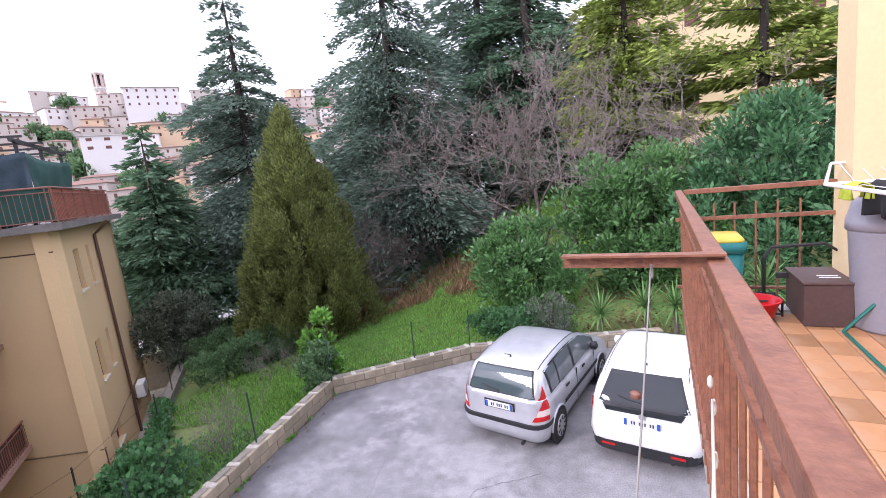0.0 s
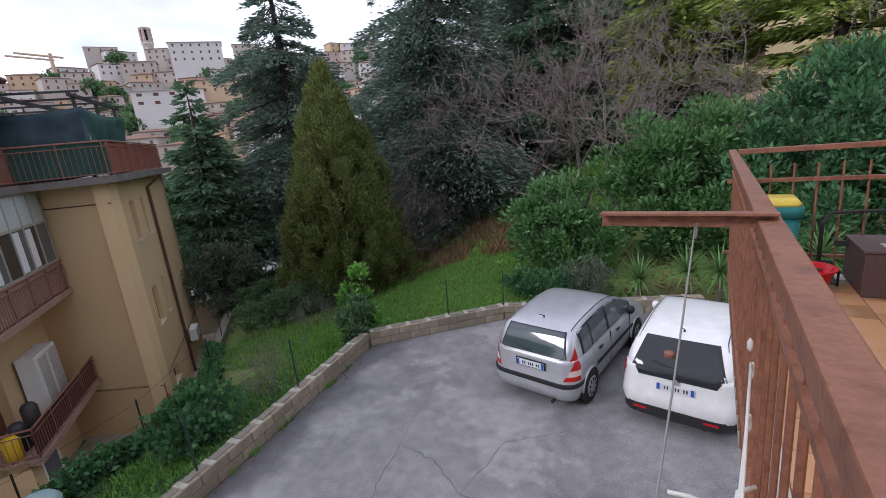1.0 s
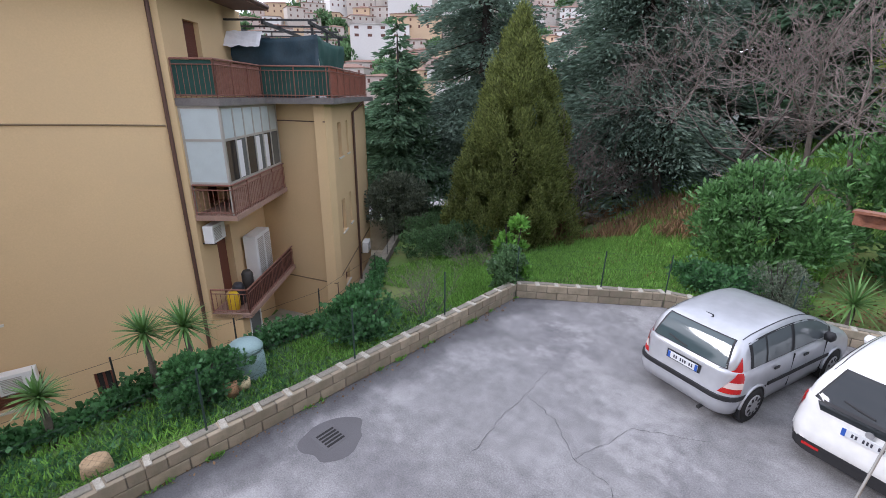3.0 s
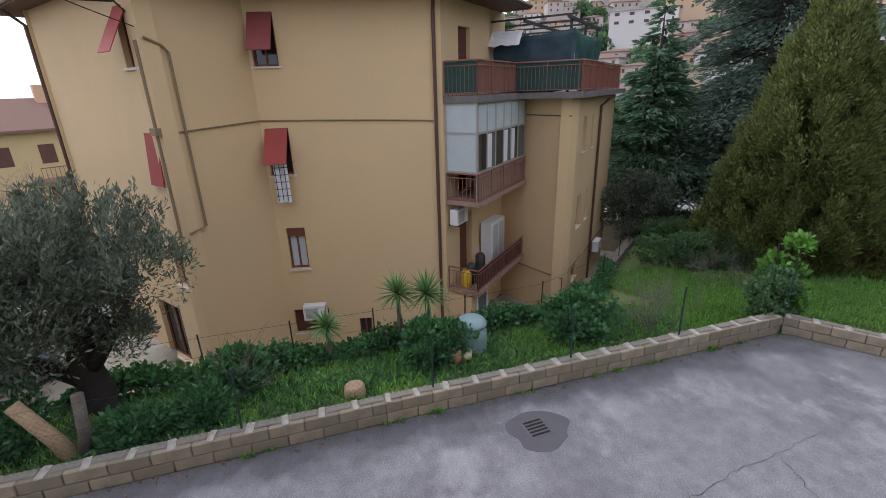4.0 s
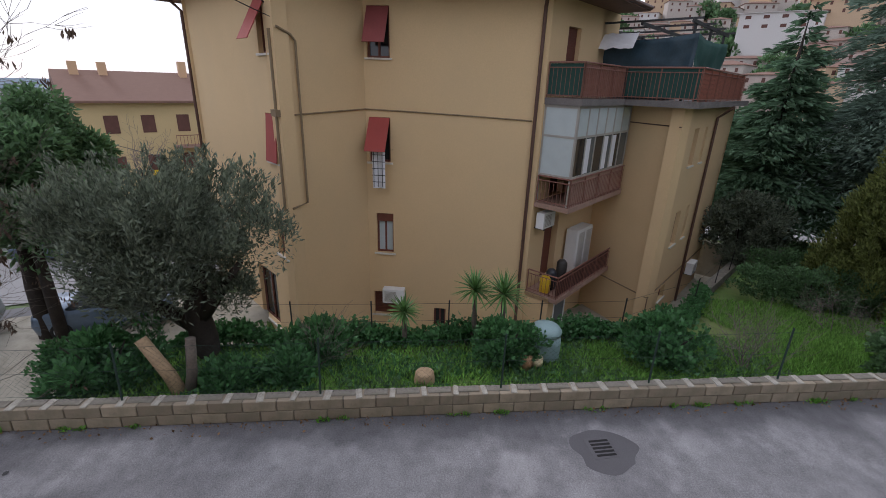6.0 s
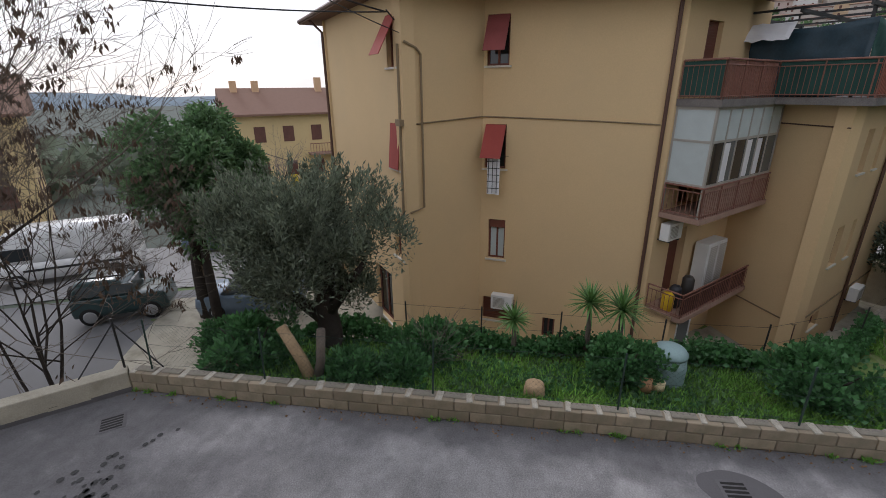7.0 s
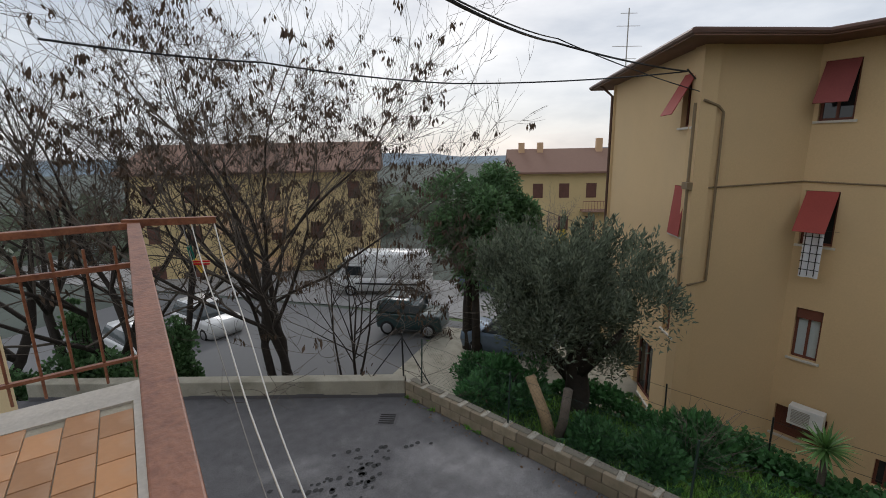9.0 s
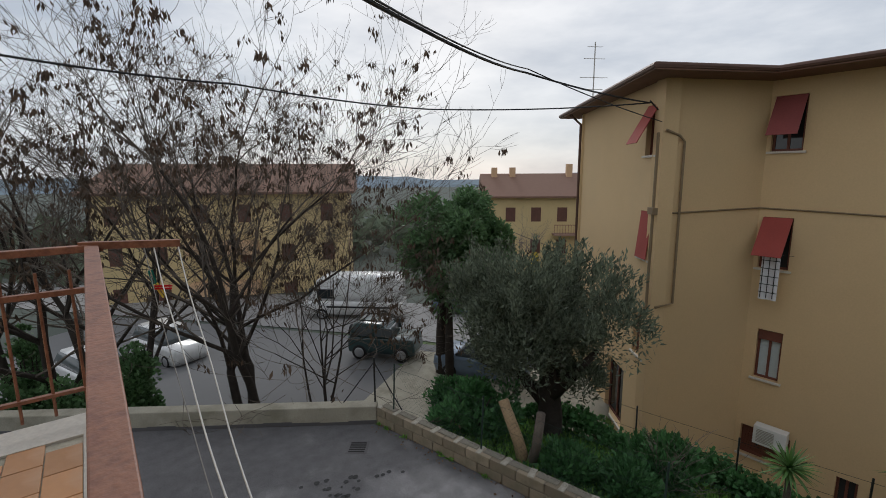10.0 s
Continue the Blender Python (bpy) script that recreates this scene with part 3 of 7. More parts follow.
def window(m, s0, s1, z0, z1, parent, style="sash", awning=None, glass="glass"):
    """A window set in its hole: frame, panes, sill, and a tilted roller blind where it has one."""
    # sheet at the back of the hole, the room's darkness given as colour
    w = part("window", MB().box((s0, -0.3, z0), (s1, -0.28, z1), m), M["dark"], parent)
    f = 0.06
    fr = MB()
    for lo, hi in (((s0, z0), (s0 + f, z1)), ((s1 - f, z0), (s1, z1)), ((s0 + f, z0), (s1 - f, z0 + f)), ((s0 + f, z1 - f), (s1 - f, z1)),
                   (((s0 + s1) / 2 - 0.03, z0 + f), ((s0 + s1) / 2 + 0.03, z1 - f))):
        fr.box((lo[0], -0.20, lo[1]), (hi[0], -0.14, hi[1]), m)
    part("frame", fr, M["frame_brown"], w)
    if style == "shutter":
        k = int((z1 - z0 - 2 * f) / 0.07)
        sh_ = part("shutter", MB().box((s0 + f, -0.17, z0 + f), (s1 - f, -0.155, z1 - f), m), M["frame_brown"], w, "brown slatted shutter")
        for i in range(k):
            z = z0 + f + i * 0.07
            part("slat", MB().box((s0 + f, -0.152, z), (s1 - f, -0.13, z + 0.05), m), M["frame_brown"], house)
    else:
        for x0, x1 in ((s0 + f, (s0 + s1) / 2 - 0.03), ((s0 + s1) / 2 + 0.03, s1 - f)):
            part("pane", MB().box((x0, -0.19, z0 + f), (x1, -0.18, z1 - f), m), M[glass], w)
    part("sill", MB().box((s0 - 0.08, -0.14, z0 - 0.06), (s1 + 0.08, 0.06, z0 - 0.003), m), M["sill"], w)
    if awning:
        out, drop, material = awning
        b = MB()
        zt, zb = z1 - 0.02, z1 - drop
        p = [(s0 + 0.02, -0.02, zt), (s1 - 0.02, -0.02, zt), (s1 - 0.02, out, zb), (s0 + 0.02, out, zb)]
        q = [(x, y + 0.02, z + 0.01) for x, y, z in p]
        b.v = [tuple(m @ Vector(c)) for c in p + q]
        b.f = [(0, 1, 2, 3), (7, 6, 5, 4), (0, 4, 5, 1), (1, 5, 6, 2), (2, 6, 7, 3), (3, 7, 4, 0)]
        part("roller_blind", b, M[material], w, "tilted red roller blind")
    return w


# left wing face
LA = (A1 - A0).length
ma = local(A1, A0)
holesA = [(LA - 1.02, LA - 0.28, z, z + 1.36) for z in (5.58, 2.67, -0.26)] + [(LA - 3.0, LA - 1.5, -3.2, -1.2)]
wall_face("wall", A1, A0, BASE_Z, EAVE_Z, 0.4, holesA, M["plaster"], house)
window(ma, LA - 1.02, LA - 0.28, 5.58, 6.94, house, awning=(0.55, 1.05, "awning"))
window(ma, LA - 1.02, LA - 0.28, 2.67, 4.03, house, awning=(0.10, 1.36, "awning"))
window(ma, LA - 1.02, LA - 0.28, -0.26, 1.1, house, "shutter")
window(ma, LA - 3.0, LA - 1.5, -3.2, -1.2, house)
# return
wall_face("wall", A0, RB, BASE_Z, EAVE_Z, 0.4, [], M["plaster"], house)
# main face
mb_ = local(RB, BE)
holesB = [(0.1, 0.81, 5.65, 7.09), (0.1, 0.81, 2.44, 3.88), (0.29, 0.89, -0.79, 0.67), (0.15, 1.35, -3.26, -2.34), (2.39, 2.83, -3.66, -2.86)]
wall_face("wall", RB, BE, BASE_Z, EAVE_Z, 0.4, holesB, M["plaster"], house)
window(mb_, *holesB[0], house, awning=(0.66, 1.05, "awning_dark"))
window(mb_, *holesB[1], house, awning=(0.76, 1.0, "awning"))
window(mb_, *holesB[2], house, glass="panel")
part("blind_box", MB().box((holesB[2][0] + 0.02, -0.13, holesB[2][3] - 0.3), (holesB[2][1] - 0.02, -0.06, holesB[2][3] - 0.01), mb_), M["frame_brown"], house, "half-lowered dark roller blind")
window(mb_, *holesB[3], house, "shutter")
window(mb_, *holesB[4], house)
# recess behind the balconies, its top storey and the turned wing
mr = local(BE, D_IN)
LR = (D_IN - BE).length
wall_face("wall", BE, D_IN, BASE_Z, EAVE_Z, 0.4, [(1.0, 2.0, -1.84, 0.55), (1.0, 2.0, 1.4, 3.75), (1.1, 1.95, 4.72, 6.75)], M["plaster"], house)
wall_face("wall", D_IN, DC, BASE_Z, TERR_Z - 0.2, 0.4, [], M["plaster"], house)
md = local(DC, D_FAR)
holesD = [(1.78, 2.38, 2.36, 3.72), (3.3, 3.66, 2.36, 3.72), (1.70, 2.35, -0.78, 0.6), (3.22, 3.6, -0.78, 0.62), (1.6, 2.4, -3.15, -2.6)]
wall_face("wall", DC, D_FAR, BASE_Z, TERR_Z - 0.2, 0.4, holesD, M["plaster"], house)
for h in holesD:
    window(md, *h, house)
wall_face("wall", D_FAR, BACK, BASE_Z, TERR_Z - 0.2, 0.4, [], M["plaster"], house)
wall_face("wall", BACK, A1, BASE_Z, EAVE_Z, 0.4, [], M["plaster"], house)
TOP_END = BE + U * 3.9
wall_face("wall", TOP_END, TOP_END - W * 7.0, TERR_Z, EAVE_Z, 0.4, [], M["plaster"], house)
# balcony doors
for z0, z1 in ((-1.84, 0.55), (1.4, 3.75)):
    part("door", MB().box((1.0, -0.3, z0), (2.0, -0.24, z1), mr), M["frame_brown"], house)
dr = part("door", MB().box((1.1, -0.2, 4.72), (1.95, -0.15, 6.75), mr), M["frame_brown"], house, "brown slatted shutter door")
for i in range(26):
    part("slat", MB().box((1.15, -0.15, 4.76 + i * 0.075), (1.9, -0.13, 4.81 + i * 0.075), mr), M["frame_brown"], dr)


def xy(p):
    return (p.x, p.y)


# roof: eaves follow the wall line
OA = Vector((AD.y, -AD.x, 0)) * -1
bd = (BE - RB).normalized()
nB = Vector((bd.y, -bd.x, 0))
nA = Vector((-AD.y, AD.x, 0))
if nA.x < 0:
    nA = -nA
rd = (RB - A0).normalized()
nR = Vector((rd.y, -rd.x, 0))


def meet(p, d, q, e):
    """Where the plan lines p + s d and q + t e cross."""
    det = d.x * -e.y + e.x * d.y
    r = q - p
    s = (r.x * -e.y + e.x * r.y) / det
    return p + d * s


OV = 1.15
e1, e2, e3 = v2(-18.4, -10.3), v2(-10.85, -4.2), v2(-13.3, -2.05)
e4 = meet(RB + nB * OV, bd, BE + W * OV, U)
e5 = TOP_END + W * OV + U * 0.7
e6 = e5 - W * 9.0
e7 = v2(-26.0, -1.0)
roof = part("roof", MB().prism([xy(p) for p in (e1, e2, e3, e4, e5, e6, e7)], EAVE_Z, EAVE_Z + 0.14), M["eave"], house, "dark brown boarded eaves")
ring = [e1, e2, e3, e4, e5, e6, e7]
cen = v2(-18.5, 0.5)
rt = MB()
for p, q in zip(ring, ring[1:] + ring[:1]):
    rt.face([(p.x, p.y, EAVE_Z + 0.15), (q.x, q.y, EAVE_Z + 0.15), (cen.x, cen.y, EAVE_Z + 0.5)])
part("roof_tiles", rt, M["tile_roof"], house)
gt = MB()
gt.tube([(p.x, p.y, EAVE_Z + 0.1) for p in (e1, e2, e3, e4, e5)], 0.075, 8)
part("gutter", gt, M["pipe"], house)
# terrace slab over the turned wing
tA, tB = DC + W * 0.45 - U * 0.45, D_FAR + W * 0.45
terr_poly = [xy(BE + U * 0.05), xy(BC + U * 0.02), xy(BC + U * 3.3), xy(tA), xy(tB), xy(tB - W * 8.5), xy(BE - W * 4)]
part("terrace_slab", MB().prism(terr_poly, TERR_Z - 0.2, TERR_Z), M["slab_dark"], house, "stained concrete terrace slab")
# balcony slabs
lr = 4.45
for z in (-1.88, 1.34):
    part("balcony_slab", MB().box((0.05, 0.0, z - 0.14), (lr - 0.02, 1.25, z + 0.02), mr), M["slab"], house)


# ---- details of the ochre building ----
def wall_rail(parent, a, b, z0, h, out=0.0, screen=None, step=0.13, name="railing"):
    """An iron railing from a to b: handrail, lower bar, posts and balusters, with an optional screen behind."""
    d = (b - a).normalized()
    L = (b - a).length
    r = part(name, MB().tube([(a.x, a.y, z0 + h), (b.x, b.y, z0 + h)], 0.028, 6), M["rail_n"], parent)
    part("bar", MB().tube([(a.x, a.y, z0 + 0.08), (b.x, b.y, z0 + 0.08)], 0.016, 5), M["rail_n"], r)
    part("bar", MB().tube([(a.x, a.y, z0 + h - 0.14), (b.x, b.y, z0 + h - 0.14)], 0.016, 5), M["rail_n"], r)
    k = max(2, int(L / step))
    for i in range(k + 1):
        p = a + d * (L * i / k)
        part("baluster", MB().tube([(p.x, p.y, z0), (p.x, p.y, z0 + h - (0 if i % 8 == 0 else 0.14))], 0.02 if i % 8 == 0 else 0.009, 5), M["rail_n"], r)
    if screen:
        n = Vector((d.y, -d.x, 0))
        p, q = a - n * 0.035, b - n * 0.035
        m = MB()
        for i in range(21):
            t = i / 20
            w = p + (q - p) * t + n * 0.012 * math.sin(t * L * 9)
            m.v += [(w.x, w.y, z0 + 0.06), (w.x, w.y, z0 + h - 0.03)]
        m.f = [(2 * i, 2 * i + 2, 2 * i + 3, 2 * i + 1) for i in range(20)]
        sc = part("screen", m, M[screen], r)
        so = sc.modifiers.new("thickness", "SOLIDIFY")
        so.thickness = 0.012
    return r


FR = BC + U * (lr - 0.06)
fb0 = BE + W * 1.2 + U * 0.08
fb1 = BE + W * 1.2 + U * (lr - 0.06)
side0 = BE + W * 0.05 + U * 0.08
# lowest balcony
wall_rail(house, side0, fb0, -1.86, 0.8)
wall_rail(house, fb0, fb1, -1.86, 0.8, screen="screen_brown")
# glazed veranda above
wall_rail(house, side0, fb0, 1.36, 0.9)
wall_rail(house, fb0, fb1, 1.36, 0.9, screen="slab")
ver = part("veranda", MB().box((0.1, 0.0, 4.38), (lr - 0.06, 1.16, 4.46), mr), M["alu"], house, "grey aluminium glazed veranda")
for x0, x1, y0, y1 in ((0.1, 0.16, 0.0, 0.06), (0.1, 0.16, 1.1, 1.16), (lr - 0.14, lr - 0.08, 1.1, 1.16)):
    part("post", MB().box((x0, y0, 1.36), (x1, y1, 4.38), mr), M["alu"], ver)
for z in (2.27, 3.5):
    part("rail", MB().box((0.1, 0.06, z), (0.15, 1.1, z + 0.07), mr), M["alu"], ver)
    part("rail", MB().box((0.16, 1.11, z), (lr - 0.14, 1.16, z + 0.07), mr), M["alu"], ver)
part("pane", MB().box((0.115, 0.06, 3.57), (0.13, 1.1, 4.38), mr), M["panel"], ver)
part("pane", MB().box((0.115, 0.06, 2.34), (0.13, 1.1, 3.5), mr), M["panel"], ver)
nv = 6
for i in range(nv):
    x0 = 0.16 + (lr - 0.30) * i / nv
    x1 = 0.16 + (lr - 0.30) * (i + 1) / nv
    part("mullion", MB().box((x0 - 0.025, 1.105, 2.27), (x0 + 0.025, 1.165, 4.38), mr), M["alu"], ver)
    part("pane", MB().box((x0 + 0.025, 1.125, 3.57), (x1 - 0.025, 1.14, 4.38), mr), M["panel"], ver)
    part("pane", MB().box((x0 + 0.025, 1.125, 2.34), (x1 - 0.025, 1.14, 3.5), mr), M["glass_grey" if i % 2 else "glass"], ver)
    if i in (1, 3, 4):
        part("curtain", MB().box((x0 + 0.06, 1.145, 2.36), (x0 + (x1 - x0) * 0.55, 1.15, 3.46), mr), M["white_cloth"], ver)
# terrace railing with shade net and screen
tp1 = BC + U * 0.05 - W * 0.06
tp2 = BC + U * 3.25 - W * 0.06
tp3 = DC + W * 0.38 - U * 0.38
tp4 = DC + W * 0.38 + U * 6.6
wall_rail(house, BE + W * 0.05 + U * 0.05, tp1, TERR_Z, 1.0, screen="green_net")
wall_rail(house, tp1, tp2, TERR_Z, 1.0, screen="rail_n")
wall_rail(house, tp2, tp3, TERR_Z, 1.0, screen="green_net")
wall_rail(house, tp3, tp4, TERR_Z, 1.0, screen="red_panel")
perg = thing("terrace_shelter", "makeshift terrace shelter wrapped in dark blue and green tarpaulin", "shelter")
mp = Matrix(((U.x, W.x, 0, DC.x), (U.y, W.y, 0, DC.y), (0, 0, 1, TERR_Z), (0, 0, 0, 1)))
for x in (0.3, 2.3, 4.3):
    for y in (-3.3, -0.3):
        part("post", MB().box((x - 0.04, y - 0.04, 0), (x + 0.04, y + 0.04, 2.35), mp), M["metal_dark"], perg)
for y in (-3.4, -1.8, -0.25):
    part("beam", MB().box((-0.2, y - 0.04, 2.3), (4.7, y + 0.04, 2.4), mp), M["metal_dark"], perg)
for x in (-0.1, 1.5, 3.0, 4.6):
    part("beam", MB().box((x - 0.03, -3.6, 2.4), (x + 0.03, 0.0, 2.46), mp), M["metal_dark"], perg)


def patch_grid(fn, nu, nv_):
    m = MB()
    m.v = [fn(i / nu, j / nv_) for j in range(nv_ + 1) for i in range(nu + 1)]
    m.f = [(j * (nu + 1) + i, j * (nu + 1) + i + 1, (j + 1) * (nu + 1) + i + 1, (j + 1) * (nu + 1) + i) for j in range(nv_) for i in range(nu)]
    return m


def tarp_face(fixed, along, material, label):
    def fn(u, v):
        z = 0.1 + 1.95 * v
        k = 0.10 * noise.noise((u * 5, v * 3, fixed)) + 0.05 * noise.noise((u * 14, v * 9, 2))
        p = (fixed + k, -3.4 + 3.3 * u, z - 0.15 * math.sin(u * 3.1)) if along == "y" else (0.2 + 4.2 * u, fixed + k, z - 0.12 * math.sin(u * 3.1))
        return tuple(mp @ Vector(p))
    sc = part("tarpaulin", patch_grid(fn, 24, 12), M[material], perg, label, smooth=True)
    so = sc.modifiers.new("thickness", "SOLIDIFY")
    so.thickness = 0.01


tarp_face(0.15, "y", "blue_tarp", "sagging dark blue tarpaulin")
tarp_face(-0.15, "x", "green_net", "green shade net")
part("white_sheet", patch_grid(lambda u, v: tuple(mp @ Vector((0.0 - 0.4 * v, -3.5 + 1.6 * u, 2.1 - 0.5 * v + 0.06 * noise.noise((u * 6, v * 4, 7))))), 12, 6), M["white_cloth"], perg, "white plastic sheet over the edge")
# air conditioners
def aircon(m, x, y, z, label):
    t = thing("air_conditioner", label, "air conditioner")
    t.matrix_basis = m @ Matrix.Translation((x, y, z))
    part("case", box((0, 0.1, 0), (0.78, 0.40, 0.55)), M["white"], t, bevel=0.015)
    for i in range(9):
        part("slat", box((0.08, 0.40, 0.08 + i * 0.045), (0.5, 0.415, 0.1 + i * 0.045)), M["alu"], t)
    part("bracket", box((0.1, 0.0, -0.05), (0.14, 0.4, -0.002)), M["metal_dark"], t)
    part("bracket", box((0.62, 0.0, -0.05), (0.66, 0.4, -0.002)), M["metal_dark"], t)
    return t


aircon(mb_, 0.55, 0.0, -2.6, "white air-conditioner unit on the wall above the garden")
aircon(mr, 0.12, 0.0, 0.45, "white air-conditioner unit beneath the balcony")
aircon(md, 5.0, 0.0, -2.9, "white air-conditioner unit beside a downpipe")
# downpipes
for q, n, z1 in ((BE - bd * 0.22, nB, EAVE_Z), (A1 + (A0 - A1).normalized() * 0.12, nA, EAVE_Z), (DC + U * 4.55, W, TERR_Z - 0.25)):
    p = q + n * 0.08
    part("downpipe", MB().tube([(p.x + n.x * 0.5, p.y + n.y * 0.5, z1 + 0.05), (p.x, p.y, z1 - 0.4), (p.x, p.y, BASE_Z)], 0.055, 8), M["pipe"], house)


def on(m, pts, r, name, material):
    return part(name, MB().tube([tuple(m @ Vector(p)) for p in pts], r, 6), M[material], house)


LB = (BE - RB).length
mrr = local(A0, RB)
LRR = (RB - A0).length
on(mb_, [(0.0, 0.03, 4.12), (LB * 0.3, 0.03, 4.08), (LB * 0.65, 0.03, 4.02), (LB - 0.3, 0.03, 3.95)], 0.022, "wall_cable", "conduit")
on(mrr, [(0.4, 0.03, 4.02), (LRR, 0.03, 4.12)], 0.022, "wall_cable", "conduit")
on(ma, [(LA - 0.16, 0.04, 6.15), (LA - 0.16, 0.04, 1.35)], 0.045, "conduit", "conduit")
on(mrr, [(0.05, 0.06, 6.2), (0.45, 0.06, 6.05), (0.6, 0.06, 5.9), (0.62, 0.06, 1.5), (0.1, 0.06, 1.4)], 0.036, "conduit", "conduit")
on(ma, [(LA + 0.05, 0.05, 1.36), (LA - 0.5, 0.05, 1.28), (LA - 2.6, 0.05, 1.9)], 0.02, "wall_cable", "conduit")
part("junction_box", MB().box((LA - 0.3, 0.0, 3.98), (LA + 0.02, 0.14, 4.16), ma), M["conduit"], house)
on(ma, [(LA - 0.28, 0.05, 6.75), (LA - 0.10, 0.35, 6.95)], 0.02, "hook", "metal_dark")
# ground string course and kitchen details on the turned wing
on(md, [(0.0, 0.02, -2.4), (8.0, 0.02, -2.4)], 0.025, "plinth_line", "conduit")
mdi = local(D_IN, DC)
on(mdi, [(0.0, 0.02, -2.35), ((DC - D_IN).length, 0.02, -2.4)], 0.025, "plinth_line", "conduit")
on(md, [(0.03, 0.02, -2.4), (0.03, 0.02, -4.4)], 0.02, "plinth_line", "pipe")
on(mdi, [(0.0, 0.02, 3.85), ((DC - D_IN).length, 0.02, 3.85)], 0.02, "wall_cable", "pipe")
# laundry at the window, things on the low balcony
cl = thing("tea_towel", "white checked cloth hanging under a window", "cloth")
cl.matrix_basis = mb_
part("cloth", patch_grid(lambda u, v: (0.30 + 0.42 * u, 0.42 + 0.03 * math.sin(u * 9), 2.9 - 1.25 * v), 10, 8), M["white_cloth"], cl, smooth=True)
for i in range(3):
    part("stripe", MB().box((0.34 + 0.14 * i, 0.455, 1.7), (0.36 + 0.14 * i, 0.462, 2.85)), M["metal_dark"], cl)
for i in range(5):
    part("stripe", MB().box((0.30, 0.455, 1.85 + 0.22 * i), (0.72, 0.461, 1.87 + 0.22 * i)), M["metal_dark"], cl)
part("line", MB().tube([(0.05, 0.44, 2.9), (1.0, 0.44, 2.92)], 0.006, 4), M["cable"], cl)
cab = thing("louvred_cabinet", "grey-white louvred balcony cabinet", "cabinet")
cab.matrix_basis = mr @ Matrix.Translation((2.6, 0.1, -1.86))
part("body", box((0, 0, 0), (1.3, 0.45, 1.75)), M["white"], cab)
for x0 in (0.04, 0.67):
    dd = part("door", box((x0, 0.45, 0.05), (x0 + 0.59, 0.48, 1.7)), M["white"], cab)
    for i in range(22):
        part("slat", box((x0 + 0.06, 0.48, 0.12 + i * 0.07), (x0 + 0.53, 0.492, 0.16 + i * 0.07)), M["alu"], dd)
for i, (x, col, c, lab) in enumerate(((0.35, "yellow", (0.70, 0.45, 0.02), "yellow plastic canister on the balcony"), (0.75, "dark", (0.03, 0.03, 0.035), "black crate standing on the balcony"), (1.5, "dark2", (0.05, 0.045, 0.04), "dark heap of pots on the balcony"))):
    bx = thing("crate" if i else "canister", lab, "container")
    bx.matrix_basis = mr @ Matrix.Translation((x, 0.6, -1.86))
    part("body", MB().lathe([(0.16, 0), (0.19, 0.05), (0.19, 0.5 + 0.15 * i), (0.12, 0.6 + 0.15 * i)], sides=10), mat("bin_" + col, c, 0.5, var=0.15), bx, smooth=True)
gd = thing("garden_door", "glazed white-framed basement door", "door")
gd.matrix_basis = mr @ Matrix.Translation((0.5, 0.9, -4.3))
for lo, hi in (((0, 0), (0.07, 2.2)), ((0.83, 0), (0.9, 2.2)), ((0.07, 0), (0.83, 0.08)), ((0.07, 2.12), (0.83, 2.2)), ((0.07, 1.0), (0.83, 1.08))):
    part("frame", box((lo[0], 0, lo[1]), (hi[0], 0.06, hi[1])), M["white"], gd)
part("pane", box((0.07, 0.02, 0.08), (0.83, 0.04, 2.12)), M["glass_grey"], gd)
part("side_wall", box((-0.45, -0.9, 0), (-0.01, 0.05, 2.4)), M["plaster"], gd)
part("lintel", box((-0.45, -0.9, 2.2), (0.95, 0.05, 2.4)), M["plaster"], gd)

yard = MB().prism([(-8.7, -9.5), (-8.75, 5.1), (-10.8, 7.6), (-13.2, 9.9), (-21.8, 18.5), (-24.5, 16.0), (-16.5, 6.5), (-15.0, 0.0), (-15.5, -6.0), (-14.5, -10.5)], -4.4, -4.12)
tagged(part("pavement_low", yard, M["cement"]), "worn concrete paving round the foot of the building", "pavement", kind="structure")
# retaining wall at the garden's edge
rw = thing("garden_wall", "low mossy retaining wall along the garden's edge", "wall", kind="structure")
for (ax, ay), (bx_, by_) in zip(EDGE[1:-2], EDGE[2:-1]):
    a, b = v2(ax, ay), v2(bx_, by_)
    m = local(a, b)
    L = (b - a).length
    zt = max(ground_z(ax + 0.4, ay), ground_z(bx_ + 0.4, by_)) + 0.12
    m2 = MB()
    d = (b - a).normalized()
    n = Vector((d.y, -d.x, 0))
    for p, zz in ((a, ground_z(ax + 0.35, ay - 0.0) + 0.1), (b, ground_z(bx_ + 0.35, by_) + 0.1)):
        o, q = p - n * 0.28, p + n * 0.06
        m2.v += [(o.x, o.y, -4.6), (q.x, q.y, -4.6), (q.x, q.y, max(zz, -4.0)), (o.x, o.y, max(zz, -4.0))]
    m2.f = [(0, 1, 5, 4), (1, 2, 6, 5), (2, 3, 7, 6), (3, 0, 4, 7), (0, 3, 2, 1), (4, 5, 6, 7)]
    part("section", m2, M["block_top"], rw)
posts = [(-8.45, -5.6), (-8.45, -3.4), (-8.5, -1.6), (-8.6, 0.2), (-8.6, 2.4), (-8.9, 4.6), (-11.6, 8.3), (-14.4, 11.0), (-16.5, 13.1)]
gf = thing("iron_fence", "thin dark iron posts with wires on the retaining wall", "fence")
for x, y in posts:
    z = ground_z(x + 0.5, y)
    part("post", MB().tube([(x, y, z), (x + 0.04, y, z + 1.05)], 0.018, 5), M["metal_dark"], gf)
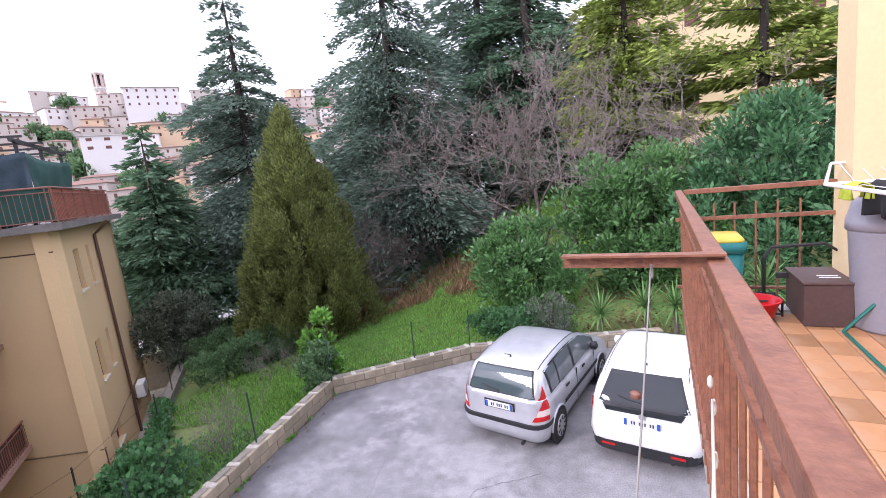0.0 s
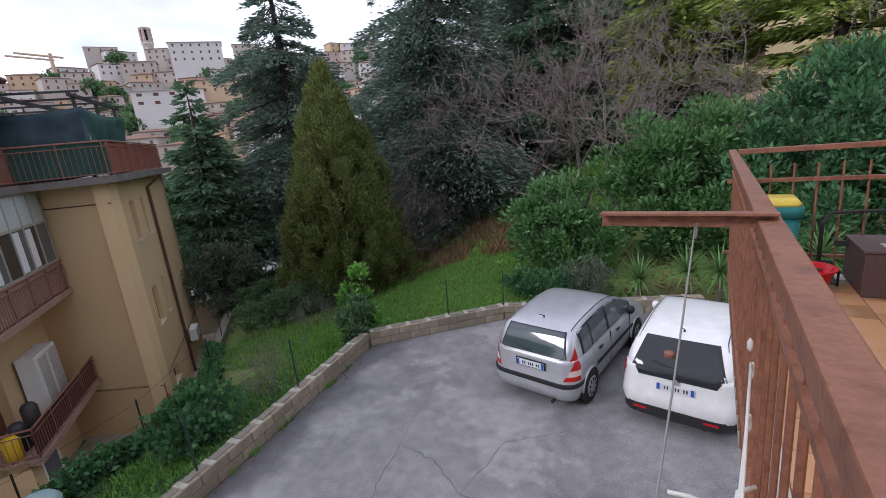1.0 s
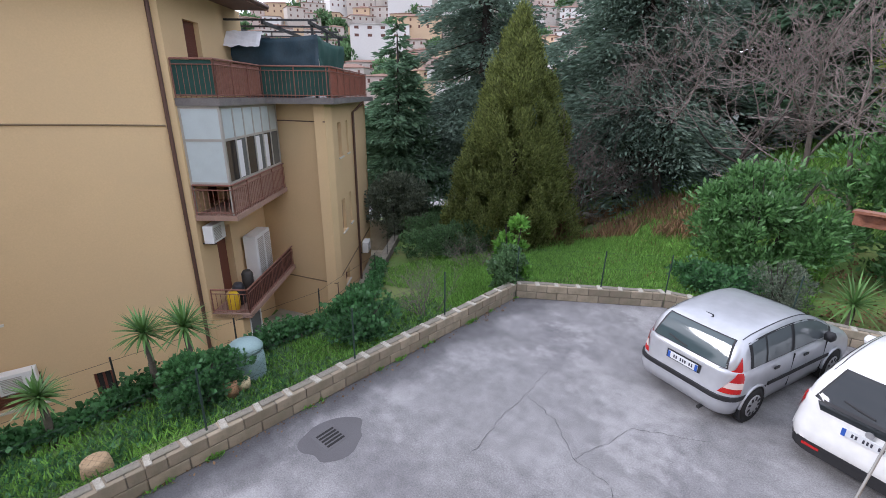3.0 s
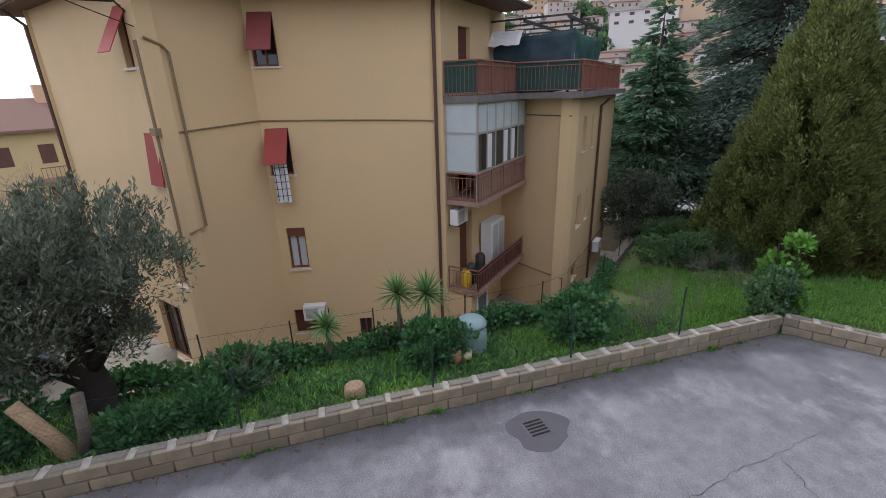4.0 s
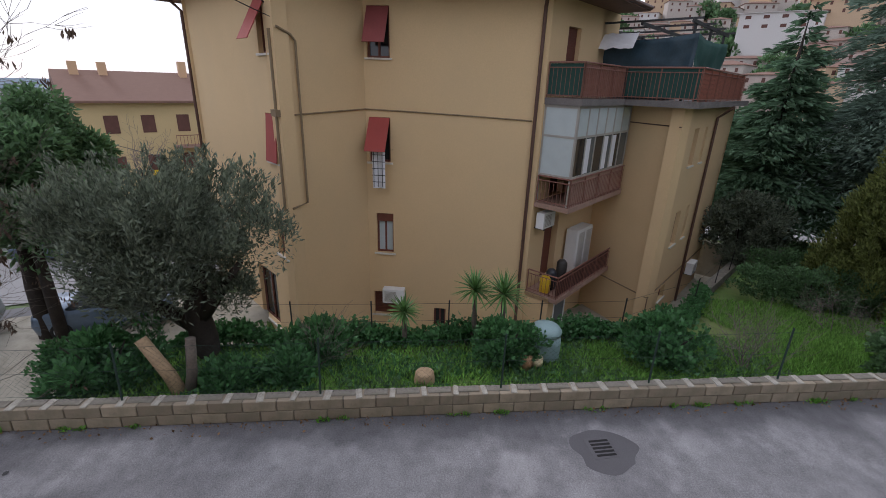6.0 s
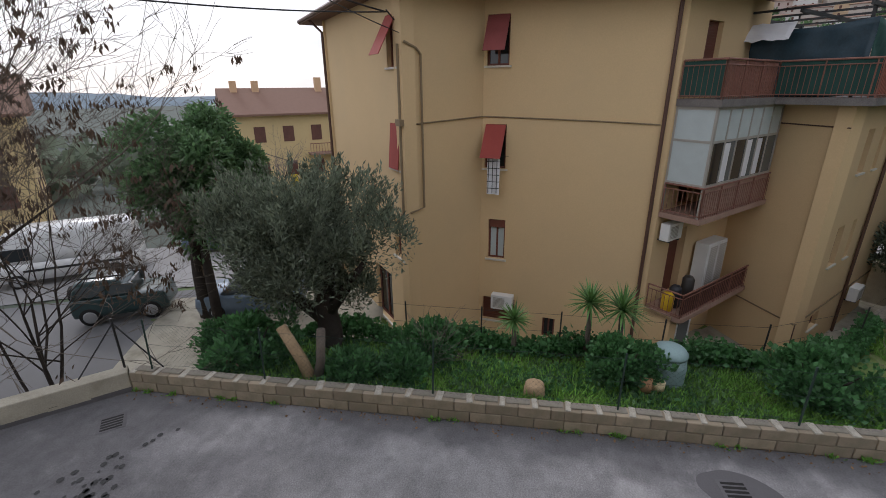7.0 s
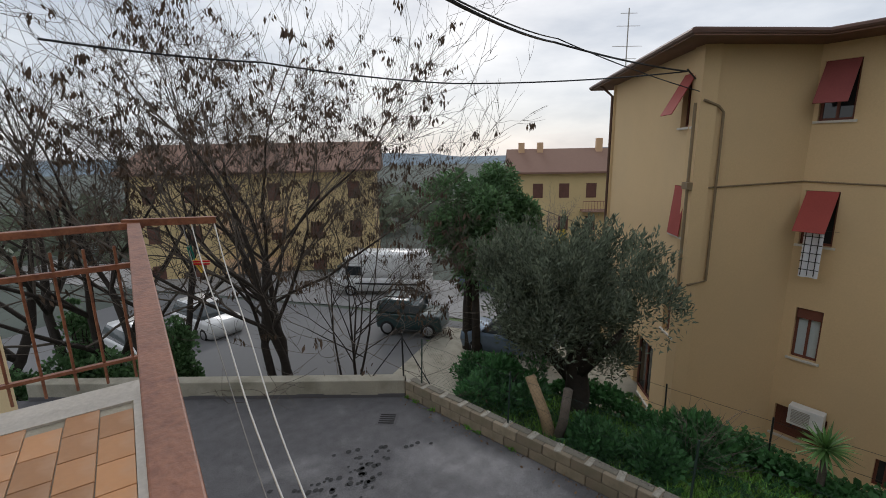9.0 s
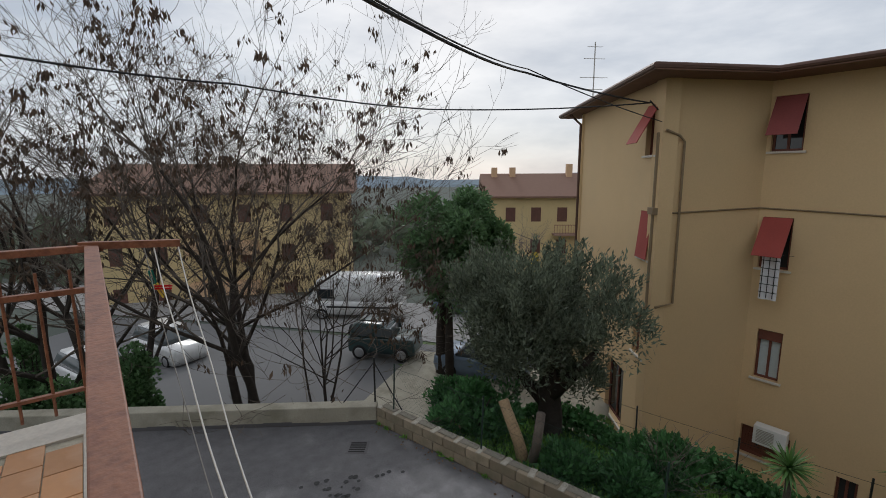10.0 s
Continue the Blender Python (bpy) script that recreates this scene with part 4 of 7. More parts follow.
for h in (0.5, 0.95):
    part("wire", MB().tube([(x, y, ground_z(x + 0.5, y) + h) for x, y in posts], 0.004, 4), M["metal_dark"], gf)
bl = thing("compost_barrel", "pale green plastic compost barrel with a domed lid", "barrel", (-7.35, 2.15, ground_z(-7.35, 2.15)))
M["barrel"] = mat("pale_green_plastic", (0.24, 0.34, 0.34), 0.55, var=0.15)
part("drum", MB().lathe([(0.30, -0.1), (0.33, 0.1), (0.34, 0.5), (0.31, 0.72)], sides=20), M["barrel"], bl, smooth=True)
part("lid", MB().lathe([(0.33, 0.72), (0.33, 0.78), (0.27, 0.86), (0.1, 0.92)], sides=20), M["barrel"], bl, smooth=True)
for i, (dx, dy, c) in enumerate(((0.15, -0.25, (0.45, 0.22, 0.10)), (0.2, -0.1, (0.6, 0.5, 0.3)), (0.28, -0.35, (0.5, 0.28, 0.15)))):
    pot = thing("flower_pot", "stack of terracotta pots beside the barrel", "flower pot", (-7.0 + dx, 1.95 + dy, ground_z(-7.0, 1.9)))
    part("pot", MB().lathe([(0.08, 0), (0.11, 0.2), (0.125, 0.2), (0.125, 0.26 + 0.1 * i)], sides=14), mat("pot_clay", c, 0.8, var=0.2), pot, smooth=True)
pw = thing("end_wall", "stone wall closing the sunken path", "wall", kind="structure")
part("body", MB().box((-0.3, 0.0, -4.6), (4.5, 0.4, -2.3), local(D_FAR + U * 1.2 - W * 0.2, D_FAR + U * 1.2 + W * 4)), M["cement"], pw)


# ---- plants ----
rng = np.random.default_rng(7)


def unit(n):
    v = rng.normal(size=(n, 3))
    return v / np.linalg.norm(v, axis=1, keepdims=True)


def leaf_mesh(name, pts, axis_dirs, length, width, material, jitter=0.5):
    """Many small folded leaves: two triangles each, at pts, pointing along axis_dirs with jitter."""
    n = len(pts)
    a = axis_dirs + unit(n) * jitter
    a /= np.linalg.norm(a, axis=1, keepdims=True)
    b = np.cross(a, unit(n))
    b /= np.linalg.norm(b, axis=1, keepdims=True)
    c = np.cross(a, b)
    s = (0.6 + 0.8 * rng.random((n, 1)))
    L, Wd = length * s, width * s
    v = np.empty((n, 4, 3))
    v[:, 0] = pts
    v[:, 1] = pts + a * L * 0.5 + b * Wd * 0.5 + c * Wd * 0.15
    v[:, 2] = pts + a * L
    v[:, 3] = pts + a * L * 0.5 - b * Wd * 0.5 + c * Wd * 0.15
    me = bpy.data.meshes.new(name)
    me.vertices.add(n * 4)
    me.vertices.foreach_set("co", v.reshape(-1))
    me.loops.add(n * 4)
    me.loops.foreach_set("vertex_index", np.arange(n * 4, dtype=np.int32))
    me.polygons.add(n)
    me.polygons.foreach_set("loop_start", np.arange(0, n * 4, 4, dtype=np.int32))
    me.materials.append(material)
    me.update(calc_edges=True)
    me.validate()
    return me


def crown(parent, name, pts, dirs, length, width, material, jitter=0.5, kind=""):
    ob = new(name, leaf_mesh(name, np.asarray(pts), np.asarray(dirs), length, width, M[material], jitter))
    ob.parent = parent
    if kind:
        ob["kind"] = kind
    return ob


def gz(x, y):
    return ground_z(x, y)


def conifer(x, y, height, radius, material, label, z=None, n=26000, droop=0.15, first=0.08, size=0.26, layers=34, taper=0.8, trunk="bark_dark", width=0.07, gap=0.0, name="conifer"):
    """Trunk with whorls of boughs, each bough a flat drooping spray of needle tufts."""
    z = gz(x, y) if z is None else z
    t = thing(name, label, "tree", (x, y, z))
    part("trunk", MB().tube([(0, 0, -0.3), (0.05, 0.03, height * 0.4), (0, 0, height * 0.97)], [0.03 * height * 0.8 + 0.05, 0.018 * height, 0.01], 8), M[trunk], t, smooth=True)
    P, D = [], []
    boughs = MB()
    total = 0
    specs = []
    for i in range(layers):
        f = i / (layers - 1)
        h = height * (first + (0.99 - first) * f)
        r = radius * (1 - f) ** taper * (0.75 + 0.5 * rng.random())
        for k in range(max(4, int(9 * (1 - f) + 3))):
            if rng.random() < gap:
                continue
            a = rng.random() * 2 * math.pi
            rr = max(0.2, r * (0.6 + 0.5 * rng.random()))
            specs.append((h + rng.normal() * height * 0.012, a, rr))
            total += rr ** 1.5
    for h, a, rr in specs:
        m = max(6, int(n * rr ** 1.5 / total))
        u = rng.random(m) ** 0.6
        lat = rng.normal(size=m) * 0.16 * rr * (0.3 + u)
        dz = -droop * rr * u ** 1.6 * 1.6 + rng.normal(size=m) * 0.035 * rr + 0.10 * rr * u
        ca, sa = math.cos(a), math.sin(a)
        px, py = u * rr * ca - lat * sa, u * rr * sa + lat * ca
        P.append(np.stack([px, py, h + dz], 1))
        side = np.sign(lat) * 0.6
        D.append(np.stack([ca - side * sa, sa + side * ca, -0.25 + 0 * u], 1))
        if rr > 0.8:
            boughs.tube([(0, 0, h), (ca * rr * 0.85, sa * rr * 0.85, h - droop * rr * 0.9)], [0.012 * rr + 0.01, 0.005], 4, cap=False)
    tagged(part("branchwork", boughs, M[trunk], t), kind="stuff")
    crown(t, "crown", np.concatenate(P), np.concatenate(D), size, width * size / 0.26 * 1.0, material, 0.45)
    return t


def clump_points(n, lumps, rx, ry, rz, lump_r, upper=True, flat=1.0):
    """Points on the skins of many lumps spread over an ellipsoid, for an uneven outline with gaps."""
    c = unit(lumps)
    if upper:
        c[:, 2] = np.abs(c[:, 2]) * 1.0 - 0.15
    k = rng.random((lumps, 1)) ** 0.35
    c = c * k * np.array([[rx - lump_r * 0.6, ry - lump_r * 0.6, rz - lump_r * 0.6]])
    rad = lump_r * (0.55 + 0.8 * rng.random(lumps))
    i = rng.integers(0, lumps, n)
    d = unit(n)
    d[:, 2] = np.where(rng.random(n) < 0.75, np.abs(d[:, 2]), d[:, 2])
    p = c[i] + d * rad[i][:, None] * (0.55 + 0.5 * rng.random((n, 1))) * np.array([[1, 1, flat]])
    return p, d


def shrub(x, y, rx, ry, rz, material, label, z=None, n=9000, leaf=0.11, width=0.05, lumps=60, lump_r=0.45, name="shrub", category="shrub", droop=0.0, stems=6, turn=0.0):
    z = gz(x, y) if z is None else z
    t = thing(name, label, category, (x, y, z), turn)
    st = MB()
    for i in range(stems):
        a = rng.random() * 6.28
        q = (math.cos(a) * rx * 0.5, math.sin(a) * ry * 0.5, rz * 0.9)
        st.tube([(0.1 * q[0], 0.1 * q[1], -0.2), (0.5 * q[0], 0.5 * q[1], rz * 0.5), q], [0.035, 0.025, 0.008], 5)
    tagged(part("stemwork", st, M["bark_dark"], t), kind="stuff")
    p, d = clump_points(n, lumps, rx, ry, rz * 0.58, lump_r, upper=False)
    p[:, 2] += rz * 0.46
    keep = p[:, 2] > -0.05
    p, d = p[keep], d[keep]
    d = d * 0.7 + np.array([[0, 0, 0.35 - droop]])
    crown(t, "foliage", p, d, leaf, width, material, 0.6)
    return t


def bare_tree(x, y, height, label, z=None, stems=1, spread=0.45, depth=5, seed=1, seeds=0, r0=0.1, material="bark_dark", name="bare_tree", lean=(0, 0), first=0.3, split=3, thin="twig", seed_len=0.16, fine=0.009):
    """A leafless tree: tapered stems that fork again and again; optional hanging clusters of dry seeds."""
    z = gz(x, y) if z is None else z
    rs = random.Random(seed)
    t = thing(name, label, "tree", (x, y, z))
    big, small, tips = MB(), MB(), []

    def grow(p, d, length, r, level):
        r = max(r, fine)
        pts, rad = [p], [r]
        steps = 4
        q, e = p, d
        for i in range(steps):
            e = (e + Vector((rs.gauss(0, 0.13), rs.gauss(0, 0.13), rs.gauss(0.03, 0.10)))).normalized()
            q = q + e * (length / steps)
            pts.append(q)
            rad.append(max(fine * (0.7 if level < 5 else 0.45), r * (1 - 0.45 * (i + 1) / steps)))
        (big if level < 2 else small).tube(pts, rad, 7 if level == 0 else (5 if level < 3 else 3), cap=False)
        if level >= depth:
            tips.append((pts[-1], e))
            return
        if level >= depth - 2:
            tips.append((pts[2], e))
        for k in range(split if level else split + 2):
            i = 4 if k == 0 else rs.randint(1 if level else 2, 4)
            side = Vector((rs.gauss(0, 1), rs.gauss(0, 1), rs.gauss(0.15, 0.55))).normalized()
            nd = (e * (1.0 if k == 0 else 0.55) + side * spread * (0.5 if k == 0 else 1.25)).normalized()
            grow(pts[i], nd, length * rs.uniform(0.55, 0.8), rad[i] * (0.8 if k == 0 else 0.6), level + 1)

    for s in range(stems):
        d = Vector((lean[0] + rs.gauss(0, 0.14 if stems > 1 else 0.04), lean[1] + rs.gauss(0, 0.14 if stems > 1 else 0.04), 1)).normalized()
        grow(Vector((rs.gauss(0, 0.12) if stems > 1 else 0, rs.gauss(0, 0.12) if stems > 1 else 0, -0.3)), d, height * first, r0 * rs.uniform(0.75, 1.0), 0)
    part("trunk", big, M[material], t, smooth=True)
    tagged(part("branchwork", small, M[thin], t), kind="stuff")
    if seeds:
        P, D = [], []
        for p, e in tips:
            if rs.random() < seeds:
                for k in range(rs.randint(6, 14)):
                    P.append((p.x + rs.gauss(0, 0.07), p.y + rs.gauss(0, 0.07), p.z + rs.gauss(-0.03, 0.05)))
                    D.append((rs.gauss(0, 0.3), rs.gauss(0, 0.3), -1))
        crown(t, "dry_foliage", P, D, seed_len, 0.055, "dry", 0.25, kind="stuff")
    return t


def yucca(x, y, label, z=None, trunk_h=0.4, n=70, length=0.7, name="yucca"):
    z = gz(x, y) if z is None else z
    t = thing(name, label, "plant", (x, y, z))
    part("stem", MB().tube([(0, 0, -0.2), (0.02, 0.02, trunk_h * 0.6), (0, 0, trunk_h)], [0.07, 0.055, 0.05], 7), M["bark"], t)
    mb = MB()
    for i in range(n):
        a, el = i * 2.39996, math.asin(max(-0.65, min(0.98, -0.55 + 1.55 * (i / n) ** 0.8)))
        L = length * (0.75 + 0.35 * rng.random())
        d = Vector((math.cos(a) * math.cos(el), math.sin(a) * math.cos(el), math.sin(el)))
        s = Vector((-math.sin(a), math.cos(a), 0)) * 0.022
        p = Vector((0, 0, trunk_h))
        m1, m2 = p + d * L * 0.5, p + d * L + Vector((0, 0, -0.12 * L * math.cos(el)))
        mb.v += [tuple(p - s * 0.6), tuple(p + s * 0.6), tuple(m1 + s), tuple(m1 - s), tuple(m2)]
        b = len(mb.v) - 5
        mb.f += [(b, b + 1, b + 2, b + 3), (b + 3, b + 2, b + 4)]
    part("leaves", mb, M["yucca"], t)
    return t


# north side: big conifers behind the lawn
def cypress(x, y, height, radius, label):
    """A broad upright cypress: many flame-shaped tufts over an egg-shaped crown with several tips."""
    z = gz(x, y)
    t = thing("cypress_tree", label, "tree", (x, y, z))
    part("trunk", MB().tube([(0, 0, -0.3), (0.05, 0.03, height * 0.5), (0, 0, height * 0.9)], [0.26, 0.16, 0.02], 8), M["bark_dark"], t, smooth=True)
    tips = [(0.0, 0.0, 1.0, 0.62), (-0.38, 0.05, 0.92, 0.52), (0.34, -0.3, 0.87, 0.55), (0.3, 0.35, 0.84, 0.52), (-0.1, -0.48, 0.66, 0.55), (0.62, 0.0, 0.52, 0.42), (-0.62, -0.25, 0.56, 0.42), (-0.5, 0.45, 0.6, 0.45)]
    P, D = [], []
    for cx, cy, hh, rr in tips:
        H, R = height * hh, radius * rr
        k = int(190 * rr)
        f = rng.random(k) ** 0.85
        prof = np.minimum(1.0, (f + 0.08) * 5.0) * (1 - f ** 2.0) ** 0.85
        a = rng.random(k) * 2 * math.pi
        q = R * prof * (0.82 + 0.3 * rng.random(k))
        lean_ = 1 - 0.45 * f
        c = np.stack([cx * radius * lean_ + q * np.cos(a), cy * radius * lean_ + q * np.sin(a), 0.25 + (H - 0.5) * f], 1)
        for j in range(k):
            m = 260
            d = unit(m)
            size = np.array([[0.33, 0.33, 0.55]]) * (0.6 + 0.7 * rng.random())
            P.append(c[j] + d * size * (0.45 + 0.6 * rng.random((m, 1))))
            o = np.array([[math.cos(a[j]) * 0.5, math.sin(a[j]) * 0.5, 0.9]])
            D.append(d * 0.5 + o)
    crown(t, "crown", np.concatenate(P), np.concatenate(D), 0.13, 0.05, "thuja", 0.45)
    return t


cypress(-11.4, 15.9, 8.15 - gz(-11.4, 15.9), 3.15, "broad golden-green cypress standing on the lawn")
conifer(-21.0, 17.2, 13.2, 3.0, "cedar", "dark green cedar beside the road", n=26000, droop=0.2, size=0.42, layers=26, taper=0.7, first=0.3, name="cedar_tree")
conifer(-19.0, 22.5, 20.5, 5.6, "cedar_blue", "tall grey-green cedar with hanging sprays", n=80000, droop=0.3, size=0.32, layers=34, taper=0.75, first=0.22, gap=0.15, name="cedar_tree")
conifer(-10.0, 24.5, 21.0, 6.0, "cedar_blue", "grey-green cedar with drooping sprays over the slope", n=110000, droop=0.35, size=0.3, layers=30, taper=0.55, first=0.12, gap=0.1, name="cedar_tree")
conifer(-13.5, 31.0, 17.0, 4.4, "cedar", "dark cedar at the back of the slope", n=24000, droop=0.25, size=0.5, layers=24, taper=0.7, first=0.1, name="cedar_tree")
conifer(-3.0, 31.0, 19.0, 5.2, "cedar", "dark green conifer behind leafless trees", n=32000, droop=0.2, size=0.5, layers=26, taper=0.6, first=0.15, name="cedar_tree")
conifer(2.6, 27.0, 14.5, 3.6, "pine", "yellow-green conifer on the hillside", n=26000, droop=0.1, size=0.4, layers=26, taper=0.6, first=0.2, name="pine_tree")
conifer(8.0, 24.0, 13.0, 4.2, "pine", "yellow-green cedar with level boughs", n=12000, droop=0.02, size=0.4, layers=10, taper=0.5, first=0.3, gap=0.25, name="pine_tree")
conifer(12.5, 22.0, 14.0, 3.6, "cedar", "dark conifer at the edge of the hillside", n=24000, size=0.45, layers=24, taper=0.6, name="cedar_tree")
conifer(-6.5, 33.0, 22.0, 5.8, "cedar_blue", "tall grey-green cedar behind the slope", n=30000, droop=0.3, size=0.55, layers=28, taper=0.55, first=0.1, name="cedar_tree")
conifer(-15.5, 36.0, 19.0, 5.2, "cedar", "tall dark cedar behind the slope", n=20000, droop=0.25, size=0.6, layers=26, taper=0.6, first=0.1, name="cedar_tree")
conifer(-38.0, 60.0, 17.0, 4.0, "cedar", "distant dark conifer above the slope", n=9000, size=0.8, layers=20, name="cedar_tree", width=0.12)
conifer(-31.0, 66.0, 16.0, 4.0, "cedar", "distant dark conifer above the slope", n=9000, size=0.8, layers=20, name="cedar_tree", width=0.12)
conifer(-33.0, 34.0, 11.0, 3.6, "cedar", "dark conifer beyond the pale road", n=12000, size=0.6, layers=20, name="cedar_tree", width=0.1)
road_olive = shrub(-18.4, 14.9, 2.0, 2.0, 3.7, "olive", "round grey-green olive tree by the pale road", z=gz(-18.4, 14.9) + 1.25, n=26000, leaf=0.16, width=0.06, lumps=70, lump_r=0.55, name="olive_tree", category="tree", stems=3)
part("trunk", MB().tube([(0, 0, -1.6), (0.1, 0.0, -0.5), (0.05, 0.1, 0.9)], [0.26, 0.2, 0.13], 9), M["bark_dark"], road_olive, smooth=True)
bare_tree(-6.9, 21.5, 16.0, "leafless spreading tree with dark twisting branches", depth=6, seed=3, r0=0.26, spread=0.62, first=0.24, lean=(-0.06, 0), split=3)
bare_tree(-4.2, 19.5, 14.0, "leafless tree with purplish grey twigs", depth=6, seed=8, r0=0.16, spread=0.6, first=0.24, split=3)
bare_tree(0.3, 17.5, 13.0, "slim leafless tree with pale brown twigs", depth=6, seed=11, r0=0.11, spread=0.5, first=0.26, split=3, material="bark")
bare_tree(-1.8, 21.0, 14.0, "leafless tree with a haze of fine grey twigs", depth=6, seed=12, r0=0.14, spread=0.55, first=0.27, split=3, material="bark")
bare_tree(3.2, 19.5, 12.5, "leafless hillside tree with reddish twigs", depth=6, seed=13, r0=0.12, spread=0.55, first=0.27, split=3, material="bark")
bare_tree(-9.8, 19.0, 8.0, "leafless bush with many fine grey stems", depth=5, stems=4, seed=14, r0=0.07, spread=0.6, first=0.28, split=3, material="bark")
bare_tree(10.5, 28.0, 9.0, "thick leafless tree before a yellow house", depth=5, seed=15, r0=0.3, spread=0.6, first=0.28, split=3)
# laurels and shrubs behind the cars
shrub(-1.5, 13.9, 1.9, 1.3, 3.2, "laurel", "glossy light green laurel shrub at the lawn edge", n=17000, leaf=0.16, width=0.065, lumps=80, lump_r=0.5)
shrub(1.9, 15.9, 2.6, 1.7, 4.9, "laurel", "large glossy laurel bush on the bank", n=20000, leaf=0.19, width=0.075, lumps=90, lump_r=0.6)
shrub(5.6, 14.6, 3.0, 2.0, 5.9, "laurel_dark", "tall dark laurel bush on the bank", n=20000, leaf=0.19, width=0.075, lumps=90, lump_r=0.6)
shrub(9.5, 14.6, 3.2, 2.2, 6.6, "laurel_dark", "tall dark evergreen bush behind the balcony", n=16000, leaf=0.2, width=0.08, lumps=80, lump_r=0.7)
shrub(-0.55, 11.9, 0.75, 0.6, 1.25, "olive", "small grey-green rosemary bush", n=5000, leaf=0.09, width=0.02, lumps=40, lump_r=0.2)
shrub(-1.9, 12.0, 1.2, 0.6, 0.8, "ivy", "low ivy-covered mound at the lawn edge", n=6000, leaf=0.09, width=0.07, lumps=40, lump_r=0.3)
for i, (x, y, h) in enumerate(((0.72, 12.2, 0.6), (1.9, 12.6, 0.7), (2.6, 12.3, 0.8), (3.6, 11.9, 1.4), (4.3, 11.4, 1.6), (3.2, 11.0, 1.0), (5.0, 11.2, 1.2))):
    tagged(yucca(x, y, "spiky green yucca growing behind the parked cars", trunk_h=h, n=80, length=0.85), group="yuccas behind the cars")
# hedge and garden shrubs
for i, (x, y, r, h) in enumerate(((-12.5, 25.5, 2.2, 2.6), (-8.2, 26.5, 2.4, 2.4), (-15.5, 22.0, 2.2, 2.4), (4.8, 22.0, 2.4, 3.2))):
    shrub(x, y, r, r * 0.8, h, ("hedge", "cedar")[i % 2], "dark undergrowth beneath the hillside trees", n=6000, leaf=0.16, width=0.07, lumps=46, lump_r=0.55)
shrub(-12.0, 12.6, 2.6, 0.7, 1.55, "hedge", "clipped dark evergreen hedge across the garden", n=20000, leaf=0.09, width=0.05, lumps=140, lump_r=0.26, name="hedge", category="hedge", turn=62)
shrub(-15.0, 15.2, 2.3, 0.7, 1.5, "hedge", "dark evergreen hedge behind the garden path", n=12000, leaf=0.1, width=0.055, lumps=110, lump_r=0.35, name="hedge", category="hedge", turn=45)
shrub(-19.2, 18.2, 3.0, 0.8, 1.1, "hedge", "dark shrubs before the pale road", n=9000, leaf=0.13, width=0.06, lumps=80, lump_r=0.5, name="hedge", category="hedge", turn=45)
shrub(-5.75, 8.3, 0.55, 0.5, 1.35, "hedge", "ivy-clad stump at the wall corner", n=6000, leaf=0.08, width=0.06, lumps=50, lump_r=0.18)
shrub(-5.95, 8.7, 0.45, 0.45, 2.05, "ivy_bright", "fresh green shrub sprouting by the corner", n=2600, leaf=0.13, width=0.07, lumps=20, lump_r=0.2)
shrub(-7.0, 4.6, 1.0, 0.8, 1.0, "ivy", "ivy-covered bush beside the low wall", n=7000, leaf=0.1, width=0.08, lumps=50, lump_r=0.3)
shrub(-6.9, 1.2, 0.5, 0.75, 1.05, "ivy", "ivy heaped over a fence stub", n=5000, leaf=0.09, width=0.07, lumps=36, lump_r=0.25)
shrub(-11.6, 8.3, 0.8, 0.7, 1.3, "laurel", "small shrub beside the paved path", n=3000, leaf=0.12, width=0.05, lumps=26, lump_r=0.3)
bare_tree(-6.7, 6.2, 1.9, "dry leafless shrub on the lawn strip", stems=7, depth=3, seed=21, r0=0.016, spread=0.55, first=0.4, split=3, name="dry_shrub", material="twig", fine=0.003)
bare_tree(-9.9, 11.6, 2.0, "small leafless shrub before the hedge", stems=4, depth=4, seed=22, r0=0.02, spread=0.6, first=0.35, split=3, name="dry_shrub", material="twig", fine=0.003)
for x, y, h, l in ((-8.35, 0.75, 1.5, 0.6), (-8.05, 1.35, 1.45, 0.66), (-8.3, -0.85, 0.95, 0.5)):
    tagged(yucca(x, y, "spiky yucca on a bare stem at the garden edge", trunk_h=h, n=90, length=l), group="garden yuccas")
for x, y, s, m in ((-6.3, -2.9, 0.5, "ivy"), (-7.4, -2.6, 0.7, "ivy"), (-6.2, -6.0, 1.0, "ivy"), (-7.3, -6.6, 1.1, "ivy"), (-6.0, -3.8, 0.45, "ivy"), (-9.3, -8.6, 1.0, "ivy"), (-8.4, -7.6, 1.0, "ivy_bright"), (-10.2, -10.0, 0.9, "ivy")):
    shrub(x, y, s, s, s * 1.1, m, "low tangle of green leaves in the garden", n=3500, leaf=0.13, width=0.06, lumps=30, lump_r=0.28)
bare_tree(-7.0, -2.6, 1.7, "dry arching stems in the garden strip", stems=9, depth=2, seed=31, r0=0.012, spread=0.7, first=0.5, split=2, name="dry_shrub", material="twig", fine=0.003)
# olive tree
ol = thing("olive_tree", "old olive tree with a dense grey-green crown", "tree", (-7.6, -5.1, -0.8))
tr = MB()
tr.tube([(0, 0, -0.4), (-0.08, 0.1, 0.6), (-0.05, 0.05, 1.4), (-0.1, 0.25, 2.3)], [0.36, 0.27, 0.22, 0.1], 10)
tr.tube([(-0.05, 0.05, 1.0), (0.1, 0.6, 1.7), (0.0, 1.1, 2.4)], [0.16, 0.12, 0.05], 8)
tr.tube([(-0.05, 0.0, 0.9), (-0.1, -0.7, 1.35), (0.1, -1.6, 1.5), (0.1, -2.0, 2.1)], [0.17, 0.13, 0.1, 0.05], 8)
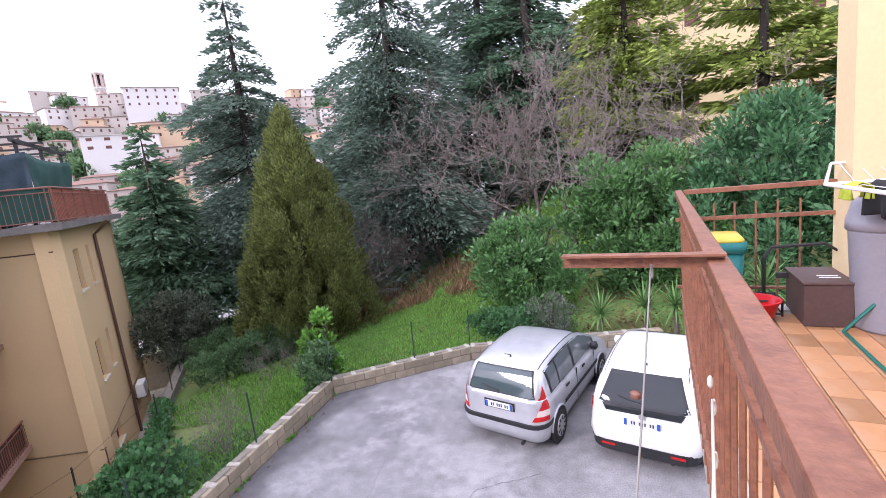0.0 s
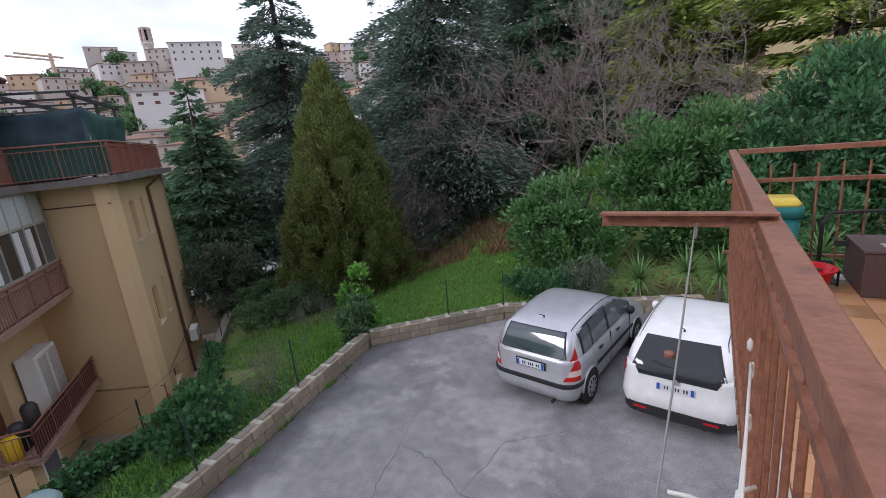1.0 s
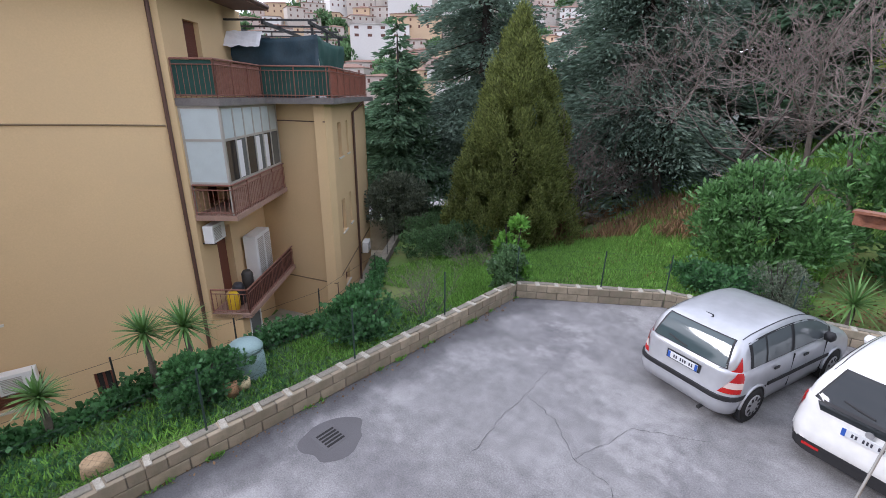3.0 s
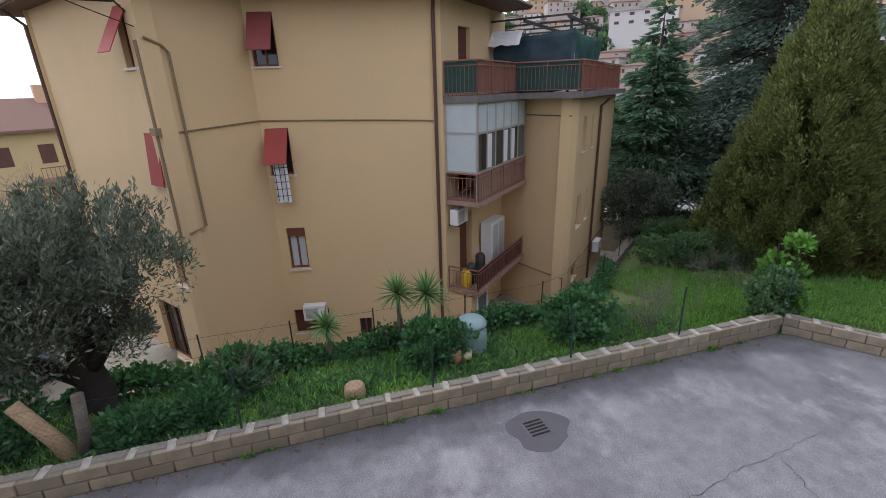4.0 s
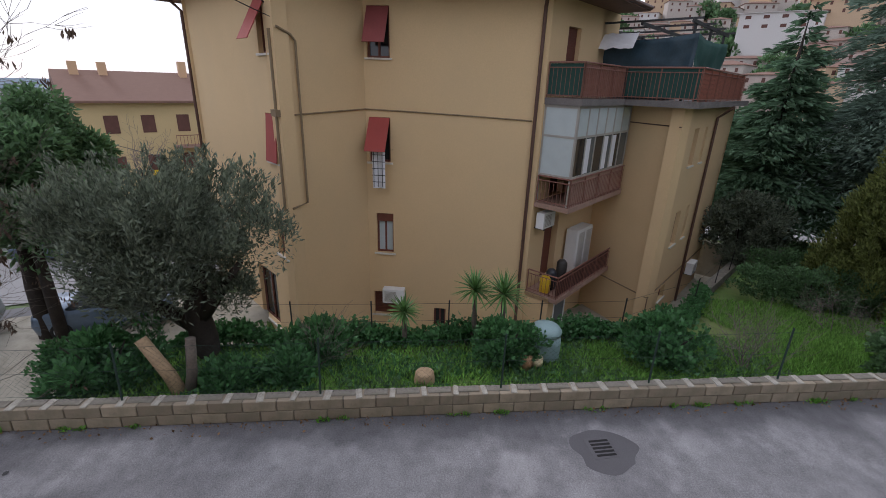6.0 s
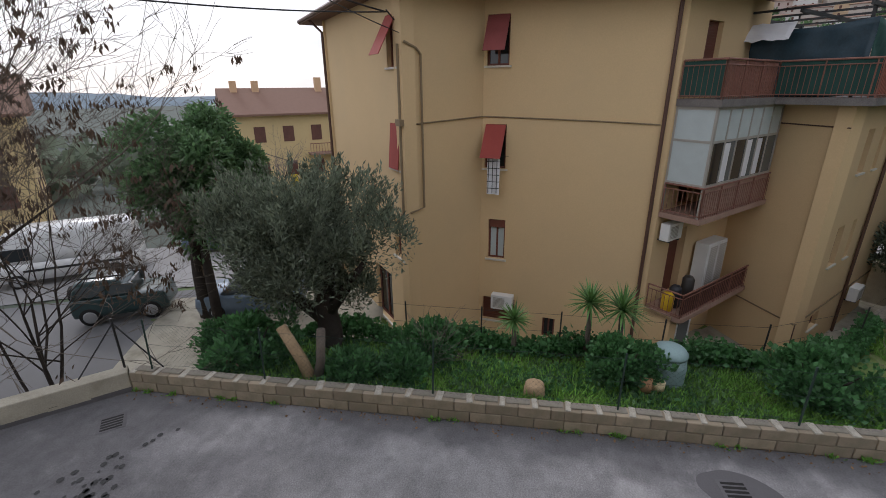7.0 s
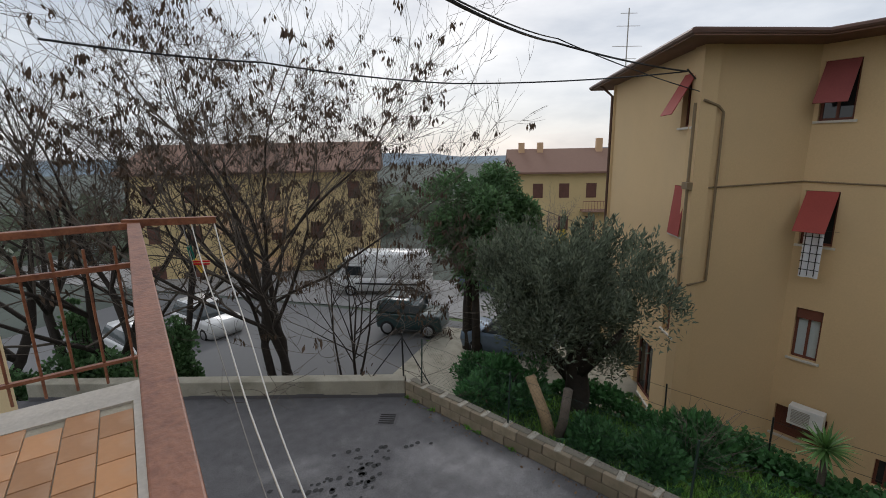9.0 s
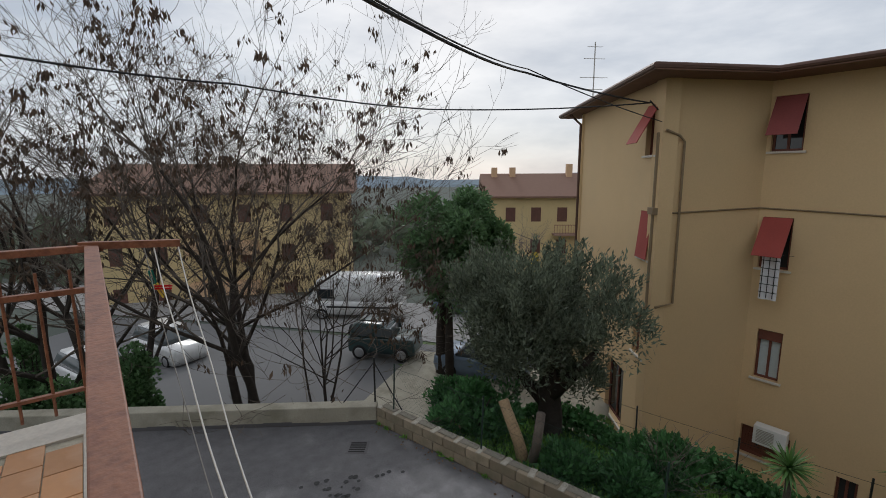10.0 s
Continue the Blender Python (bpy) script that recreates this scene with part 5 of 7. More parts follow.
part("trunk", tr, M["bark_dark"], ol, smooth=True)
p, d = clump_points(56000, 34, 1.8, 2.1, 1.45, 0.62, upper=False)
p += np.array([[-0.1, -0.2, 2.45]])
for k in range(70):
    a, q = rng.random() * 6.28, rng.random() ** 0.5
    base = np.array([-0.1 + 1.7 * q * math.cos(a), -0.2 + 2.0 * q * math.sin(a), 2.95 + 0.8 * (1 - q * q)])
    up = np.array([0.35 * math.cos(a) + 0.2 * rng.normal(), 0.35 * math.sin(a) + 0.2 * rng.normal(), 1.0])
    f = rng.random((150, 1))
    p = np.concatenate([p, base + up * f * (0.35 + 0.5 * rng.random()) + rng.normal(size=(150, 3)) * 0.05])
    d = np.concatenate([d, np.tile(up, (150, 1)) + unit(150) * 0.6])
crown(ol, "crown", p, d * 0.5 + np.array([[0, 0, 0.4]]), 0.11, 0.03, "olive", 0.6)
# sawn olive limb at the wall
st = thing("sawn_trunk", "sawn-off forked olive trunk with pale cut ends", "tree stump", (-5.75, -4.45, -0.1))
part("limb", MB().tube([(0, 0, -0.3), (-0.05, -0.25, 0.35), (-0.1, -0.62, 1.0)], [0.13, 0.11, 0.1], 9), M["cut_wood"], st, smooth=True)
part("limb", MB().tube([(0, 0, -0.2), (0.0, 0.15, 0.4), (-0.05, 0.2, 1.05)], [0.1, 0.085, 0.08], 9), M["bark"], st, smooth=True)
sp = thing("tree_stump", "weathered sawn tree stump in the ivy", "tree stump", (-6.1, -0.42, gz(-6.1, -0.42)))
part("stump", MB().lathe([(0.2, -0.2), (0.19, 0.15), (0.17, 0.28), (0.12, 0.3)], sides=14), M["cut_wood"], sp, smooth=True)
# evergreen street tree
ev = thing("evergreen_tree", "dense dark evergreen street tree with two trunks", "tree", (-12.2, -12.0, -3.1))
part("trunk", MB().tube([(0, 0, -0.4), (0.05, 0, 2.0), (0, 0.1, 5.0)], [0.32, 0.24, 0.1], 9), M["bark_dark"], ev, smooth=True)
part("trunk", MB().tube([(0.1, 0.45, -0.4), (0.2, 0.5, 2.0), (0.3, 0.6, 4.5)], [0.2, 0.16, 0.08], 9), M["bark_dark"], ev, smooth=True)
p, d = clump_points(52000, 50, 2.0, 2.0, 2.35, 0.68, upper=False)
p += np.array([[-0.35, 0.5, 5.2]])
crown(ev, "crown", p, d * 0.6 + np.array([[0, 0, -0.1]]), 0.2, 0.08, "hedge", 0.6)
# leafless trees with seed clusters behind the south wall
bare_tree(-4.9, -13.2, 19.0, "leafless street tree with hanging brown seed clusters", z=-2.8, stems=4, depth=6, seed=41, thin="bark", fine=0.006, seeds=0.07, r0=0.15, spread=0.45, first=0.27, split=3)
bare_tree(-2.4, -14.4, 17.0, "leafless street tree with dry seed clusters", z=-2.6, stems=2, depth=5, seed=43, thin="bark", fine=0.006, seeds=0.10, r0=0.16, spread=0.5, first=0.28, split=3)
bare_tree(-0.6, -17.0, 18.0, "dark leafless tree with tangled branches", z=-2.6, stems=3, depth=5, seed=47, thin="bark", fine=0.006, seeds=0.07, r0=0.2, spread=0.5, first=0.27, split=3)
bare_tree(2.0, -18.5, 17.0, "dark leafless tree wrapped in ivy", z=-2.6, stems=2, depth=5, seed=53, thin="bark", fine=0.006, seeds=0.07, r0=0.2, spread=0.5, first=0.27, split=3)
bare_tree(-6.6, -12.0, 12.0, "thin leafless sapling behind the wall", z=-2.9, stems=5, depth=5, seed=59, thin="bark", fine=0.005, seeds=0.08, r0=0.05, spread=0.45, first=0.3, split=3)
bath = thing("stone_bench", "small stone bench on the lawn", "bench", (-9.4, 20.0, gz(-9.4, 20.0)))
part("slab", box((-0.5, -0.2, 0.32), (0.5, 0.2, 0.42)), M["cement"], bath)
part("leg", box((-0.4, -0.15, -0.1), (-0.28, 0.15, 0.318)), M["cement"], bath)
part("leg", box((0.28, -0.15, -0.1), (0.4, 0.15, 0.318)), M["cement"], bath)
for x, y, h in ((-2.3, -14.0, 3.6), (-0.6, -17.0, 3.6), (2.0, -18.5, 4.0)):
    shrub(x, y, 0.55, 0.55, h, "hedge", "column of dark ivy climbing a trunk", z=-2.6, n=6000, leaf=0.11, width=0.09, lumps=60, lump_r=0.25, name="ivy_column", category="ivy")
shrub(0.2, -16.0, 2.6, 1.4, 2.2, "hedge", "dark ivy thicket below the yard wall", z=-2.6, n=12000, leaf=0.13, width=0.1, lumps=90, lump_r=0.4)
shrub(3.4, -17.6, 2.4, 1.4, 2.6, "hedge", "dark ivy thicket below the yard wall", z=-2.6, n=9000, leaf=0.13, width=0.1, lumps=70, lump_r=0.4)
for i in range(9):
    a = -0.5 + i * 0.16
    bare_tree(-30 - 9 * math.sin(a * 3), -46 + i * 9, 9.0, "distant leafless tree beside the street", depth=4, seed=70 + i, r0=0.15, spread=0.6, split=3, first=0.3) if i % 2 else \
        shrub(-44 - 4 * (i % 3), -44 + i * 8, 3.4, 3.4, 6.5, "hedge", "distant dark green trees", n=5000, leaf=0.4, width=0.2, lumps=40, lump_r=1.1, name="distant_tree", category="tree")

# ground cover
def cover(name, label, n, region, material, length, width, up=1.0, mask=None, jitter=0.6):
    x = region[0] + (region[1] - region[0]) * rng.random(n)
    y = region[2] + (region[3] - region[2]) * rng.random(n)
    P = []
    for a, b in zip(x, y):
        if line_dist(a, b, KERB) > -0.27 or line_dist(a, b, EDGE) < 0.1:
            continue
        if mask is not None and noise.noise((a * mask, b * mask, 3.1)) < -0.08:
            continue
        P.append((a, b, ground_z(a, b) + 0.02))
    P = np.array(P)
    ob = new(name, leaf_mesh(name, P, np.tile(np.array([[0, 0, up]]), (len(P), 1)), length, width, M[material], jitter))
    return tagged(ob, label, "ground cover", kind="stuff")


cover("grass", "green grass on the hillside between the trees", 26000, (-8, 7, 18, 30), "grass_blade", 0.26, 0.04)
cover("grass", "thin winter grass on the lawn", 90000, (-12.5, 0, 8.2, 18), "grass_blade", 0.14, 0.022)
cover("grass", "rough grass in the garden strip", 26000, (-8.6, -5.1, -7.3, 9.5), "grass_blade", 0.16, 0.022)
cover("ivy", "ivy carpeting the garden strip", 26000, (-8.6, -5.15, -7.3, 3.0), "ivy", 0.12, 0.09, 0.6, 0.8, 0.9)
cover("ivy", "darker ivy spreading under the fence", 22000, (-8.6, -5.15, -7.3, 7.0), "hedge", 0.12, 0.09, 0.6, 0.6, 0.9)
cover("dry_grass", "dry brown undergrowth on the slope", 9000, (-12, -3.5, 16.5, 21.5), "dead_leaf", 0.42, 0.03, 0.8, 0.4, 0.5)
cover("ivy", "patches of leafy weeds on the lawn strip", 14000, (-9.0, -5.2, 2.0, 9.0), "ivy_bright", 0.08, 0.05, 0.7, 1.4, 0.9)
cover("fallen_leaves", "scattered brown fallen leaves", 6000, (-6, 3, 12, 22), "dead_leaf", 0.09, 0.06, 0.1, 0.5, 1.2)
cover("fallen_leaves", "scattered brown fallen leaves on the lawn", 2500, (-11, -1, 9, 16), "dead_leaf", 0.06, 0.04, 0.1, 0.9, 1.2)

ep, ed_ = [], []
for (ax, ay), (bx_, by_) in zip(EDGE[1:6], EDGE[2:7]):
    k = int(math.hypot(bx_ - ax, by_ - ay) * 900)
    t = rng.random(k)
    sp_ = rng.normal(size=k) * 0.16
    x, y = ax + (bx_ - ax) * t + 0.05 + sp_, ay + (by_ - ay) * t
    z = np.array([ground_z(q + 0.45, r) for q, r in zip(ax + (bx_ - ax) * t, y)]) + 0.08 + 0.28 * rng.random(k) * (1 + np.sin(y * 2.3) * 0.6)
    ep.append(np.stack([x, y, z], 1))
    ed_.append(np.tile(np.array([[0.4, 0, 0.5]]), (k, 1)))
ivy_wall = new("ivy", leaf_mesh("ivy", np.concatenate(ep), np.concatenate(ed_), 0.11, 0.085, M["ivy"], 0.9))
tagged(ivy_wall, "ivy hanging over the garden's retaining wall", "ivy", kind="stuff")


# ---- street, far houses and the town ----
sd = Vector((-0.36, 0.93, 0))
sn_ = Vector((sd.y, -sd.x, 0))


def strip(name, label, centre, along, half_l, half_w, material, lift):
    m = MB()
    k = 40
    a = along.normalized()
    n = Vector((a.y, -a.x, 0))
    for i in range(k + 1):
        for j in range(-4, 5):
            p = centre + a * (half_l * (2 * i / k - 1)) + n * (half_w * j / 4)
            m.v.append((p.x, p.y, ground_z(p.x, p.y) + lift))
    m.f = [(i * 9 + j, i * 9 + j + 1, (i + 1) * 9 + j + 1, (i + 1) * 9 + j) for i in range(k) for j in range(8)]
    return tagged(part(name, m, M[material], smooth=True), label, "road", kind="structure")


strip("street", "pale grey street running past the houses", Vector((-15.2, -23.5, 0)), sd, 40, 3.6, "road", 0.05)
strip("pavement", "grey interlocking paver parking bay beside the street", Vector((-3.6, -18.6, 0)), sd, 14.0, 8.6, "paver", 0.035)
strip("footpath", "pale concrete footpath beside the building", Vector((-12.2, -8.4, 0)), Vector((-0.35, 0.94, 0)), 5.2, 3.2, "cement", 0.07)
strip("road_north", "pale road beyond the garden hedge", Vector((-28.5, 24.5, 0)), Vector((0.5, 0.87, 0)), 22, 4.2, "road", 0.06)


def far_house(name, label, at, turn, w, d, h, wall, roof_mat, rows, cols, hip=1.6, win=(0.9, 1.3), storey=3.0, top=0.75, over=0.6, gable=False, faces=(0, 1, 2, 3), xs=None):
    t = thing(name, label, "house", at, turn)
    part("wall", box((-w / 2, -d / 2, -26 if at[0] < -100 else -6), (w / 2, d / 2, h)), M[wall], t)
    r = MB()
    o = over
    a, b, c, e = (-w / 2 - o, -d / 2 - o, h), (w / 2 + o, -d / 2 - o, h), (w / 2 + o, d / 2 + o, h), (-w / 2 - o, d / 2 + o, h)
    k = 0 if gable else min(w, d) / 2
    f, g = (-w / 2 - (o if gable else 0) + k, 0, h + hip), (w / 2 + (o if gable else 0) - k, 0, h + hip)
    r.v = [a, b, c, e, f, g, *[(x, y, z + 0.16) for x, y, z in (a, b, c, e)]]
    r.f = [(6, 7, 5, 4), (7, 8, 5), (8, 9, 4, 5), (9, 6, 4), (0, 3, 2, 1), (0, 1, 7, 6), (1, 2, 8, 7), (2, 3, 9, 8), (3, 0, 6, 9)]
    part("roof", r, M[roof_mat], t)
    for face, span in ((0, w), (1, d), (2, w), (3, d)):
        if face not in faces:
            continue
        n = cols if face % 2 == 0 else max(1, int(cols * d / w))
        m = Matrix.Rotation(face * math.pi / 2, 4, "Z")
        depth = d / 2 if face % 2 == 0 else w / 2
        for i in range(n):
            x = xs[i] if xs and face == 0 else (i + 0.5) / n * span - span / 2
            for j in range(rows):
                z = h - top - win[1] - j * storey
                wv = part("window", MB().box((x - win[0] / 2, -depth - 0.03, z), (x + win[0] / 2, -depth + 0.02, z + win[1]), m), M["frame_far"], t)
    return t


M["frame_far"] = mat("brown_shutters", (0.13, 0.06, 0.045), 0.7, var=0.25)
M["wall_white"] = mat("pale_town_wall", (0.62, 0.60, 0.57), 0.9, var=0.1)
# town wall tones lightened with white, standing for haze over the distance
M["wall_stone"] = mat("hazed_stone_town_wall", (0.47, 0.42, 0.37), 0.9, var=0.15)
M["wall_orange"] = mat("orange_town_wall", (0.55, 0.40, 0.26), 0.9, var=0.1)
M["wall_pink"] = mat("pink_town_wall", (0.50, 0.40, 0.35), 0.9, var=0.1)
hE = far_house("house", "yellow three-storey house with a brown tiled hip roof", (-42.0, -21.15, 0), 128.5, 16, 9, 2.9, "plaster_far", "tile_roof", 3, 6, 2.2, top=0.9, gable=True, xs=(-5.95, -3.6, -1.2, 1.6, 4.2, 6.4))
for x in (-7.2, -5.4, 0.2):
    part("chimney", box((x - 0.28, -0.9, 3.6), (x + 0.28, -0.35, 5.7 if x < 0 else 6.0)), M["plaster_low"], hE)
for z in (-0.5, -3.5):
    part("balcony", box((-2.1, -5.6, z), (1.4, -4.5, z + 0.15)), M["slab"], hE)
    for i in range(14):
        part("baluster", box((-2.1 + i * 0.25, -5.6, z + 0.15), (-2.07 + i * 0.25, -5.57, z + 0.95)), M["rail_n"], hE)
    part("balcony_rail", box((-2.1, -5.62, z + 0.95), (1.4, -5.56, z + 1.01)), M["rail_n"], hE)
part("banner", box((-3.9, -4.58, -5.6), (-3.3, -4.55, -2.2)), mat("yellow_banner", (0.75, 0.55, 0.03), 0.7, var=0.1), hE, "long yellow cloth hanging from a window")
hF = far_house("house", "long yellow apartment house with a brown tiled roof", (-16.8, -38.2, 0), -40, 17.8, 10, 3.7, "plaster_far", "tile_roof", 3, 6, 2.3, gable=True)
for z in (-0.6, -3.6):
    part("balcony", box((-2.4, 4.9, z), (2.4, 6.2, z + 0.9)), M["plaster_low"], hF, "peach balcony parapet")
far_house("house", "cream house on the hillside behind the trees", (8.5, 42.0, 4.0), 12, 16, 10, 11.0, "plaster_cream", "tile_roof", 3, 4, 2.0)
far_house("house", "cream house on the hillside behind the trees", (24, 36.0, 4.0), 12, 12, 10, 9.0, "plaster_cream", "tile_roof", 3, 3, 2.0)
town_rng = random.Random(5)
tone_names = ["wall_white", "wall_stone", "wall_orange", "wall_pink", "wall_stone", "wall_white", "wall_stone"]
SKYLINE = [(14.0, 0.09), (24.5, 0.145), (29.5, 0.17), (33.0, 0.195), (40.0, 0.20), (62.0, 0.20)]


def skyline(az):
    for (a0, e0), (a1, e1_) in zip(SKYLINE[:-1], SKYLINE[1:]):
        if az <= a1:
            return e0 + (e1_ - e0) * max(0.0, (az - a0) / (a1 - a0))
    return SKYLINE[-1][1]


for row in range(10):
    g = row / 9
    az = 15 + 1.1 * (row % 3)
    while az < 62:
        dist = 165 + 165 * g + town_rng.uniform(-8, 8)
        w = town_rng.uniform(8, 17)
        a = radians(az)
        zt = 4.9 + dist * (0.03 + (skyline(az) - 0.03) * g) + town_rng.uniform(-2.0, 1.2)
        h = town_rng.choice((6.0, 6.5, 7.5, 9.0))
        if town_rng.random() < 0.84:
            far_house("town_house", "distant %s town house on the hill" % town_rng.choice(("stone", "plastered", "pale")), (-dist * math.cos(a), dist * math.sin(a), zt - h), 90 - az + town_rng.uniform(-28, 28), w, town_rng.uniform(8, 11), h,
                      tone_names[town_rng.randrange(7)], "tile_roof", 2, max(2, int(w / 3.3)), town_rng.uniform(0.9, 1.7), (0.9, 1.3), 3.0, 0.8, 0.4, faces=(0,))
        az += math.degrees(w / dist) * town_rng.uniform(0.9, 1.35)
    for i in range(4):
        a = radians(18 + 42 * town_rng.random())
        dd = 158 + 165 * g
        shrub(-dd * math.cos(a), dd * math.sin(a), 6, 6, 8, "hedge", "distant trees among the town houses", z=5 + dd * (0.03 + (skyline(math.degrees(a)) - 0.03) * g) - 8.5, n=900, leaf=1.6, width=0.9, lumps=16, lump_r=2.5, name="distant_tree", category="tree")


tower = thing("church_tower", "distant brick bell tower with open arches on the hill", "tower", (-0.805 * 335, 0.593 * 335, 63))
tower.scale = (0.56, 0.56, 0.66)
part("shaft", box((-3.6, -3.6, -30), (3.6, 3.6, 20)), M["wall_pink"], tower)
for i in range(6):
    a = i * math.pi / 3
    part("pier", box((4.6 * math.cos(a) - 0.9, 4.6 * math.sin(a) - 0.9, 17), (4.6 * math.cos(a) + 0.9, 4.6 * math.sin(a) + 0.9, 31)), M["wall_pink"], tower)
part("belfry_base", MB().lathe([(4.2, 15), (6.0, 17.5), (6.0, 18.5)], sides=8), M["wall_white"], tower)
# near-black drum added between the piers as the shade in the arches
part("belfry_shade", MB().lathe([(3.0, 18), (3.0, 29)], sides=8), M["dark"], tower)
part("crown_ring", MB().lathe([(5.4, 29), (5.8, 30), (5.8, 31)], sides=8), M["wall_pink"], tower)
keep = far_house("castle", "square stone castle block on the hilltop", (-0.845 * 335, 0.534 * 335, 58), 58, 16, 12, 13.5, "wall_stone", "wall_stone", 1, 3, 0.3, over=0.2)
far_house("apartment_block", "white apartment block with balconies on the hill", (-0.758 * 290, 0.652 * 290, 53), 48, 25, 12, 12, "wall_white", "wall_stone", 3, 6, 0.6, (0.9, 1.3), 3.4)
far_house("apartment_block", "low orange house with a red roof on the hill", (-0.745 * 255, 0.667 * 255, 30), 44, 22, 12, 11, "wall_orange", "tile_roof", 2, 5, 2.0)
far_house("apartment_block", "white modern house with wide terraces", (-0.80 * 215, 0.60 * 215, 23), 50, 22, 12, 9, "wall_white", "wall_white", 2, 4, 0.5, (1.8, 1.1))
crane = thing("tower_crane", "distant yellow tower crane over the town", "crane", (-0.88 * 330, 0.474 * 330, 44))
part("mast", box((-0.6, -0.6, -34), (0.6, 0.6, 24)), M["wall_orange"], crane)
part("jib", box((-9, -16, 22), (-8.2, 6, 22.8)).box((-0.5, -16, 22), (0.5, 6, 22.8)), M["wall_orange"], crane)
# ridge of hills on the horizon, distance haze put into their blue-grey colour
rg = MB()
for i in range(121):
    a = radians(150 + 200 * i / 120)
    h = -4 + 26 * noise.noise((i * 0.11, 0, 0)) + 9 * noise.noise((i * 0.5, 3, 0))
    for rr, zz in ((1100, -60), (1250, h - 14), (1400, h)):
        rg.v.append((rr * math.cos(a), rr * math.sin(a), zz))
rg.f = [(3 * i + j, 3 * i + j + 3, 3 * i + j + 4, 3 * i + j + 1) for i in range(120) for j in range(2)]
tagged(part("backdrop", rg, M["hill"], smooth=True), "wooded hills along the horizon, with distance haze in their blue-grey colour", "hills", kind="structure")

wp, wd = [], []
for i in range(620):
    a, dd = radians(14 + 52 * town_rng.random()), 70 + 190 * town_rng.random()
    cx, cy = -dd * math.cos(a), dd * math.sin(a)
    cz = ground_z(cx, cy)
    q = unit(40) * np.array([[3.4, 3.4, 1.5]]) * (0.6 + 0.5 * rng.random((40, 1))) + np.array([[cx, cy, cz + 1.0]])
    wp.append(q)
    wd.append(unit(40))
woods = new("woods", leaf_mesh("woods", np.concatenate(wp), np.concatenate(wd), 1.7, 1.0, M["cedar"], 0.5))
tagged(woods, "distant dark woods between the town houses", "woods", kind="stuff")
wp, wd = [], []
for i in range(700):
    a, dd = radians(190 + 90 * town_rng.random()), 55 + 400 * town_rng.random() ** 1.5
    cx, cy = dd * math.cos(a), dd * math.sin(a)
    cz = ground_z(cx, cy)
    q = unit(30) * np.array([[3.4, 3.4, 2.8]]) * (0.6 + 0.5 * rng.random((30, 1))) + np.array([[cx, cy, cz + 2.2]])
    wp.append(q)
    wd.append(unit(30))
woods = new("woods", leaf_mesh("woods", np.concatenate(wp), np.concatenate(wd), 1.9, 1.1, M["olive"], 0.5))
tagged(woods, "grey-green woods filling the valley beyond the street", "woods", kind="stuff")


# ---- vehicles ----
def paint(name, col, rough=0.25, metal=0.0, coat=0.6):
    m = bpy.data.materials.new(name)
    m.use_nodes = True
    n, l = m.node_tree.nodes, m.node_tree.links
    b = n["Principled BSDF"]
    tc = n.new("ShaderNodeTexCoord")
    nz = n.new("ShaderNodeTexNoise")
    nz.inputs["Scale"].default_value, nz.inputs["Detail"].default_value = 5.0, 6.0
    l.new(tc.outputs["Object"], nz.inputs["Vector"])
    rp = n.new("ShaderNodeValToRGB")
    rp.color_ramp.elements[0].position, rp.color_ramp.elements[1].position = 0.3, 0.7
    rp.color_ramp.elements[0].color = (*[c * 0.86 for c in col], 1)
    rp.color_ramp.elements[1].color = (*col, 1)
    l.new(nz.outputs["Fac"], rp.inputs["Fac"])
    l.new(rp.outputs[0], b.inputs["Base Color"])
    b.inputs["Roughness"].default_value, b.inputs["Metallic"].default_value = rough, metal
    b.inputs["Coat Weight"].default_value, b.inputs["Coat Roughness"].default_value = coat, 0.08
    return m


M["silver"] = paint("silver_car_paint", (0.50, 0.51, 0.54), 0.32, 0.4)
M["car_white"] = paint("white_car_paint", (0.80, 0.80, 0.79), 0.3)
M["car_green"] = paint("dark_green_car_paint", (0.02, 0.055, 0.055), 0.3)
M["car_blue"] = paint("blue_grey_car_paint", (0.16, 0.22, 0.30), 0.35, 0.4)
M["tyre"] = mat("tyre_rubber", (0.018, 0.018, 0.018), 0.85, var=0.2)
M["hubcap"] = mat("silver_hubcap", (0.42, 0.42, 0.43), 0.4, metal=0.5, var=0.1)
M["black_trim"] = mat("black_plastic_trim", (0.02, 0.02, 0.022), 0.6, var=0.2)
M["red_lamp"] = glass_mat("red_tail_lamp", (0.42, 0.012, 0.012), 0.12)
M["white_lamp"] = glass_mat("clear_tail_lamp", (0.62, 0.50, 0.46), 0.12)
M["plate"] = mat("white_number_plate", (0.66, 0.68, 0.70), 0.5, var=0.05)
M["plate_blue"] = mat("blue_plate_band", (0.03, 0.10, 0.42), 0.5, var=0.05)
M["plate_dark"] = mat("plate_bar", (0.05, 0.05, 0.07), 0.6, var=0.05)


def lerp_tab(tab, v):
    if v <= tab[0][0]:
        return tab[0][1:]
    for a, b in zip(tab[:-1], tab[1:]):
        if v <= b[0]:
            t = (v - a[0]) / (b[0] - a[0])
            return tuple(p + (q - p) * t for p, q in zip(a[1:], b[1:]))
    return tab[-1][1:]


def rounded_ring(x0, x1, hw, r, z, k=5):
    pts = []
    for cx, cy, a0 in ((x1 - r, hw - r, 0), (x0 + r, hw - r, 90), (x0 + r, -hw + r, 180), (x1 - r, -hw + r, 270)):
        for i in range(k + 1):
            a = radians(a0 + 90 * i / k)
            pts.append((cx + r * math.cos(a), cy + r * math.sin(a), z))
    return pts


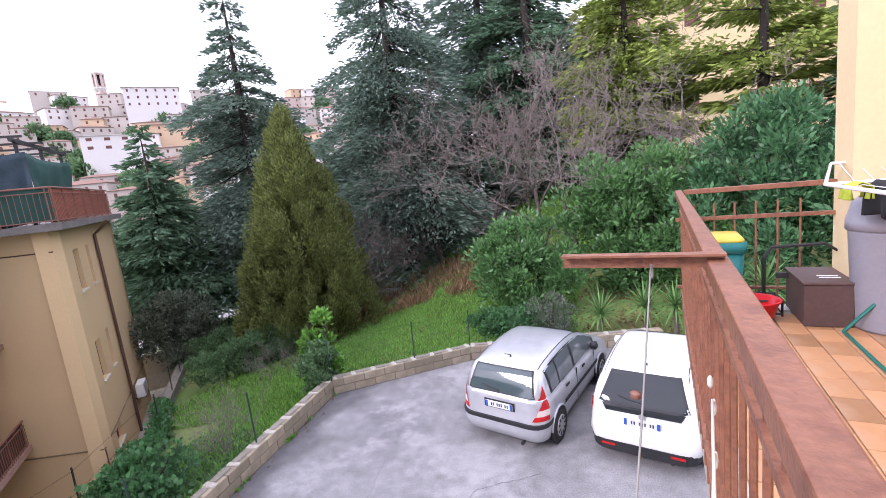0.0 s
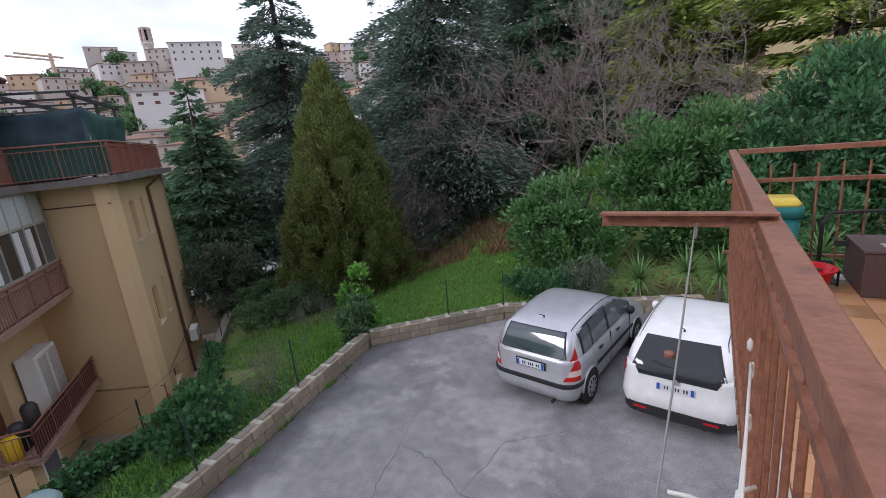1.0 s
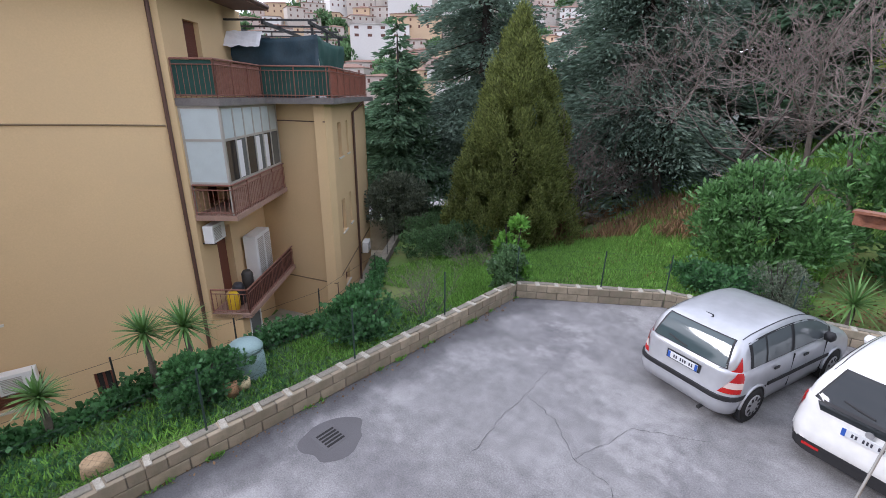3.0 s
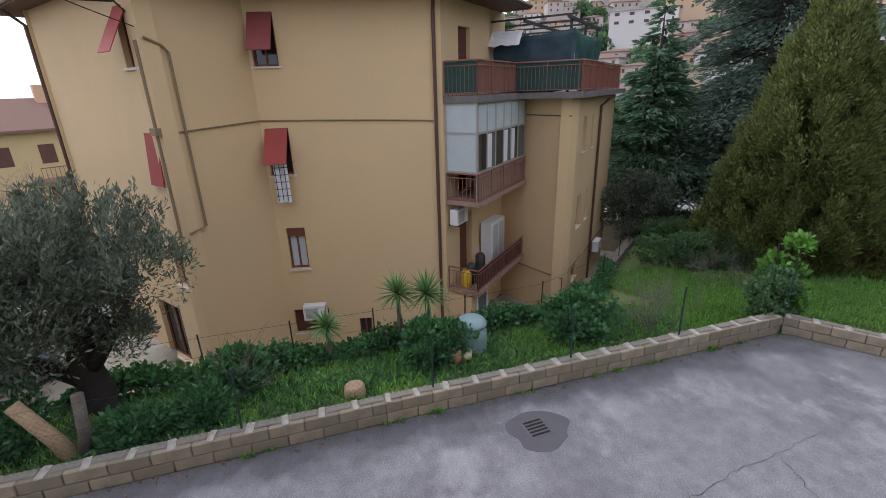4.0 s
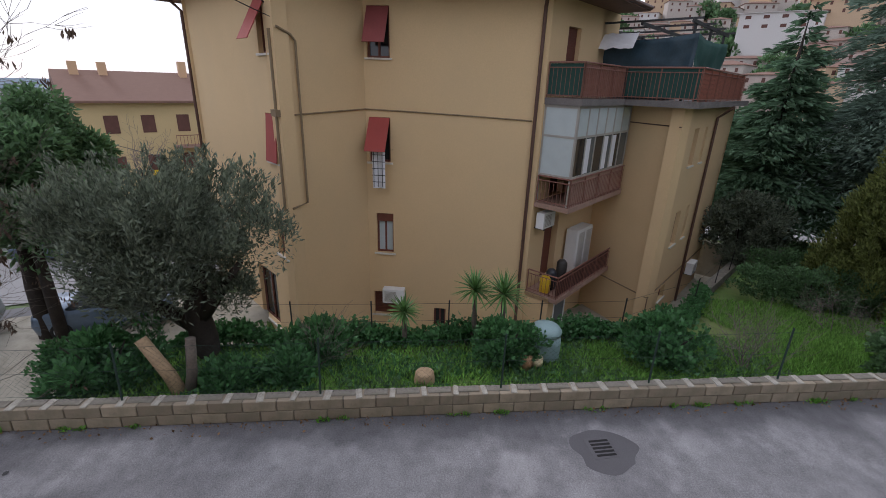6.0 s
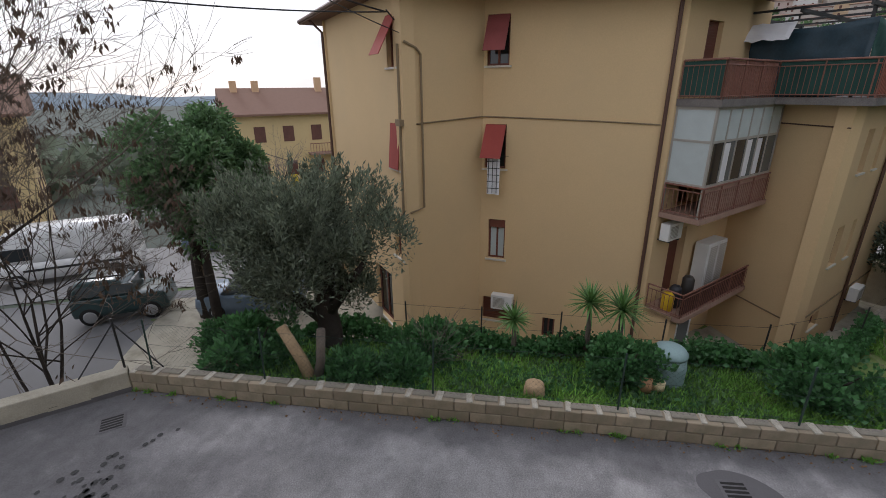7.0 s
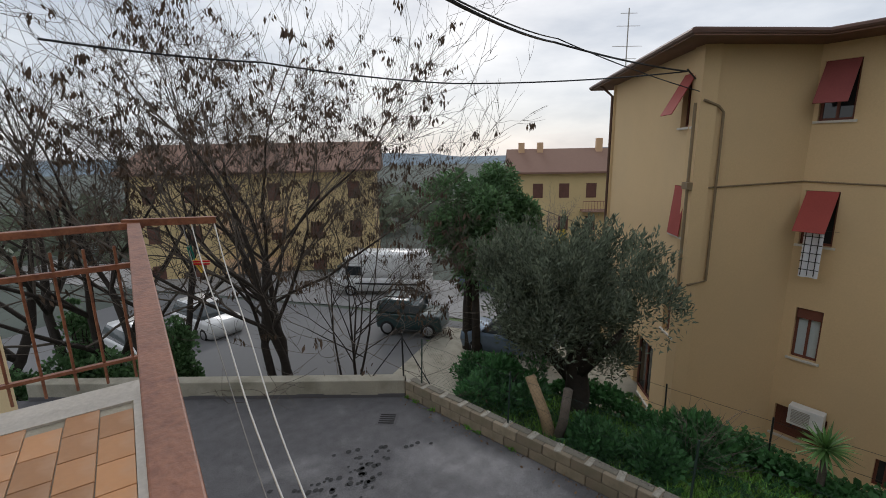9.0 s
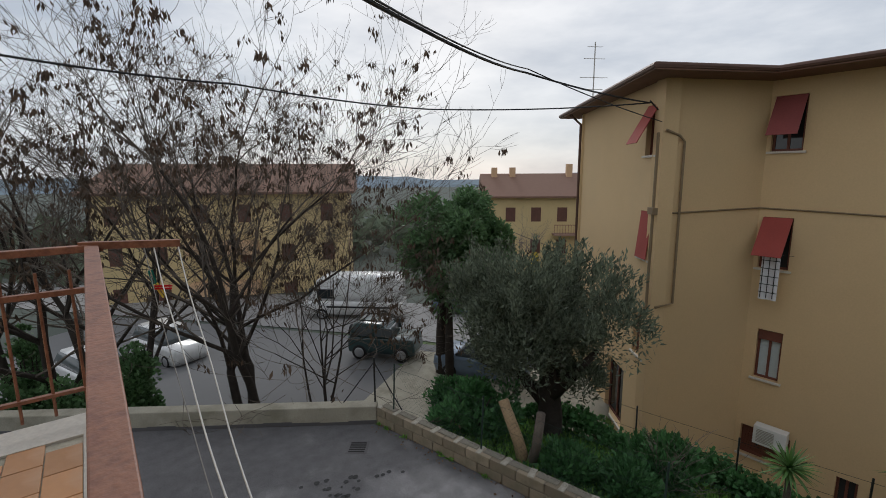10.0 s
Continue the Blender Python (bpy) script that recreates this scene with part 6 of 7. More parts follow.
def loft(rings):
    m = MB()
    n = len(rings[0])
    for r in rings:
        m.v += r
    for k in range(len(rings) - 1):
        for s in range(n):
            a, b = k * n + s, k * n + (s + 1) % n
            m.f.append((a, b, b + n, a + n))
    m.f.append(tuple(reversed(range(n))))
    m.f.append(tuple((len(rings) - 1) * n + s for s in range(n)))
    return m


def patch(fn, us, vs):
    """A curved sheet over the grid us x vs given by fn(u, v)."""
    m = MB()
    m.v = [fn(u, v) for v in vs for u in us]
    n = len(us)
    m.f = [(j * n + i, j * n + i + 1, (j + 1) * n + i + 1, (j + 1) * n + i) for j in range(len(vs) - 1) for i in range(n - 1)]
    return m


def lin(a, b, n):
    return [a + (b - a) * i / (n - 1) for i in range(n)]


def wheel(car, x, y, side, r, hub="hubcap"):
    w = part("wheel", MB().lathe([(r * 0.62, -0.09), (r * 0.94, -0.085), (r, -0.05), (r, 0.05), (r * 0.94, 0.085), (r * 0.62, 0.09)], sides=28), M["tyre"], car, smooth=True)
    w.matrix_basis = pose(x, y, r, -90 * side, 0, 0)
    rim = MB().lathe([(0.02, 0.105), (r * 0.2, 0.105), (r * 0.5, 0.098), (r * 0.64, 0.09), (r * 0.64, 0.07)], sides=28)
    part("hubcap", rim, M[hub], w, smooth=True)
    for i in range(9 if r < 0.298 else 0):
        a = i * 2 * math.pi / 9
        c, s = math.cos(a), math.sin(a)
        part("hubcap_slot", MB().box((r * 0.34, -0.018, 0.1), (r * 0.56, 0.018, 0.106), Matrix(((c, -s, 0, 0), (s, c, 0, 0), (0, 0, 1, 0), (0, 0, 0, 1)))), M["black_trim"], w)


def hatchback(name, label, at, turn, body, rear, silver=True):
    """A small hatchback, x forward from its rear bumper, wheels on z = 0."""
    car = thing(name, label, "car", at, turn)
    L = 3.84
    low = [(0.17, 0.16, 3.70, 0.70, 0.20), (0.24, 0.05, 3.80, 0.79, 0.24), (0.38, 0.0, 3.84, 0.825, 0.28), (0.52, 0.0, 3.84, 0.835, 0.30), (0.60, 0.03, 3.82, 0.835, 0.30),
           (0.72, 0.06, 3.76, 0.83, 0.30), (0.82, 0.075, 3.62, 0.825, 0.30), (0.90, 0.085, 3.42, 0.815, 0.28), (0.955, 0.11, 3.16, 0.79, 0.24), (0.985, 0.16, 2.98, 0.74, 0.2)]
    part("body", loft([rounded_ring(x0, x1, hw, r, z) for z, x0, x1, hw, r in low]), M[body], car, smooth=True)
    prof = [(0.10, 0.955), (0.15, 1.05), (0.23, 1.20), (0.31, 1.33), (0.40, 1.41), (0.60, 1.462), (0.95, 1.50), (1.4, 1.52), (1.8, 1.51), (2.1, 1.47), (2.4, 1.37), (2.75, 1.19), (3.12, 0.96)]
    if not silver:
        prof = [(0.10, 0.955), (0.17, 1.05), (0.29, 1.20), (0.41, 1.33), (0.50, 1.40), (0.68, 1.455), (1.0, 1.49), (1.4, 1.505), (1.8, 1.49), (2.1, 1.45), (2.4, 1.35), (2.75, 1.18), (3.12, 0.96)]
    sect = [(0.0, 0.0), (0.35, 0.035), (0.62, 0.075), (0.80, 0.115), (0.89, 0.15), (0.945, 0.20), (0.975, 0.28), (0.992, 0.44), (1.0, 0.80)]

    def rise(x):
        return max(0.004, lerp_tab(prof, x)[0] - 0.95)

    def belt(x):
        e = max(0.0, 0.39 - x, (x - 2.75) * 0.7)
        return 0.79 - 0.28 + math.sqrt(max(0.0, 0.28 ** 2 - min(e, 0.28) ** 2))

    def sec_y(x, f):
        return max(0.0, belt(x) - lerp_tab(sect, f)[0] * min(1.0, rise(x) / 0.45) * (belt(x) / 0.79 if f > 0.99 else 1.0))

    def over(x, y):
        """Height of the cabin's skin at x, y."""
        w = (belt(x) - abs(y)) / max(0.05, min(1.0, rise(x) / 0.45))
        if w < 0:
            return 0.0
        return 0.95 + rise(x) * lerp_tab([(q, f) for f, q in sect], w)[0]

    def back(y, z, push):
        lo_, hi_ = 0.08, 0.9
        for _ in range(18):
            mid_ = (lo_ + hi_) / 2
            if over(mid_, y) >= z:
                hi_ = mid_
            else:
                lo_ = mid_
        return (hi_ - push, y, z + push * 0.5)

    fr = [f for f, q in sect]
    arc = [(1, f) for f in fr[:-1]] + [(0, 1.0)] + [(-1, f) for f in reversed(fr[:-1])]
    stations = [0.10, 0.12, 0.15, 0.19, 0.23, 0.27, 0.31, 0.355, 0.40, 0.46, 0.52, 0.60, 0.72, 0.85, 1.0, 1.2, 1.4, 1.6, 1.8, 1.95, 2.1, 2.25, 2.4, 2.57, 2.75, 2.93, 3.12]
    part("roof", patch(lambda i, x: (x, arc[i][0] * sec_y(x, arc[i][1]), 0.95 + rise(x) * arc[i][1]), range(len(arc)), stations), M[body], car, smooth=True)

    def glass_side(x0, x1, s, push, lo_z, hi_f):
        def fn(u, v):
            x = x0 + (x1 - x0) * u
            f0 = min((lo_z - 0.95) / rise(x), hi_f - 0.02)
            f = f0 + (hi_f - f0) * v
            return (x, s * (sec_y(x, f) + push), 0.95 + rise(x) * f)
        return patch(fn, lin(0, 1, 11), lin(0, 1, 6))

    def rear_x(z):
        return back(0.0, z, 0.0)[0]

    def ring_at(z):
        return lerp_tab([r for r in low if r[0] < 0.96], z)

    def skin(q, z, push):
        """A point of the rear end: q metres along its surface from the middle, pushed out a little."""
        x0, x1, hw, r = ring_at(z)
        f, s_ = hw - r, (1 if q >= 0 else -1)
        if abs(q) <= f:
            return (x0 - push, q, z)
        a = (abs(q) - f) / r
        return (x0 + r - (r + push) * math.cos(a), s_ * (f + (r + push) * math.sin(a)), z)

    def reach(z, deg):
        x0, x1, hw, r = ring_at(z)
        return hw - r + r * radians(deg)

    zb, w0, w1 = (0.99, 0.61, 0.53) if silver else (0.965, 0.63, 0.50)

    def rear_glass(grow, push):
        return patch(lambda u, z: back(u * (w0 + (w1 - w0) * (z - zb) / 0.38 + grow), z, push), lin(-1, 1, 17), lin(zb - grow * 0.4, 1.36 + grow * 0.5, 9))
    part("window_frame", rear_glass(0.03, 0.005), M["black_trim"], car, smooth=True)
    part("rear_window", rear_glass(0.0, 0.010), M["glass_rear" if silver else "glass"], car, "sky-reflecting rear window", smooth=True)
    if not silver:
        part("tailgate_panel", patch(lambda u, z: skin(u * (0.54 + 0.6 * (z - 0.85)), z, 0.009), lin(-1, 1, 13), lin(0.85, 0.957, 4)), M["glass"], car, "glossy dark tailgate panel", smooth=True)
    part("windscreen", patch(lambda u, x: (x + 0.008, u * sec_y(x, 0.9), over(x, u * sec_y(x, 0.9)) + 0.008), lin(-0.96, 0.96, 11), lin(2.2, 3.0, 7)), M["glass"], car, smooth=True)
    for s in (1, -1):
        part("window_band", glass_side(0.47, 2.86, s, 0.004, 0.968, 0.83), M["black_trim"], car, smooth=True)
        for x0, x1 in ((0.53, 0.86), (0.91, 1.57), (1.66, 2.74)):
            part("side_window", glass_side(x0, x1, s, 0.010, 0.985, 0.79), M["glass_grey" if silver else "glass"], car, smooth=True)
        part("door_seam", box((1.64, s * 0.828 - 0.006, 0.34), (1.65, s * 0.828 + 0.012, 0.94)), M["black_trim"], car)
        part("door_seam", box((2.68, s * 0.83 - 0.006, 0.34), (2.69, s * 0.83 + 0.012, 0.9)), M["black_trim"], car)
        part("roof_strip", patch(lambda f, x: (x, s * (sec_y(x, f) + 0.002), 0.952 + rise(x) * f + 0.004), (0.925, 0.932, 0.94), lin(0.42, 2.3, 14)), M["black_trim"], car)
        for hx in (1.06, 1.92):
            part("door_handle", box((hx, s * 0.838, 0.83), (hx + 0.13, s * 0.858, 0.865)), M["black_trim" if silver else body], car)
        if silver:
            part("side_strip", box((0.98, s * 0.836, 0.56), (2.85, s * 0.85, 0.62)), M["black_trim"], car, "black rubbing strip")
        mir = part("mirror", MB().lathe([(0.03, -0.08), (0.085, -0.05), (0.09, 0.04), (0.04, 0.08)], sides=12), M["black_trim" if silver else body], car, smooth=True)
        mir.matrix_basis = pose(2.58, s * 0.88, 1.03, 90, 0, 0)
        for wx in (0.66, 3.08):
            # flat black disc proud of the body, in place of the hollow's shade
            part("wheel_arch", MB().tube([(wx, s * 0.80, 0.31), (wx, s * 0.842, 0.31)], 0.335, 24), M["black_trim"], car)
            lip = [(wx + 0.345 * math.cos(a), s * 0.842, 0.30 + 0.345 * math.sin(a)) for a in lin(0.1, math.pi - 0.1, 14)]
            part("arch_lip", MB().tube(lip, 0.022, 6), M[body], car, smooth=True)
            wheel(car, wx, s * 0.775, s, 0.297)
    # rear end
    if silver:
        part("bumper_strip", loft([rounded_ring(-0.018, 1.2, 0.846, 0.3, z) for z in (0.50, 0.515, 0.555, 0.57)]), M["black_trim"], car, "black bumper strip")
        for s in (1, -1):
            def lens(z0, z1, push):
                return patch(lambda u, z: skin(s * (reach(z, 14 + 40 * (z - 0.62) / 0.33) * (1 - u) + reach(z, 76) * u), z, push), lin(0, 1, 7), lin(z0, z1, 8))

            def lens_top(u, z):
                x = rear_x(z) + 0.075 + 0.13 * (1.19 - z) / 0.24 * u
                return (x - 0.006, s * (sec_y(x, min(0.97, (z - 0.95) / rise(x))) + 0.008), z)
            tl = part("tail_lamp", lens(0.62, 0.957, 0.010), M["red_lamp"], car, "tall red tail lamp", smooth=True)
            part("upper_lens", patch(lens_top, lin(0, 1, 5), lin(0.955, 1.18, 7)), M["red_lamp"], tl, smooth=True)
            part("reversing_lens", lens(0.70, 0.80, 0.014), M["white_lamp"], tl, "clear lower lens", smooth=True)
        part("number_plate", box((0.030, -0.26, 0.74), (0.042, 0.26, 0.85)), M["plate"], car)
        pz, px = 0.74, 0.026
        part("plate_recess", box((0.045, -0.29, 0.72), (0.06, 0.29, 0.87)), M["black_trim"], car)
    else:
        part("bumper_insert", loft([rounded_ring(-0.012, 1.0, 0.80, 0.3, z) for z in (0.20, 0.25, 0.33, 0.36)]), M["black_trim"], car, "black lower bumper insert")
        for s in (1, -1):
            tl = part("tail_lamp", patch(lambda u, z: skin(s * (reach(z, 52 + 26 * abs(z - 0.86) / 0.26) * (1 - u) + reach(z, 84) * u), z, 0.010), lin(0, 1, 6), lin(0.60, 0.955, 8)), M["red_lamp"], car, "red tail lamp", smooth=True)
            part("lamp_core", patch(lambda u, z: skin(s * (reach(z, 64 + 14 * abs(z - 0.86) / 0.2) * (1 - u) + reach(z, 80) * u), z, 0.014), lin(0, 1, 5), lin(0.70, 0.90, 6)), M["white_lamp"], tl, "clear inner lens", smooth=True)
            part("reflector", box((-0.02, s * 0.5 - 0.1, 0.29), (-0.006, s * 0.5 + 0.1, 0.325)), M["red_lamp"], car)
        part("number_plate", box((0.018, -0.26, 0.68), (0.03, 0.26, 0.79)), M["plate"], car)
        pz, px = 0.68, 0.014
        part("badge", MB().tube([(0.035, 0, 0.85), (0.02, 0, 0.85)], 0.045, 14), M["hubcap"], car)
    for y0, y1 in ((-0.26, -0.215), (0.215, 0.26)):
        part("plate_band", box((px, y0, pz), (px + 0.004, y1, pz + 0.11)), M["plate_blue"], car)
    for y0, y1 in [(y - 0.011, y + 0.011) for y in (-0.165, -0.125, -0.05, -0.01, 0.03, 0.105, 0.145)]:
        part("plate_bar", box((px, y0, pz + 0.028), (px + 0.004, y1, pz + 0.082)), M["plate_dark"], car)
    part("wiper", MB().tube([back(0.02, 1.02, 0.03), back(0.2, 1.04, 0.03), back(0.36, 1.07, 0.03)], 0.012, 5), M["black_trim"], car)
    part("aerial", MB().tube([(0.60, 0, 1.455), (0.62, 0, 1.485), (0.40, 0.0, 1.60)], [0.025, 0.01, 0.004], 6), M["black_trim"], car)
    part("exhaust", MB().tube([(-0.01, -0.42, 0.2), (0.3, -0.42, 0.22)], 0.03, 8), M["metal_dark"], car)
    return car


M["glass_rear"] = glass_mat("pale_tinted_rear_glass", (0.05, 0.075, 0.08), 0.06, 0.8)
hatchback("parked_hatchback", "silver hatchback with black bumper strips parked in the yard", (-1.03, 6.72, 0.0), 73, "silver", "silver", True)
hatchback("parked_hatchback", "white hatchback with dark tailgate glass parked in the yard", (1.24, 6.55, 0.0), 75, "car_white", "white", False)


def street_car(name, label, at, turn, body, length, height, hw, kind_="box", wheels=0.3):
    car = thing(name, label, "car" if kind_ != "van" else "van", at, turn)
    k = length / 3.84
    if kind_ == "jeep":
        low = [(0.35, 0.03, 1), (0.5, 0, 1), (0.9, 0, 0.98), (1.0, 0.02, 0.96)]
        part("body", loft([rounded_ring(x0, length * f, hw, 0.12, z) for z, x0, f in low]), M[body], car, smooth=True)
        part("cabin", loft([rounded_ring(0.05 + 0.1 * i, length * 0.66 - 0.2 * i, hw - 0.05 - 0.04 * i, 0.12, z) for i, z in enumerate((1.0, 1.35, height - 0.05, height))]), M[body], car, smooth=True)
        for s in (1, -1):
            for x0, x1 in ((0.3, 1.15), (1.25, 2.05)):
                part("side_window", box((x0, s * (hw - 0.07) - 0.02, 1.08), (x1, s * (hw - 0.07) + 0.02, height - 0.16)), M["glass_grey"], car)
        part("windscreen", box((length * 0.61, -hw + 0.18, 1.08), (length * 0.64, hw - 0.18, height - 0.2)), M["glass_grey"], car)
        part("roof_rack", MB().tube([(0.4, -0.5, height + 0.1), (1.7, -0.5, height + 0.1), (1.7, 0.5, height + 0.1), (0.4, 0.5, height + 0.1), (0.4, -0.5, height + 0.1)], 0.03, 6), M["black_trim"], car)
        part("spare_wheel", MB().tube([(-0.18, 0.15, 0.95), (0.0, 0.15, 0.95)], 0.33, 18), M["tyre"], car)
    elif kind_ == "van":
        low = [(0.35, 0, 1.0), (0.9, 0, 1.0), (1.15, 0, 0.96)]
        part("body", loft([rounded_ring(x0, length * f, hw, 0.12, z) for z, x0, f in low]), M[body], car, smooth=True)
        part("cargo_box", loft([rounded_ring(0.0 + 0.04 * i, length * (0.95 - 0.05 * i), hw - 0.03 * i, 0.14, z) for i, z in enumerate((1.15, 1.6, height - 0.2, height))]), M[body], car, smooth=True)
        part("windscreen", MB().box((length * 0.80, -hw + 0.1, 1.25), (length * 0.93, hw - 0.1, 1.85)), M["glass_grey"], car)
        for s in (1, -1):
            part("side_window", box((length * 0.68, s * hw - 0.03, 1.3), (length * 0.84, s * hw + 0.015, 1.85)), M["glass"], car)
            part("side_strip", box((0.6, s * hw - 0.01, 0.75), (length * 0.75, s * hw + 0.02, 0.85)), M["black_trim"], car)
    else:
        part("body", loft([rounded_ring(x0, length - x0, hw, 0.3, z) for z, x0 in ((0.2, 0.1), (0.5, 0.0), (0.8, 0.05), (0.95, 0.2))]), M[body], car, smooth=True)
        part("cabin", loft([rounded_ring(0.2 + 0.14 * i, length * 0.76 - 0.22 * i, hw - 0.05 - 0.05 * i, 0.2, z) for i, z in enumerate((0.95, 1.15, height - 0.1, height))]), M["glass_grey"], car, smooth=True)
        part("roof", loft([rounded_ring(0.6, length * 0.6, hw - 0.2, 0.2, z) for z in (height - 0.03, height + 0.02)]), M[body], car, smooth=True)
    for s in (1, -1):
        for wx in (length * 0.18, length * 0.80):
            wheel(car, wx, s * (hw - 0.07), s, wheels)
    return car


street_car("off_road_car", "dark green small off-road car with a roof rack parked on pavers", (-11.25, -16.5, ground_z(-11.4, -15.2) + 0.04), 119, "car_green", 3.05, 1.62, 0.76, "jeep", 0.34)
street_car("delivery_van", "long white delivery van parked along the street", (-17.3, -19.4, ground_z(-16.0, -22.0) + 0.06), 306, "car_white", 5.9, 2.55, 0.98, "van", 0.34)
street_car("parked_car", "blue-grey hatchback parked behind the olive tree", (-13.9, -8.9, ground_z(-13, -10.5) + 0.02), 290, "car_blue", 3.9, 1.5, 0.82)
street_car("parked_car", "white car parked under the leafless trees", (-5.6, -25.5, ground_z(-5.6, -23.5) + 0.02), 100, "car_white", 4.0, 1.5, 0.82)
street_car("parked_car", "white car with red lamps parked by the ivy", (-2.6, -24.5, ground_z(-2.6, -22.5) + 0.02), 100, "car_white", 4.0, 1.45, 0.82)
street_car("parked_car", "deep blue car parked behind the evergreen tree", (-19.5, -19.0, ground_z(-20, -17) + 0.05), 115, "car_blue", 4.0, 1.5, 0.82)


# ---- things on the balcony ----
DN = (RN0 - RN1).normalized()


def bpose(u, v, z, turn=0.0):
    """Pose on the balcony: u metres from the north corner along the railing, v inward, z over the floor."""
    p = RN1 + DN * u + OFFN * v
    m = Matrix(((OFFN.x, DN.x * -1, 0, p.x), (OFFN.y, DN.y * -1, 0, p.y), (0, 0, 1, FLOOR_Z + z), (0, 0, 0, 1)))
    return LEAN @ m @ Matrix.Rotation(radians(turn), 4, "Z")


def on_balcony(name, label, category, u, v, z=0.0, turn=0.0):
    t = thing(name, label, category)
    t.matrix_basis = bpose(u, v, z, turn)
    return t


M["teal"] = mat("teal_plastic", (0.012, 0.17, 0.17), 0.45, var=0.12)
M["yellow"] = mat("yellow_plastic", (0.72, 0.55, 0.08), 0.45, var=0.1)
M["red"] = mat("red_plastic", (0.55, 0.012, 0.018), 0.3, var=0.1)
M["grey_bin"] = mat("grey_plastic", (0.27, 0.27, 0.31), 0.5, var=0.08)
M["brown_box"] = mat("dark_brown_metal_box", (0.085, 0.05, 0.045), 0.5, var=0.2)
M["green_steel"] = mat("green_coated_steel", (0.01, 0.14, 0.11), 0.4, var=0.1)
M["white_steel"] = mat("white_coated_steel", (0.75, 0.75, 0.76), 0.4, var=0.05)
M["blue_cloth"] = mat("blue_cloth", (0.03, 0.07, 0.22), 0.9, var=0.2)
M["black_cloth"] = mat("black_cloth", (0.012, 0.012, 0.015), 0.9, var=0.2)
M["lime_cloth"] = mat("lime_cloth", (0.42, 0.5, 0.05), 0.9, var=0.15)
M["rope"] = mat("white_rope", (0.62, 0.61, 0.57), 0.9, var=0.1)
M["rope_grey"] = mat("grey_wire", (0.25, 0.24, 0.22), 0.6, var=0.1)
tb = on_balcony("swing_bin", "teal plastic bin with a yellow lid", "bin", 0.30, 0.28)
part("body", loft([rounded_ring(-0.14 - 0.03 * k, 0.14 + 0.03 * k, 0.12 + 0.03 * k, 0.05, z) for k, z in ((0, 0.0), (0.5, 0.25), (1, 0.52))]), M["teal"], tb, smooth=True)
part("rim", loft([rounded_ring(-0.185, 0.185, 0.165, 0.05, z) for z in (0.52, 0.60)]), M["teal"], tb, smooth=True)
part("lid", loft([rounded_ring(-0.17 + k, 0.17 - k, 0.15 - k, 0.05, z) for k, z in ((0, 0.60), (0, 0.62), (0.03, 0.655))]), M["yellow"], tb, "yellow lid", smooth=True)
bs = on_balcony("wash_basin", "round red plastic wash basin on the tiles", "basin", 0.42, 0.50)
part("bowl", MB().lathe([(0.08, 0.01), (0.13, 0.03), (0.165, 0.15), (0.182, 0.155), (0.182, 0.165), (0.158, 0.16), (0.12, 0.045), (0.02, 0.03)], sides=28), M["red"], bs, smooth=True)
tray = on_balcony("wire_tray", "black wire tray beside the bin", "tray", 0.20, 0.52)
for z in (0.02, 0.12):
    part("ring", MB().tube([(-0.18, -0.12, z), (0.18, -0.12, z), (0.18, 0.12, z), (-0.18, 0.12, z), (-0.18, -0.12, z)], 0.009, 5), M["metal_dark"], tray)
for x, y in ((-0.18, -0.12), (0.18, -0.12), (0.18, 0.12), (-0.18, 0.12)):
    part("upright", MB().tube([(x, y, 0), (x, y, 0.12)], 0.008, 5), M["metal_dark"], tray)
bxx = on_balcony("storage_box", "dark brown metal box against the railing", "box", 0.28, 0.92)
part("body", box((-0.14, -0.26, 0), (0.14, 0.26, 0.3)), M["brown_box"], bxx, bevel=0.008)
part("lid", box((-0.15, -0.27, 0.302), (0.15, 0.27, 0.32)), M["brown_box"], bxx, bevel=0.004)
for i in range(2):
    part("plate_bar", box((-0.02, -0.06 - 0.06 * i, 0.321), (0.1, -0.04 - 0.06 * i, 0.324)), M["white"], bxx)
chair = on_balcony("folded_chair", "folded black metal chair behind the box", "chair", 0.08, 0.80)
part("frame", MB().tube([(-0.18, 0, 0), (-0.18, -0.02, 0.42), (-0.13, -0.02, 0.5), (0.2, -0.02, 0.52), (0.3, 0, 0.45), (0.32, 0, 0)], 0.014, 6), M["metal_dark"], chair)
part("seat", box((-0.1, -0.03, 0.25), (0.28, 0.01, 0.29)), M["metal_dark"], chair)
gb = on_balcony("dustbin", "large grey plastic dustbin with a domed swing lid", "bin", 0.50, 1.26)
part("body", MB().lathe([(0.19, 0), (0.20, 0.02), (0.235, 0.66), (0.245, 0.68)], sides=28), M["grey_bin"], gb, smooth=True)
part("lid", MB().lathe([(0.25, 0.68), (0.25, 0.74), (0.22, 0.86), (0.15, 0.93), (0.05, 0.95)], sides=28), M["grey_bin"], gb, smooth=True)
rk = on_balcony("drying_rack", "white and green folding clothes rack hung with washing", "drying rack", 1.2, 1.42)


def stick(m, a, b, r, material, name):
    return part(name, MB().tube([a, b], r, 6), M[material], rk)


